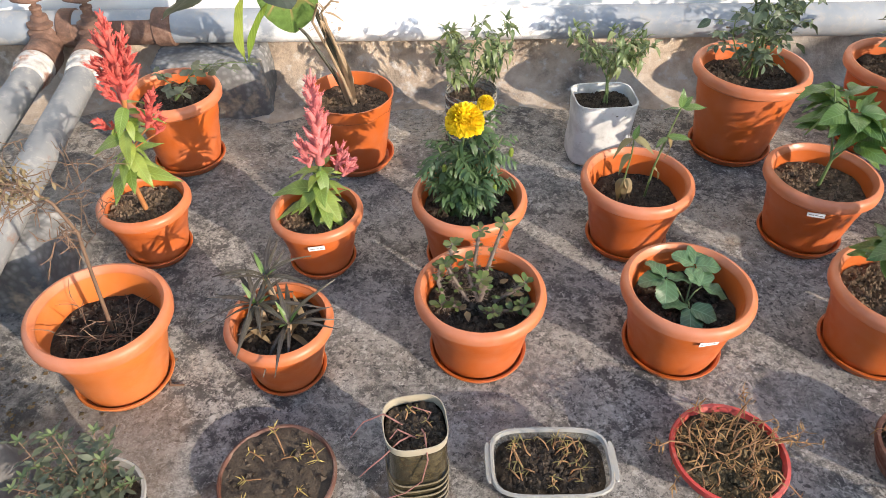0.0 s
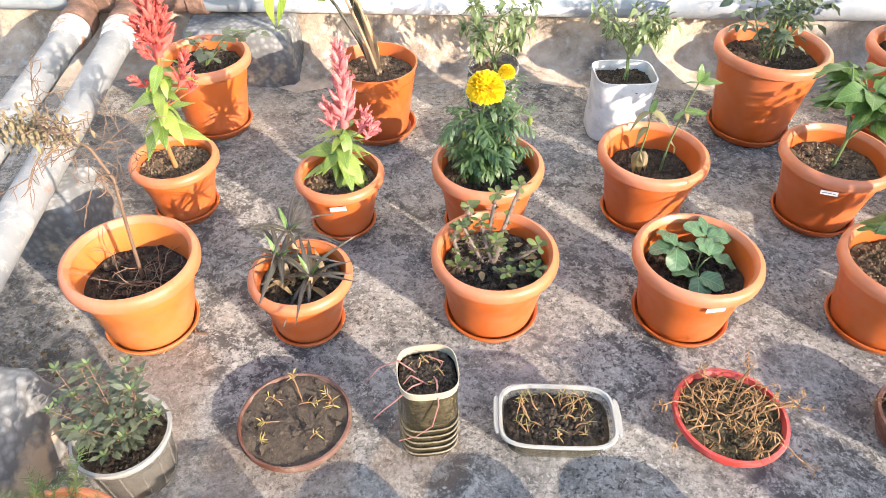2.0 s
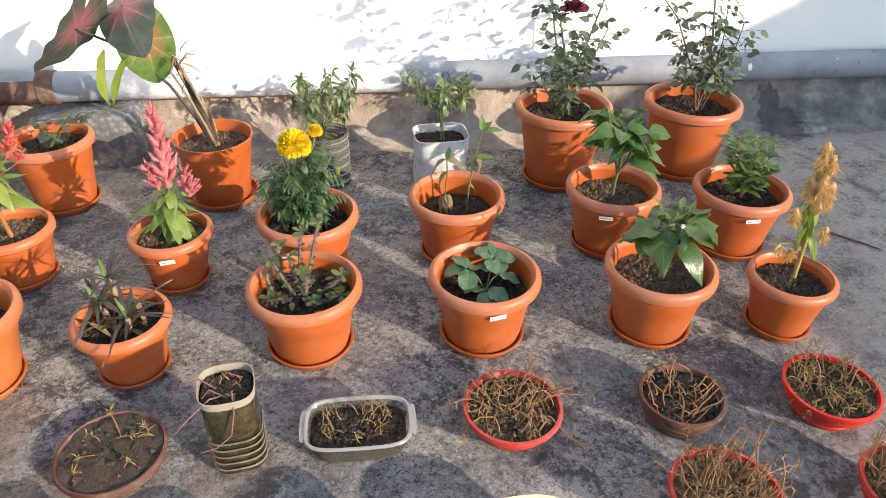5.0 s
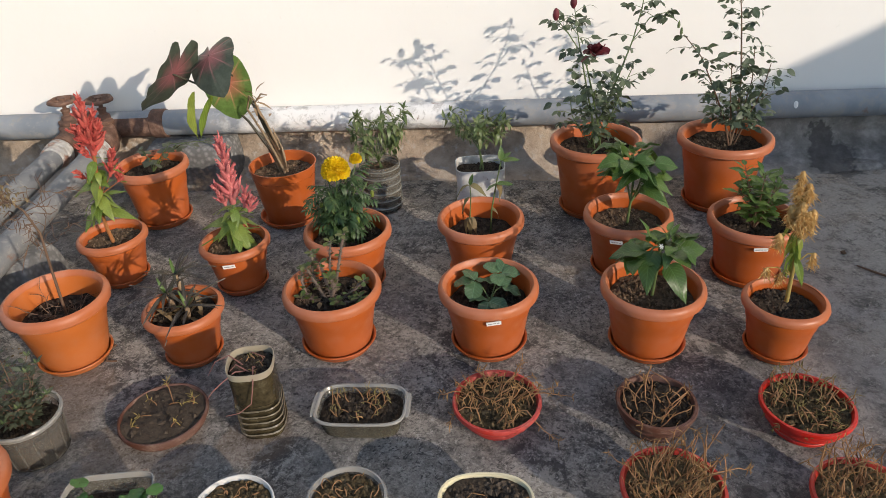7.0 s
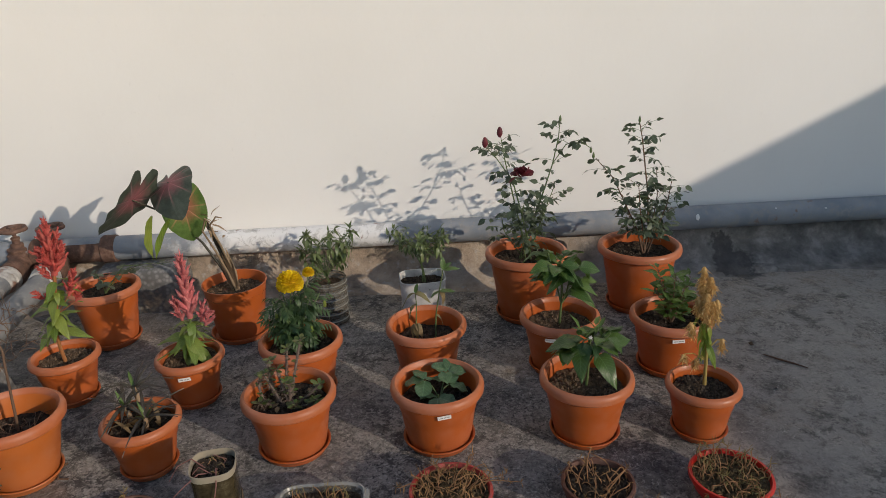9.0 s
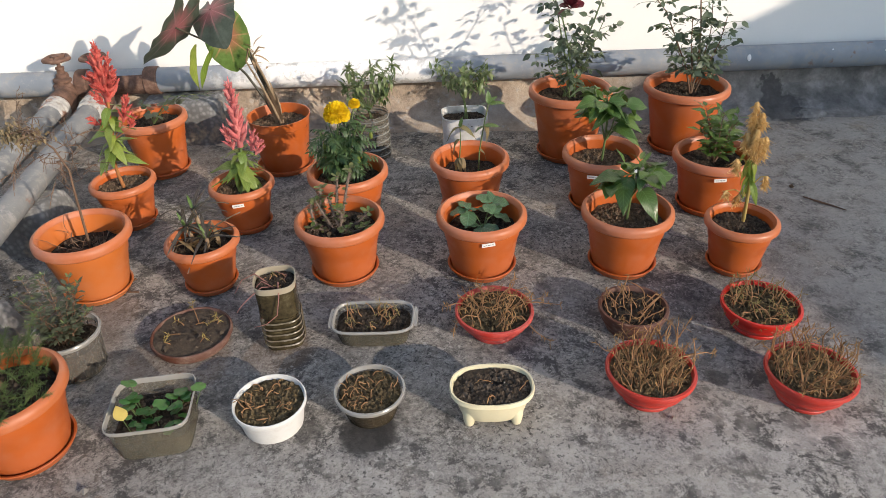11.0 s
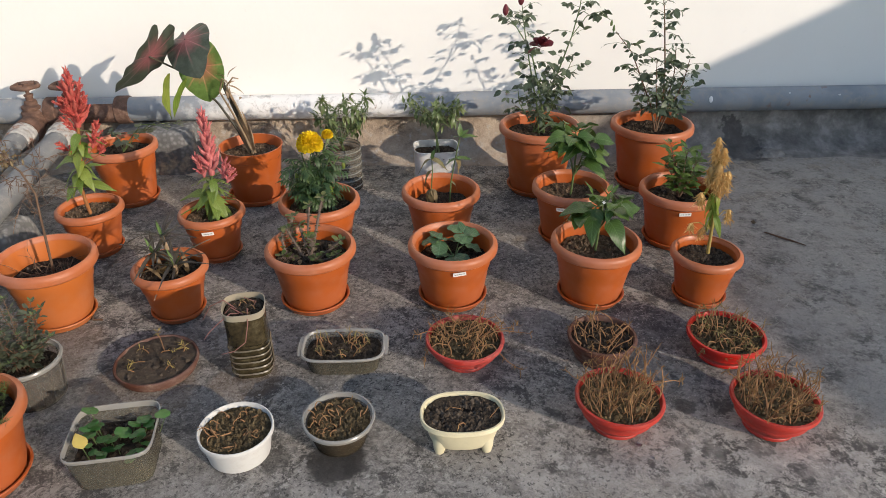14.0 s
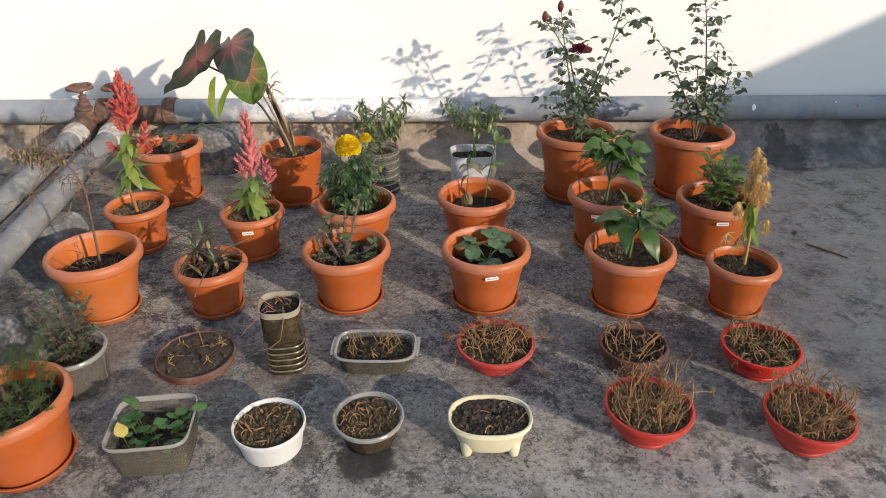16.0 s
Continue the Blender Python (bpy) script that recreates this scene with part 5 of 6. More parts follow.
def marigold():
    ob = orange_pot("potted_marigold", 0.096, 1.282, 0.136, 0.208, 0.094, "marigold with yellow pompon blooms in an orange plastic pot", "potted marigold", 0.165, SOIL_DARK, 81)
    frond = Mesh()
    frond.tube([(0, 0, 0), (0, 0.04, -0.002), (0, 0.085, -0.012)], [0.001, 0.0008, 0.0005], 3)
    rnd = random.Random(81)
    for i in range(4):
        y = 0.014 + i * 0.02
        for s in (-1, 1):
            frond.blade(aim(Vector((0, y + 0.005 * s, -0.1 * y)), (s * rnd.uniform(0.6, 0.95), 0.8, rnd.uniform(-0.5, 0.2))), 0.046 - 0.004 * i, 0.0125, "lance", rnd.uniform(0.3, 0.8), 0.35, 5)
    frond.blade(aim(Vector((0, 0.083, -0.011)), (0, 1, -0.2)), 0.025, 0.008, "lance", 0.15, 0.3, 3)
    data = frond.data("marigold_leaf", LEAF_MARI, 70)
    rnd, m = random.Random(82), Mesh()
    stems = []
    for e in ((-0.014, 0.014, 0.38), (0.035, 0.08, 0.385), (-0.075, -0.01, 0.34), (-0.03, -0.04, 0.35), (0.05, -0.02, 0.355), (0.03, -0.055, 0.3), (-0.05, 0.045, 0.355), (0.075, 0.03, 0.345), (-0.08, 0.0, 0.28), (0.07, -0.01, 0.27), (-0.035, -0.065, 0.26), (0.01, 0.04, 0.36), (-0.02, -0.07, 0.3)):
        pts = bent((-0.02 + rnd.uniform(-0.01, 0.01), 0.01, 0.16), e, 0.015, 5, rnd, 0.003)
        stems.append(pts)
        m = Mesh()
        stalk(m, pts, 0.0034, 0.002)
        part("stem", m, ob, STEM_GREEN, sharp=80)
    for s, pts in enumerate(stems):
        for i in range(15):
            p, d = along(pts, 0.12 + 0.84 * i / 15)
            a = i * 2.4 + s
            dd = Vector((math.cos(a), math.sin(a), rnd.uniform(-0.75, 0.45))) + d * 0.2
            part("leaf", data, ob, m=aim(p, dd, rnd.uniform(-0.5, 0.5), rnd.uniform(0.42, 0.76)))
    ruffled_flower(ob, (-0.014, 0.014, 0.39), 0.044, 83, MARIGOLD)
    ruffled_flower(ob, (0.036, 0.082, 0.395), 0.02, 84, MARIGOLD)
    for c in ((-0.06, -0.03, 0.3), (0.05, -0.06, 0.265), (0.09, 0.0, 0.32)):
        part("bud", Mesh().lathe([(0, -0.012), (0.005, -0.01), (0.006, 0.002), (0.004, 0.009), (0, 0.01)], 8, c), ob, LEAF_LIME, "pale green bud")


marigold()


def seedling_pot():
    ob = orange_pot("potted_seedling", 0.506, 1.338, 0.136, 0.207, 0.093, "two thin seedlings with wilting leaves in an orange plastic pot", "potted seedling", 0.14, SOIL_DARK, 91)
    m = Mesh()
    a = [Vector(p) for p in ((-0.035, 0.0, 0.13), (-0.033, 0, 0.2), (-0.028, 0.0, 0.27), (-0.03, 0.0, 0.31))]
    b = [Vector(p) for p in ((0.03, 0.01, 0.13), (0.035, 0.01, 0.22), (0.05, 0.01, 0.31), (0.065, 0.01, 0.385))]
    stalk(m, a, 0.0026, 0.0016)
    part("stem", m, ob, STEM_GREEN, sharp=80)
    m = Mesh()
    stalk(m, b, 0.003, 0.0018)
    part("stem", m, ob, STEM_GREEN, sharp=80)
    green, wilt = leaf_mesh("seedling_leaf", LEAF_CHILI, 0.07, 0.028, "ovate", 0.15, 0.25, 6), leaf_mesh("wilted_seedling_leaf", LEAF_WILT, 0.06, 0.032, "ovate", 0.9, 0.7, 6)
    for p, d, k, w in ((a[3], (-0.7, -0.1, 0.0), 0.9, 1), (a[3], (0.8, -0.3, 0.1), 0.9, 1), (a[3], (0.2, 0.2, 1), 0.6, 0), (a[2], (-0.8, -0.3, -0.2), 0.8, 1), (a[1], (-0.7, -0.4, -0.5), 0.9, 1), (a[1], (0.5, -0.6, -0.4), 0.8, 1), (a[1], (-0.2, -0.9, -0.6), 0.8, 1),
                       (b[3], (0.75, 0.0, 0.1), 0.95, 0), (b[3], (-0.8, 0.1, 0.0), 0.6, 0), (b[3], (0.0, 0.1, 1), 0.75, 0), (b[3], (0.4, 0.3, 0.3), 0.7, 0), (b[2], (0.8, -0.2, 0.1), 0.9, 0), (b[2], (-0.6, -0.5, -0.1), 0.7, 0), (b[2], (0.8, -0.3, -0.8), 0.95, 1), (b[1], (0.9, 0.2, -0.3), 0.7, 1)):
        part("leaf", wilt if w else green, ob, m=aim(p, d, 0.2, k * 0.9))


seedling_pot()


def pepper(x, y, H, seed, label, top, n, size, flower=False, mark=None, soil=None, broad=0.058):
    ob = orange_pot("potted_pepper_plant", x, y, 0.135, H, 0.093, label, "potted pepper", H - 0.045, soil or SOIL_DRY, seed, mark=mark)
    rnd, m = random.Random(seed), Mesh()
    trunk = [Vector((0, 0, H - 0.05)), Vector((0.004, 0, H + 0.03)), Vector((0.006, 0.0, top - 0.07))]
    stalk(m, trunk, 0.0045, 0.0033, 8)
    leaf, other = (leaf_mesh("pepper_leaf", LEAF_CHILI, 0.09, w, "ovate", q, 0.42, 9) for w, q in ((broad * 1.08, 0.5), (broad, 0.95)))
    young = leaf_mesh("young_pepper_leaf", LEAF_YOUNG, 0.05, 0.018, "ovate", 0.2, 0.5, 5)
    for i in range(5):
        a = i * 1.26 + rnd.uniform(-0.3, 0.3)
        e = trunk[2] + Vector((math.cos(a) * 0.055, math.sin(a) * 0.055, rnd.uniform(-0.06, 0.075)))
        pts = bent(trunk[1 + i % 2], e, 0.006, 3, rnd, 0.003)
        stalk(m, pts, 0.003, 0.002)
        for k in range(n // 5):
            u = 0.35 + 0.64 * k / max(1, n // 5 - 1)
            p, d = along(pts, min(u, 0.99))
            b = a + rnd.uniform(-1.8, 1.8)
            dd = Vector((math.cos(b), math.sin(b), rnd.uniform(-0.1, 0.6)))
            q = p + dd.normalized() * 0.015
            m.tube([p, q], [0.0012, 0.001], 4)
            part("leaf", leaf if k % 3 else other, ob, m=aim(q, dd, rnd.uniform(-0.7, 0.7), rnd.uniform(*size)))
    for i in range(9):
        part("leaf", young, ob, m=aim(trunk[2] + Vector((rnd.uniform(-0.03, 0.03), rnd.uniform(-0.03, 0.03), rnd.uniform(0.0, 0.05))), (rnd.uniform(-1, 1), rnd.uniform(-1, 1), rnd.uniform(0.3, 1.5)), 0, rnd.uniform(0.5, 1.1)))
    part("stem", m, ob, STEM_GREEN, sharp=80)
    if flower:
        f = Mesh()
        for i in range(6):
            a = i * 1.047
            f.blade(aim(Vector((-0.017, -0.083, top - 0.02)), (math.cos(a), math.sin(a) * 0.6 - 0.3, math.sin(a) * 0.8)), 0.007, 0.005, "ovate", 0.1, 0.1, 3)
        part("flower", f, ob, PETAL_WHITE, "tiny white flower")
    return ob


pepper(0.958, 1.339, 0.21, 101, "leafy pepper plant in an orange plastic pot with a scuffed rim", 0.42, 55, (0.4, 0.9), mark=-115)


def young_rose():
    ob = orange_pot("potted_young_rose", 1.325, 1.297, 0.136, 0.208, 0.094, "small bushy young rose in an orange pot with a white sticker", "potted rose", 0.165, SOIL_DARK, 111, mark=-98)
    leaf = leaf_mesh("young_rose_leaf", LEAF_YOUNG, 0.04, 0.0155, "ovate", 0.15, 0.3, 4)
    rnd = random.Random(112)
    stems = [bent((0, 0, 0.16), (math.cos(i * 1.05) * rnd.uniform(0.03, 0.075), math.sin(i * 1.05) * 0.06, rnd.uniform(0.26, 0.37)), 0.01, 4, rnd, 0.004) for i in range(13)]
    bush(ob, stems, leaf, 260, 113, (0.7, 1.3), 0.2, 0.3, STEM_BROWN, 0.0024)


young_rose()


# ---- third row ----
def dead_twig():
    ob = orange_pot("potted_dead_shrub", -0.647, 0.926, 0.137, 0.218, 0.09, "dead bare twiggy shrub in a half-filled orange plastic pot", "potted shrub", 0.145, SOIL_DARK, 121, lean=1.5, material=TERRA_LIGHT)
    rnd, m = random.Random(122), Mesh()
    trunk = [Vector(p) for p in ((0.005, 0.01, 0.14), (0.012, 0.005, 0.22), (0.02, 0.0, 0.32), (0.026, 0.0, 0.41), (0.005, 0.0, 0.475), (-0.035, 0.0, 0.515), (-0.085, 0.0, 0.525))]
    stalk(m, trunk, 0.0042, 0.002)
    part("stem", m, ob, STEM_BROWN, sharp=80)

    def twig(m, p, d, L, depth):
        pts = [p]
        for i in range(4):
            d = (d + Vector((rnd.uniform(-1, 1), rnd.uniform(-1, 1), rnd.uniform(-0.9, 0.6))) * 0.33).normalized()
            pts.append(pts[-1] + d * L / 4)
        m.tube(pts, [0.0013, 0.0011, 0.0009, 0.0007, 0.0004], 3)
        if depth:
            for q in pts[1:]:
                twig(m, q, (d + Vector((rnd.uniform(-1, 1), rnd.uniform(-1, 1), rnd.uniform(-0.8, 0.8)))).normalized(), L * 0.5, depth - 1)

    for i in range(12):
        p, d = along(trunk, 0.42 + 0.57 * i / 12)
        m = Mesh()
        twig(m, p, Vector((rnd.uniform(-1.0, 0.5), rnd.uniform(-0.8, 0.8), rnd.uniform(-0.3, 0.6))), rnd.uniform(0.08, 0.15), 2)
        part("twig", m, ob, STEM_BROWN, sharp=80)
    for i in range(14):
        a = rnd.uniform(0, 6.28)
        m = Mesh()
        twig(m, Vector((rnd.uniform(-0.04, 0.07), rnd.uniform(-0.04, 0.03), 0.148)), Vector((math.cos(a), math.sin(a), 0.6)), rnd.uniform(0.05, 0.09), 1)
        part("twig", m, ob, STEM_BROWN, sharp=80)
    shreds = Mesh()
    for i in range(420):
        p, d = along(trunk, 0.74 + 0.28 * rnd.random())
        c = p + Vector((rnd.gauss(-0.03, 0.025), rnd.gauss(0, 0.025), rnd.gauss(0.0, 0.01)))
        shreds.blade(aim(c, (rnd.uniform(-1, 1), rnd.uniform(-1, 1), rnd.uniform(-1, 0.3))), rnd.uniform(0.008, 0.015), 0.006, "lance", 0.8, 0.9, 3)
    tagged(part("dead_leaves", shreds, ob, LEAF_DEAD, sharp=80), kind="stuff")


dead_twig()


def long_leaved():
    ob = orange_pot("potted_long_leaved_plant", -0.303, 0.934, 0.109, 0.172, 0.07, "drooping long-leaved plant with bare stumps in a small orange pot", "potted plant", 0.14, SOIL_DARK, 131)
    rnd, m = random.Random(132), Mesh()
    leaf, limp = (leaf_mesh("long_leaf", LEAF_LONG, 0.084, 0.0095, "lance", q, 0.6, 9) for q in (0.5, 1.1))
    fresh = leaf_mesh("fresh_long_leaf", LEAF_YOUNG, 0.052, 0.0085, "lance", 0.15, 0.6, 6)
    for base, top, n in (((-0.03, 0.01, 0.135), (-0.04, 0.01, 0.205), 19), ((0.015, -0.02, 0.135), (0.025, -0.025, 0.185), 16), ((-0.01, 0.04, 0.135), (-0.025, 0.055, 0.235), 16)):
        base, top = Vector(base), Vector(top)
        m = Mesh()
        stalk(m, [base, base.lerp(top, 0.6) + Vector((0.003, 0, 0)), top], 0.0085, 0.006, 8)
        part("stump", m, ob, STUMP, sharp=60)
        for i in range(n):
            a = i * 2.4 + rnd.uniform(-0.3, 0.3)
            dd = Vector((math.cos(a), math.sin(a), rnd.uniform(0.1, 1.2) if i > 6 else rnd.uniform(0.9, 2.4)))
            part("leaf", fresh if i < 3 else limp if i % 2 else leaf, ob, m=aim(top - Vector((0, 0, 0.012 * rnd.random())), dd, rnd.uniform(-0.4, 0.4), rnd.uniform(0.75, 1.15)))
    husk = Mesh()
    for i in range(15):
        c = Vector((rnd.gauss(0, 0.025), rnd.gauss(-0.01, 0.025), 0.145))
        husk.blade(aim(c, (rnd.uniform(-1, 1), rnd.uniform(-1, 1), rnd.uniform(0.3, 2.2))), rnd.uniform(0.035, 0.075), 0.013, "lance", 0.4, 0.7, 4)
    tagged(part("dry_husk", husk, ob, LEAF_WILT, sharp=80), kind="stuff")


long_leaved()


def thorn_pot():
    ob = orange_pot("potted_crown_of_thorns", 0.101, 0.98, 0.135, 0.2, 0.095, "thorny crown of thorns with fleshy leaves in an orange pot", "potted succulent", 0.155, SOIL_DARK, 141)
    rnd, m = random.Random(142), Mesh()
    leaf = leaf_mesh("thorn_leaf", LEAF_THORN, 0.026, 0.0128, "obovate", 0.1, 0.15, 5)
    stems = [[(0.0, 0.02, 0.15), (0.015, 0.03, 0.22), (0.03, 0.035, 0.28), (0.045, 0.04, 0.335)], [(0.0, 0.0, 0.15), (-0.02, 0.02, 0.2), (-0.03, 0.03, 0.25)], [(-0.02, 0, 0.15), (-0.05, 0.02, 0.2), (-0.07, 0.03, 0.24)], [(0.02, 0, 0.15), (0.06, 0.0, 0.18), (0.09, 0.0, 0.21)], [(0.02, -0.02, 0.15), (0.06, -0.04, 0.17), (0.085, -0.04, 0.185)], [(0.0, -0.02, 0.15), (0.02, -0.05, 0.175), (0.025, -0.06, 0.19)], [(-0.02, -0.02, 0.15), (-0.06, -0.02, 0.17), (-0.08, -0.025, 0.175)], [(0.0, 0.0, 0.16), (0.01, 0.0, 0.2), (0.0, -0.01, 0.23)], [(0.0, 0.03, 0.15), (-0.01, 0.05, 0.22), (0.0, 0.06, 0.3)], [(-0.04, 0.03, 0.15), (-0.06, 0.05, 0.21), (-0.055, 0.06, 0.265)], [(-0.07, 0.0, 0.15), (-0.085, 0.02, 0.2), (-0.08, 0.03, 0.235)]]
    for pts in stems:
        m, pts = Mesh(), [Vector(p) for p in pts]
        stalk(m, pts, 0.0044, 0.0034)
        for i in range(150):
            p, d = along(pts, rnd.random() * 0.99)
            o = Vector((rnd.uniform(-1, 1), rnd.uniform(-1, 1), rnd.uniform(-1, 1))).normalized()
            m.tube([p, p + o * rnd.uniform(0.01, 0.019)], [0.0009, 0.0001], 3)
        for i in range(18):
            p, d = along(pts, 0.99 if i < 7 else 0.25 + 0.065 * (i - 7))
            a = i * 1.26 + rnd.uniform(-0.4, 0.4)
            part("leaf", leaf, ob, m=aim(p, Vector((math.cos(a), math.sin(a), rnd.uniform(0.0, 0.8))), rnd.uniform(-0.4, 0.4), rnd.uniform(0.65, 1.1) if i < 7 else rnd.uniform(0.4, 0.8)))
        part("stem", m, ob, STEM_THORN, sharp=80)
    fallen = leaf_mesh("fallen_leaf", LEAF_WILT, 0.026, 0.014, "ovate", 0.2, 0.3, 4)
    for i in range(10):
        a = rnd.uniform(0, 6.28)
        q = rnd.uniform(0.03, 0.1)
        part("fallen_leaf", fallen, ob, m=aim((q * math.cos(a), q * math.sin(a), 0.166), (rnd.uniform(-1, 1), rnd.uniform(-1, 1), 0.05)))


thorn_pot()


def strawberry():
    ob = orange_pot("potted_strawberry", 0.525, 0.976, 0.135, 0.202, 0.096, "young strawberry plant in an orange pot with a white sticker", "potted strawberry", 0.14, SOIL_DARK, 151, mark=-84)
    leaf = leaf_mesh("strawberry_leaflet", LEAF_STRAW, 0.051, 0.046, "broad", 0.25, 0.42, 22, 0.07)
    rnd = random.Random(152)
    root = Vector((0.005, 0.0, 0.14))
    # each leaf: where its leaflets meet, and the way that each leaflet points
    for c, ways in (((0.0, -0.03, 0.162), ((-1, 0.3, 0.1), (-0.15, -1, -0.1), (0.85, -0.5, 0.05))),
                    ((-0.035, 0.035, 0.182), ((-0.5, 0.85, 0.35), (0.9, 0.0, 0.1), (-1, -0.1, 0.1), (-0.1, -0.7, -0.2))),
                    ((0.035, 0.015, 0.176), ((0.35, 0.9, 0.45), (-0.4, 0.7, 0.5), (0.95, -0.25, -0.1))),
                    ((0.035, 0.07, 0.185), ((-0.7, 0.3, 0.4), (0.3, 0.8, 0.3), (0.9, -0.2, 0.2)))):
        c, m = Vector(c), Mesh()
        stalk(m, [root, root.lerp(c, 0.5) + Vector((0, 0, 0.012)), c], 0.002, 0.0014)
        part("stalk", m, ob, STEM_GREEN, sharp=80)
        for d in ways:
            d = Vector(d).normalized()
            part("leaf", leaf, ob, m=aim(c + d * 0.003, d, rnd.uniform(-0.35, 0.35), rnd.uniform(0.88, 1.12)))


strawberry()
pepper(0.954, 0.96, 0.205, 161, "broad-leaved pepper plant with a white flower in an orange pot", 0.385, 30, (0.4, 0.95), True, broad=0.064)


def dried_celosia():
    ob = orange_pot("potted_dried_celosia", 1.285, 0.929, 0.106, 0.172, 0.071, "dried tan celosia on a yellowed stem in a small orange pot", "potted celosia", 0.14, SOIL_DARK, 171)
    rnd, m = random.Random(172), Mesh()
    pts = [Vector(p) for p in [(0.003, -0.0, 0.16), (-0.0, -0.0, 0.231), (-0.003, -0.0, 0.292), (-0.012, -0.0, 0.364), (-0.02, -0.0, 0.445), (-0.034, -0.0, 0.504)]]
    stalk(m, pts, 0.0058, 0.003, 8)
    # woolly lumps: top of each, length, radius
    heads = [((-0.033, 0.0, 0.528), 0.05, 0.0125), ((-0.032, 0.004, 0.488), 0.045, 0.016), ((-0.006, 0.0, 0.478), 0.052, 0.017), ((-0.022, -0.014, 0.455), 0.05, 0.016), ((-0.04, 0.0, 0.44), 0.045, 0.0165), ((0.014, 0.002, 0.425), 0.058, 0.0175), ((-0.018, -0.01, 0.412), 0.055, 0.015), ((-0.002, 0.016, 0.42), 0.05, 0.016), ((-0.054, 0.0, 0.362), 0.04, 0.0145), ((0.04, 0.0, 0.305), 0.032, 0.0125), ((-0.016, -0.008, 0.5), 0.034, 0.012), ((-0.004, -0.016, 0.43), 0.036, 0.013), ((-0.03, 0.012, 0.418), 0.036, 0.013), ((-0.067, 0.0, 0.264), 0.022, 0.008), ((-0.026, 0.0, 0.25), 0.03, 0.009)]
    for c, length, r in heads[3:]:
        at = along(pts, 0.62 if c[2] > 0.38 else 0.5 if c[2] > 0.34 else 0.33 if c[2] > 0.28 else 0.22)[0]
        stalk(m, [at, at.lerp(Vector(c), 0.6) + Vector((0, 0, 0.012)), Vector(c)], 0.0022, 0.0013)
    part("stem", m, ob, STRAW_GOLD, sharp=80)
    for c, length, r in heads:
        r *= 0.7
        h, lean = Mesh(), Vector((rnd.uniform(-0.25, 0.25), rnd.uniform(-0.25, 0.25), -1)).normalized()
        h.tube([Vector(c) + lean * length * u for u in (0.0, 0.15, 0.4, 0.7, 0.92)], [r * k for k in (0.3, 0.62, 0.72, 0.55, 0.2)], 9)
        for i in range(int(150 * length / 0.05)):
            a, u = rnd.uniform(0, 6.283), rnd.random()
            w = r * (0.45 + 0.9 * u - 1.0 * u * u) * rnd.uniform(0.75, 1.15)
            o = Vector((math.cos(a), math.sin(a), 0))
            h.blade(aim(Vector(c) + lean * length * u + o * w, o * rnd.uniform(0.2, 0.9) + lean * rnd.uniform(0.1, 1.0), rnd.uniform(-1.2, 1.2)), rnd.uniform(0.006, 0.011), rnd.uniform(0.002, 0.0036), "lance", rnd.uniform(1.6, 3.4), 1.0, 5)
        part("seed_head", h, ob, TAN, "crumpled tan seed head", sharp=70)
    leaf = leaf_mesh("yellowed_leaf", LEAF_LIME, 0.065, 0.02, "lance", 0.8, 0.7, 6)
    for i in range(15):
        p, d = along(pts, 0.36 + 0.022 * i)
        a = i * 2.4
        part("leaf", leaf, ob, m=aim(p, (math.cos(a), math.sin(a), rnd.uniform(-1.6, -0.3)), 0.3, rnd.uniform(0.6, 1.05)))


dried_celosia()


# ---- fourth row: bowls, bottle and tray ----
def shrub_tub():
    ob = thing("potted_grey_shrub", -0.563, 0.578, 0, "grey-green shrub in a round cloudy plastic tub", "potted shrub", "bowls and tubs on the roof")
    R, H, b = 0.084, 0.125, 0.068
    part("tub", Mesh().lathe([(0, 0.001), (b - 0.004, 0.001), (b, 0.006), (R - 0.006, H - 0.012)], 44, cap=False), ob, CLOUDY)
    part("rim", Mesh().lathe([(R - 0.007, H - 0.014), (R, H - 0.012), (R + 0.002, H - 0.004), (R, H), (R - 0.005, H), (R - 0.009, H - 0.012)], 44, hoop=True), ob, CLEAR_RIM, "whitish rolled rim")
    ribs = Mesh()
    for i in range(14):
        a = i * math.pi / 7
        c, s = math.cos(a), math.sin(a)
        ribs.tube([(b * c, b * s, 0.008), ((R - 0.007) * c, (R - 0.007) * s, H - 0.014)], 0.002, 5)
    tagged(part("ribbing", ribs, ob, CLOUDY), kind="stuff")
    part("soil_core", Mesh().lathe([(0, 0.004), (b - 0.004, 0.006), (b + 0.006, 0.088), (0, 0.088)], 32), ob, SOIL_DARK)
    soil_disc(ob, R - 0.016, 0.088, SOIL_DARK, 181)
    leaf = leaf_mesh("shrub_leaf", LEAF_GREY, 0.021, 0.0088, "ovate", 0.2, 0.3, 4)
    rnd = random.Random(182)
    stems = [bent((rnd.uniform(-0.02, 0.02), rnd.uniform(-0.02, 0.02), 0.085), (math.cos(i * 0.7) * rnd.uniform(0.03, 0.09), math.sin(i * 0.7) * rnd.uniform(0.03, 0.08), rnd.uniform(0.15, 0.29)), 0.01, 4, rnd, 0.005) for i in range(25)]
    tip = leaf_mesh("shrub_tip_leaf", LEAF_SMALL, 0.015, 0.005, "lance", 0.1, 0.3, 3)
    for pts in stems:
        for k in range(5):
            part("leaf", tip, ob, m=aim(pts[-1], (math.cos(k * 1.26), math.sin(k * 1.26), 0.7), 0, rnd.uniform(0.7, 1.2)))
    bush(ob, stems, leaf, 650, 183, (0.6, 1.2), 0.15, 0.2, STEM_BROWN, 0.0018)


shrub_tub()
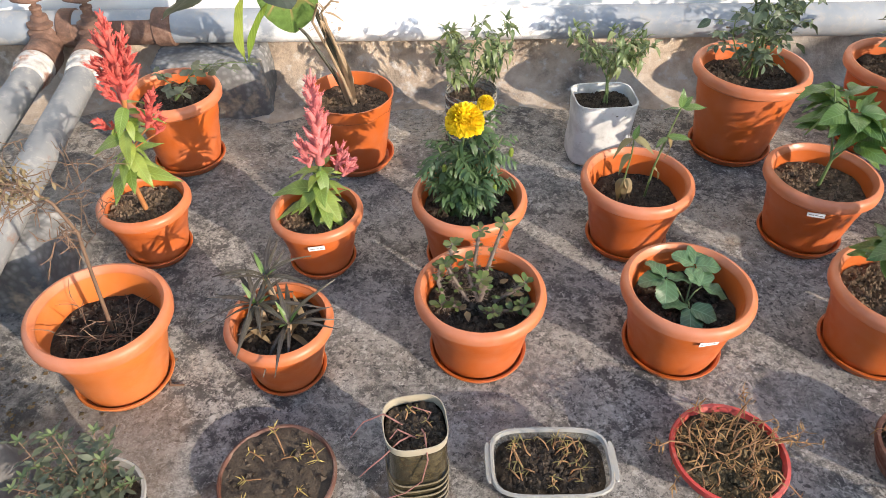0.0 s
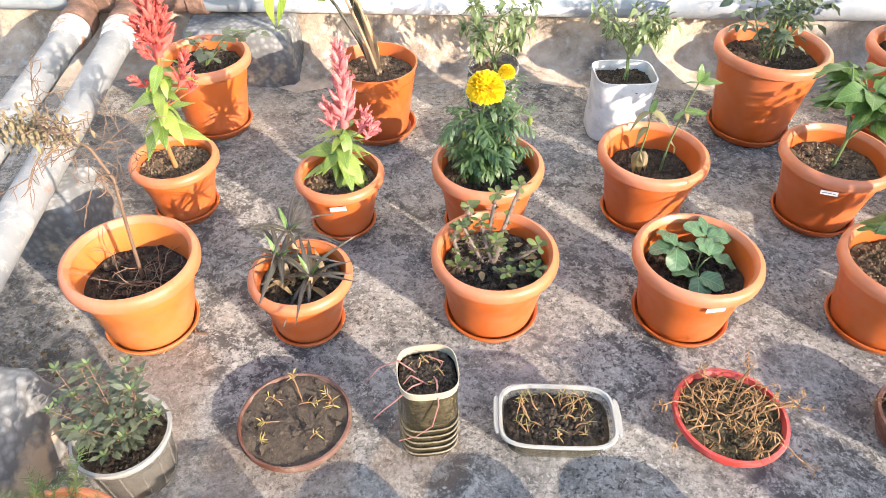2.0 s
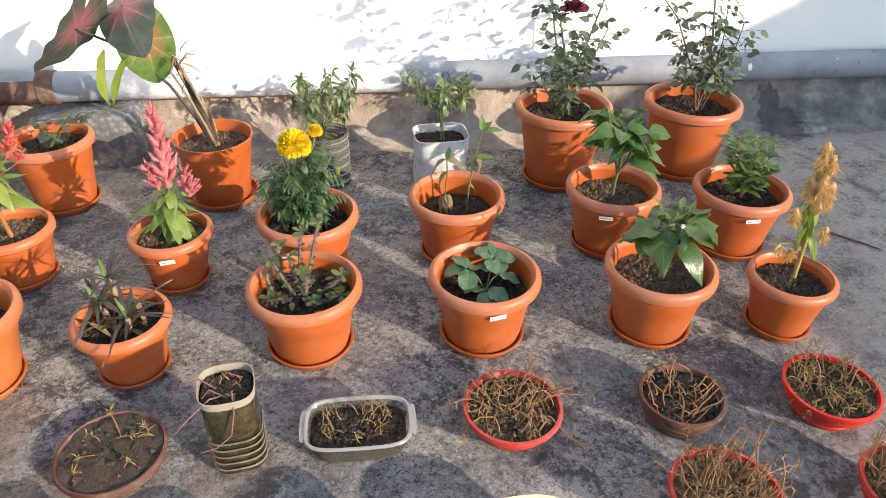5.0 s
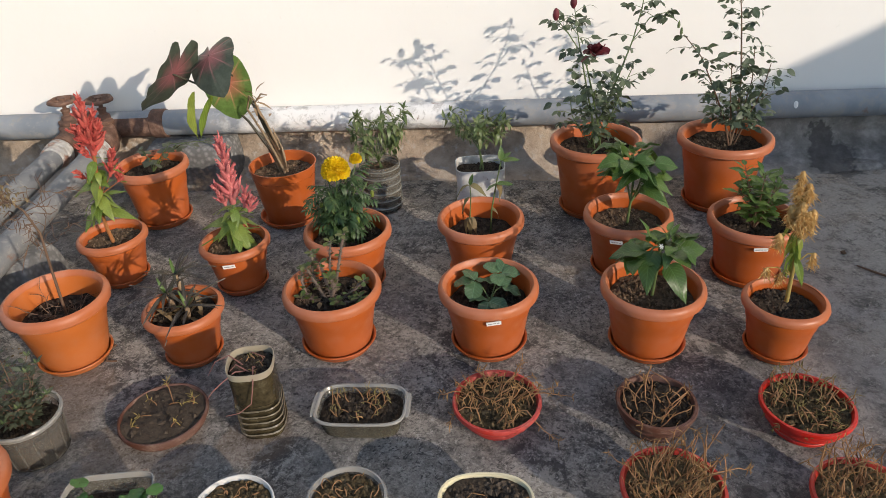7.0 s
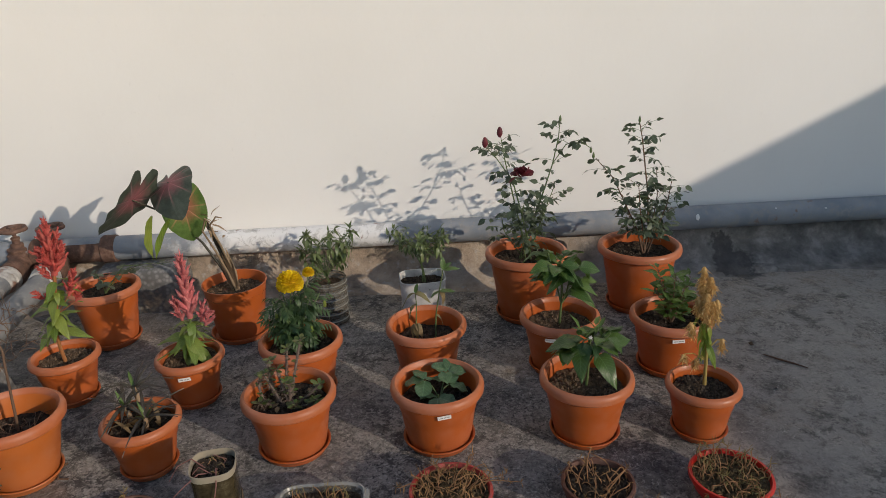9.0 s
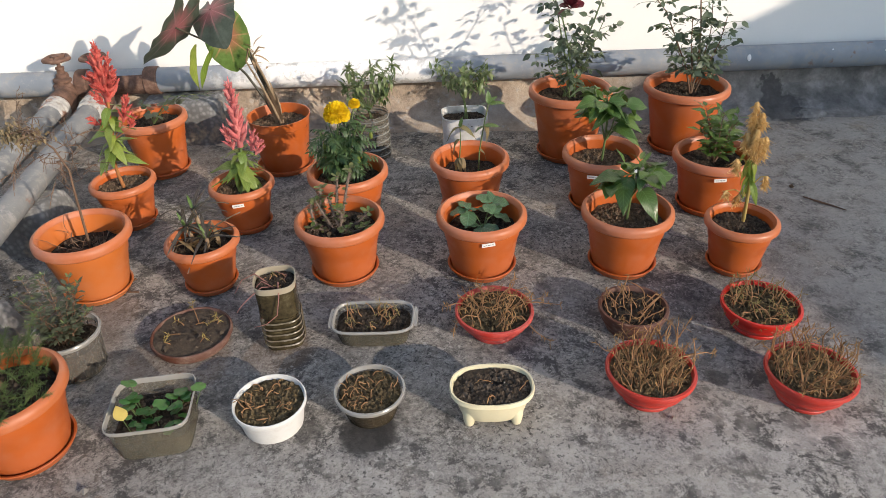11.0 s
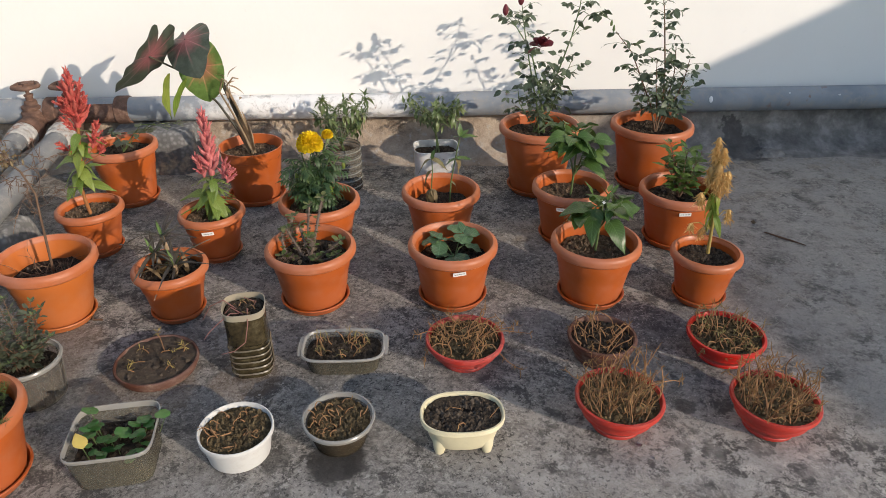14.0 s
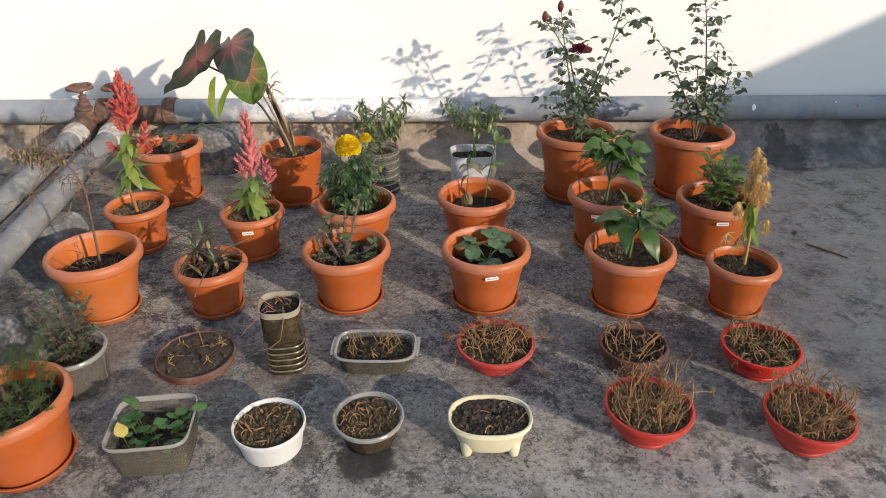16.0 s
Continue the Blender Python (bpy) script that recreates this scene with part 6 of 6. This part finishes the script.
dish = bowl("clay_dish", -0.289, 0.673, 0.11, 0.032, 0.1, CLAY, "shallow brown clay dish caked with mud and dead sprigs", "dish", MUD, 191, 0.005, rim=0.006, crumbs=24)
portulaca(dish, 0.07, 0.026, 8, 0.06, 192, STRAW_GOLD, 1.4, needles=11, length=0.02, bow=0.15)


def cut_bottle():
    ob = thing("cut_bottle_planter", -0.03, 0.66, 0, "tall cut plastic bottle of soil with pink trailing stems", "bottle planter", "bowls and tubs on the roof", 8)
    w, H = 0.053, 0.21
    sec = [(w - 0.012, w - 0.012, 0.001), (w - 0.002, w - 0.002, 0.008)]
    for i in range(5):
        z = 0.016 + i * 0.019
        sec += [(w, w, z), (w + 0.001, w + 0.001, z + 0.006), (w - 0.008, w - 0.008, z + 0.0085), (w - 0.008, w - 0.008, z + 0.0125)]
    sec += [(w, w, 0.115), (w - 0.001, w - 0.001, 0.15), (w, w, 0.192)]
    part("bottle", Mesh().loft(sec, 48, 3.2, cap=False), ob, BOTTLE)
    # Pale hoops paint the glints along the rib crests.
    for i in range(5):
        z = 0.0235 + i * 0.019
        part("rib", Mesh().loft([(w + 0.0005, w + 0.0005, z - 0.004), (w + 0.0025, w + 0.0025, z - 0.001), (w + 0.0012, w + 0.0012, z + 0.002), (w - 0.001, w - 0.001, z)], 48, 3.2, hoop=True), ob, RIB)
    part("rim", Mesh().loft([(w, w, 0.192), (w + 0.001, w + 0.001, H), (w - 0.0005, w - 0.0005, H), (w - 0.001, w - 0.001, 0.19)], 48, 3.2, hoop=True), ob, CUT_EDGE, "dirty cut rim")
    part("soil_core", Mesh().loft([(w - 0.013, w - 0.013, 0.004), (w - 0.0095, w - 0.0095, 0.02), (w - 0.0095, w - 0.0095, 0.11), (w - 0.003, w - 0.003, 0.12), (w - 0.003, w - 0.003, 0.186)], 48, 3.2), ob, SOIL_DARK)
    soil_disc(ob, w - 0.004, 0.19, SOIL_DARK, 201, power=3.2)
    m = Mesh()
    for pts in ([(-0.005, -0.01, 0.188), (-0.03, -0.03, 0.205), (-0.06, -0.045, 0.19), (-0.085, -0.05, 0.17), (-0.1, -0.05, 0.15)], [(0.01, 0.0, 0.188), (0.012, -0.03, 0.215), (0.012, -0.062, 0.19), (0.0, -0.07, 0.14), (-0.03, -0.075, 0.12), (-0.06, -0.078, 0.118)], [(-0.02, 0.01, 0.19), (-0.05, 0.02, 0.215), (-0.085, 0.02, 0.2), (-0.11, 0.02, 0.16)], [(0.0, -0.02, 0.19), (-0.03, -0.01, 0.21), (-0.045, -0.02, 0.2)], [(0.02, 0.01, 0.19), (0.03, 0.02, 0.2), (0.0, 0.03, 0.21)]):
        m = Mesh()
        stalk(m, [Vector(p) for p in pts], 0.0017, 0.001)
        part("stem", m, ob, STEM_PINK, "thin pink trailing stem", sharp=80)
    portulaca(ob, 0.035, 0.19, 7, 0.03, 203, SPRIG_GREEN, 0.9, length=0.012)


cut_bottle()


def food_tray():
    ob = thing("plastic_food_tray", 0.213, 0.667, 0, "cloudy plastic food tray of soil with yellowing sprigs", "tray planter", "bowls and tubs on the roof", -1)
    a, b, H = 0.108, 0.068, 0.066
    part("tray", Mesh().loft([(a - 0.024, b - 0.022, 0.001), (a - 0.016, b - 0.014, 0.006), (a - 0.004, b - 0.003, H - 0.012), (a, b, H - 0.008), (a, b, H - 0.006)], 56, 4.2, cap=False), ob, CLEAR)
    part("rim", Mesh().loft([(a - 0.003, b - 0.002, H - 0.008), (a + 0.003, b + 0.003, H - 0.006), (a + 0.004, b + 0.004, H - 0.003), (a + 0.002, b + 0.002, H), (a - 0.002, b - 0.002, H), (a - 0.005, b - 0.005, H - 0.006)], 56, 4.2, hoop=True), ob, CLEAR_RIM, "rolled cloudy rim")
    for s in (-1, 1):
        h = Mesh().loft([(0.006, 0.04, H - 0.007), (0.007, 0.042, H - 0.004), (0.0055, 0.04, H - 0.002)], 24, 3, (s * (a + 0.006), 0, 0))
        part("handle", h, ob, CLEAR_RIM)
    part("soil_core", Mesh().loft([(a - 0.02, b - 0.018, 0.004), (a - 0.009, b - 0.008, 0.044)], 56, 4.2), ob, SOIL_DARK)
    soil_disc(ob, a - 0.013, 0.047, SOIL_DARK, 211, 320, hy=(b - 0.012) / (a - 0.013), power=4.2)
    portulaca(ob, 0.085, 0.049, 26, 0.042, 212, SPRIG_GREEN, 0.6, hy=0.55, needles=6, length=0.018, bow=0.25)


food_tray()
b1 = bowl("red_bowl", 0.54, 0.672, 0.107, 0.072, 0.066, RED_DUSTY, "dusty red plastic bowl with sprawling dry portulaca", "bowl", SOIL_BROWN, 221)
portulaca(b1, 0.088, 0.06, 60, 0.075, 222, SPRIG, 0.8, bow=0.3, runners=((5, 0.1, 0.015), (12, 0.075, 0.0), (-35, 0.08, 0.055), (170, 0.06, 0.01), (205, 0.045, 0.04), (60, 0.06, 0.0)))
b2 = bowl("clay_bowl", 0.914, 0.668, 0.094, 0.07, 0.07, CLAY, "brown clay bowl with curling dry stalks", "bowl", SOIL_DARK, 231, 0.016)
portulaca(b2, 0.07, 0.054, 36, 0.08, 232, SPRIG, 0.7, needles=4, runners=((25, 0.03, 0.01), (150, 0.03, 0.01)))
b3 = bowl("red_bowl", 1.25, 0.652, 0.104, 0.075, 0.068, RED, "bright red plastic bowl with matted dry greenery", "bowl", SOIL_BROWN, 241)
portulaca(b3, 0.088, 0.062, 85, 0.055, 242, SPRIG_GREEN, 0.8, needles=5, bow=0.4, runners=((75, 0.04, 0.0), (215, 0.03, 0.03), (100, 0.03, 0.0)))

# ---- front row ----


def dill_pot():
    ob = orange_pot("potted_dill", -0.56, 0.305, 0.135, 0.205, 0.094, "feathery green dill with one bare stem in an orange pot", "potted dill", 0.165, SOIL_DARK, 251)
    rnd, m = random.Random(252), Mesh()
    pts = [Vector(p) for p in ((-0.02, 0.03, 0.16), (-0.035, 0.035, 0.26), (-0.055, 0.04, 0.36), (-0.08, 0.045, 0.47))]
    stalk(m, pts, 0.0055, 0.003)
    stalk(m, [pts[2], pts[2] + Vector((-0.04, 0, 0.03)), pts[2] + Vector((-0.07, 0.01, 0.09))], 0.002, 0.001)
    part("bare_stem", m, ob, STEM_BROWN, "bare brown stem")
    frond = Mesh()
    frond.tube([(0, 0, 0), (0, 0.03, 0.004), (0, 0.07, 0.0)], [0.0008, 0.0006, 0.0003], 3)
    for i in range(18):
        p = Vector((0, 0.012 + 0.0033 * i, 0.004))
        for k in range(3):
            d = Vector((rnd.uniform(-1, 1), rnd.uniform(0.0, 1), rnd.uniform(-0.7, 0.7)))
            e = p + d.normalized() * rnd.uniform(0.008, 0.02)
            frond.tube([p, e], [0.00045, 0.00025], 3)
    data = frond.data("dill_frond", LEAF_DILL, 80)
    for i in range(75):
        a, q = rnd.uniform(0, 6.28), math.sqrt(rnd.random()) * 0.1
        p = Vector((q * math.cos(a) - 0.01, q * math.sin(a), 0.165 + rnd.uniform(0, 0.05)))
        part("frond", data, ob, m=aim(p, (math.cos(a) * 0.6 + rnd.uniform(-0.6, 0.6), math.sin(a) * 0.6 + rnd.uniform(-0.6, 0.6), rnd.uniform(0.1, 1.2)), 0, rnd.uniform(0.7, 1.3)))


dill_pot()


def square_tub():
    ob = thing("square_plastic_tub", -0.268, 0.338, 0, "square cloudy plastic tub with round green leaves", "tub planter", "bowls and tubs on the roof", 7)
    a, b, H = 0.094, 0.088, 0.104
    part("tub", Mesh().loft([(a - 0.022, b - 0.02, 0.001), (a - 0.015, b - 0.013, 0.006), (a - 0.004, b - 0.004, H - 0.012)], 56, 6.0, cap=False), ob, CLEAR)
    part("rim", Mesh().loft([(a - 0.006, b - 0.006, H - 0.013), (a - 0.001, b - 0.001, H - 0.009), (a, b, H - 0.002), (a - 0.001, b - 0.001, H), (a - 0.003, b - 0.003, H), (a - 0.006, b - 0.006, H - 0.01)], 56, 6.0, hoop=True), ob, CLEAR_RIM, "cloudy rim")
    part("soil_core", Mesh().loft([(a - 0.019, b - 0.017, 0.004), (a - 0.012, b - 0.011, 0.058)], 56, 6.0), ob, MUD)
    soil_disc(ob, a - 0.018, 0.06, SOIL_DARK, 261, hy=b / a, power=6.0)
    rnd, m = random.Random(262), Mesh()
    leaf = leaf_mesh("round_leaf", LEAF_ROUND, 0.034, 0.034, "round", 0.1, 0.12, 8)
    spots = [(rnd.uniform(-0.05, 0.075), rnd.uniform(-0.065, 0.05), rnd.uniform(0.07, 0.098)) for i in range(26)] + [(-0.055, 0.055, 0.12), (-0.06, 0.02, 0.1), (-0.045, 0.035, 0.1), (0.11, 0.03, 0.105)]
    for p in spots:
        p = Vector(p)
        m = Mesh()
        stalk(m, [Vector((p.x * 0.8, p.y * 0.8, 0.058)), p], 0.0012, 0.0009, 4)
        part("stalk", m, ob, STEM_GREEN, sharp=80)
        part("leaf", leaf, ob, m=aim(p - Vector((0, 0.015, 0)), (rnd.uniform(-0.6, 0.6), 1, rnd.uniform(-0.2, 0.3)), rnd.uniform(-0.4, 0.4), rnd.uniform(0.5, 1.1)))
    yellow = leaf_mesh("yellow_leaf", LEAF_YELLOW, 0.042, 0.03, "ovate", 0.15, 0.2, 6)
    part("yellow_leaf", yellow, ob, m=aim((-0.05, -0.045, 0.1), (-0.35, 0.6, 0.5), 0.2, 1.0), label="yellowed leaf")
    m = Mesh()
    stalk(m, [Vector((-0.04, -0.05, 0.058)), Vector((-0.05, -0.045, 0.1))], 0.0013, 0.001, 4)
    part("stalk", m, ob, STEM_GREEN, sharp=80)


square_tub()
w = thing("white_tub", -0.007, 0.36, 0, "round white plastic tub of soil with dead sprigs", "tub planter", "bowls and tubs on the roof")
part("tub", Mesh().lathe([(0, 0.001), (0.066, 0.001), (0.07, 0.004), (0.0795, 0.06), (0.083, 0.061), (0.085, 0.064), (0.0855, 0.074), (0.0845, 0.0765), (0.082, 0.0765), (0.08, 0.07), (0.076, 0.05), (0, 0.045)], 56), w, WHITE)
soil_disc(w, 0.079, 0.064, SOIL_BROWN, 271, 340)
portulaca(w, 0.066, 0.066, 22, 0.036, 272, SPRIG, 0.9, needles=1, length=0.014)


def clear_tub():
    ob = thing("clear_round_tub", 0.224, 0.385, 0, "round cloudy plastic tub of soil with dead sprigs", "tub planter", "bowls and tubs on the roof")
    R, H, b = 0.084, 0.076, 0.06
    part("tub", Mesh().lathe([(0, 0.001), (b - 0.004, 0.001), (b, 0.005), (R - 0.006, H - 0.01)], 44, cap=False), ob, MUDDY_TUB)
    part("rim", Mesh().lathe([(R - 0.006, H - 0.012), (R, H - 0.01), (R + 0.001, H - 0.003), (R - 0.001, H), (R - 0.005, H), (R - 0.008, H - 0.01)], 44, hoop=True), ob, CLEAR_RIM, "cloudy rim")
    part("soil_core", Mesh().lathe([(0, 0.004), (b - 0.004, 0.006), (R - 0.011, H - 0.016), (0, H - 0.016)], 44), ob, MUD)
    soil_disc(ob, R - 0.011, H - 0.013, SOIL_BROWN, 281, 340)
    portulaca(ob, 0.062, 0.064, 26, 0.036, 282, SPRIG, 1.0, needles=2, length=0.014)


clear_tub()


def cream_planter():
    ob = thing("cream_planter", 0.511, 0.372, 0, "oval cream plastic planter on four feet, bare soil", "planter", "bowls and tubs on the roof")
    a, b, H = 0.098, 0.07, 0.088
    part("bowl", Mesh().loft([(a - 0.036, b - 0.026, 0.015), (a - 0.026, b - 0.018, 0.018), (a - 0.019, b - 0.012, 0.032), (a - 0.012, b - 0.008, 0.06), (a - 0.009, b - 0.006, H - 0.016), (a - 0.002, b - 0.001, H - 0.015), (a, b, H - 0.012), (a - 0.0015, b - 0.0015, H - 0.009), (a + 0.001, b + 0.001, H - 0.006), (a - 0.001, b - 0.001, H), (a - 0.005, b - 0.005, H - 0.001), (a - 0.012, b - 0.01, 0.06), (a - 0.03, b - 0.026, 0.05)], 64, 2.45), ob, CREAM)
    for sx in (-1, 1):
        for sy in (-1, 1):
            x, y = sx * 0.055, sy * 0.036
            part("foot", Mesh().tube([(x * 0.85, y * 0.75, 0.05), (x * 0.96, y * 0.9, 0.03), (x, y, 0.012), (x, y * 1.04, 0.0005)], [0.02, 0.019, 0.014, 0.0105], 14), ob, CREAM)
    soil_disc(ob, a - 0.008, H - 0.011, MUD, 291, hy=(b - 0.008) / (a - 0.009), power=2.45)
    portulaca(ob, 0.07, H - 0.011, 4, 0.04, 292, SPRIG, 0.7, hy=0.6, needles=1)


cream_planter()
b4 = bowl("red_bowl", 0.889, 0.407, 0.106, 0.088, 0.061, RED_FADED, "faded red plastic bowl with a tall tuft of dry stalks", "bowl", SILT, 301)
portulaca(b4, 0.084, 0.078, 95, 0.1, 302, SPRIG, 0.4, bow=0.1, runners=((40, 0.06, -0.06), (120, 0.03, -0.06), (160, 0.05, -0.03), (14, 0.085, 0.01)), needles=6, length=0.018)
b5 = bowl("red_bowl", 1.255, 0.381, 0.103, 0.088, 0.06, RED_FADED, "faded red plastic bowl with bristling dry stalks", "bowl", SILT, 311)
portulaca(b5, 0.084, 0.078, 95, 0.088, 312, SPRIG, 0.5, bow=0.13, runners=((150, 0.04, -0.03), (75, 0.04, -0.04)), needles=6, length=0.018)


def watering_can():
    """A watering can whose teal spout and black rose stand up beside the dill pot."""
    ob = thing("watering_can", -0.29, -0.3, 0, "teal watering can with a black sprinkler rose", "watering can")
    part("body", Mesh().lathe([(0, 0.001), (0.085, 0.001), (0.095, 0.012), (0.095, 0.16), (0.088, 0.19), (0.06, 0.2), (0.055, 0.2), (0.08, 0.186), (0.09, 0.16), (0.088, 0.02), (0, 0.015)], 40), ob, TEAL)
    part("spout", Mesh().tube([(-0.02, 0.06, 0.07), (-0.07, 0.14, 0.12), (-0.1, 0.21, 0.215), (-0.103, 0.268, 0.306)], [0.026, 0.019, 0.0158, 0.0148], 20), ob, TEAL)
    part("rose", Mesh().tube([(-0.103, 0.262, 0.3), (-0.104, 0.275, 0.318), (-0.1055, 0.293, 0.34), (-0.107, 0.306, 0.356), (-0.1078, 0.3125, 0.3635), (-0.108, 0.3145, 0.366), (-0.1082, 0.3165, 0.3685)], [0.0165, 0.018, 0.0245, 0.031, 0.034, 0.039, 0.0385], 28), ob, BLACK, "black sprinkler rose")
    h = Mesh()
    h.tube([(0.02, -0.09, 0.05), (0.03, -0.17, 0.1), (0.02, -0.16, 0.2), (0.0, -0.05, 0.27), (0.0, 0.03, 0.24), (0.0, 0.055, 0.19)], 0.011, 12)
    part("handle", h, ob, TEAL)


watering_can()

# ---- litter on the floor ----
rnd = random.Random(7)
m = Mesh()
for i in range(420):
    m.lump((rnd.uniform(-1.3, 2.3), rnd.uniform(-0.2, 2.15), 0.001), rnd.choice((0.0015, 0.002, 0.003, 0.0045)), rnd)
dirt = Mesh()
for i in range(260):
    dirt.lump((rnd.gauss(-0.86, 0.09), rnd.gauss(0.74, 0.13), 0.001), rnd.choice((0.002, 0.003, 0.004, 0.006)), rnd, 0.5)
tagged(part("dry_dirt", dirt, None, SILT, sharp=60), "crumbs of dry dirt on the concrete floor", "dirt", kind="stuff")
tagged(part("grit", m, None, PEBBLE, sharp=60), "scattered pale grit on the concrete floor", "grit", kind="stuff")
for x, y, r, mat, label in ((1.672, 1.4, 0.011, SOIL_DRY, "small dark stone on the concrete floor"), (-0.383, 0.179, 0.011, PEBBLE, "small pale pebble on the concrete floor"), (0.932, 0.327, 0.006, PEBBLE, "small pale pebble on the concrete floor"), (1.62, 1.12, 0.006, PEBBLE, "small pale pebble on the concrete floor")):
    ob = thing("stone", x, y, 0, label, "stone")
    part("stone_body", Mesh().lump((0, 0, r * 0.5), r, rnd), ob, mat, sharp=60)
ob = thing("dry_stick", 1.73, 1.27, 0.004, "short dark dry stick on the concrete floor", "stick")
part("stick_body", Mesh().tube([(-0.05, 0.055, 0), (-0.015, 0.01, 0.003), (0.02, -0.015, 0.0), (0.05, -0.05, 0.001)], [0.002, 0.004, 0.0035, 0.0015], 6), ob, STEM_BROWN)
ob = thing("twig_loop", -0.537, 0.93, 0.003, "bent dry twig on the concrete floor", "twig")
part("twig_body", Mesh().tube([(-0.02, 0.045, 0), (-0.028, 0.01, 0.006), (-0.012, -0.03, 0.004), (0.015, -0.028, 0.001)], 0.003, 6), ob, STEM_BROWN)
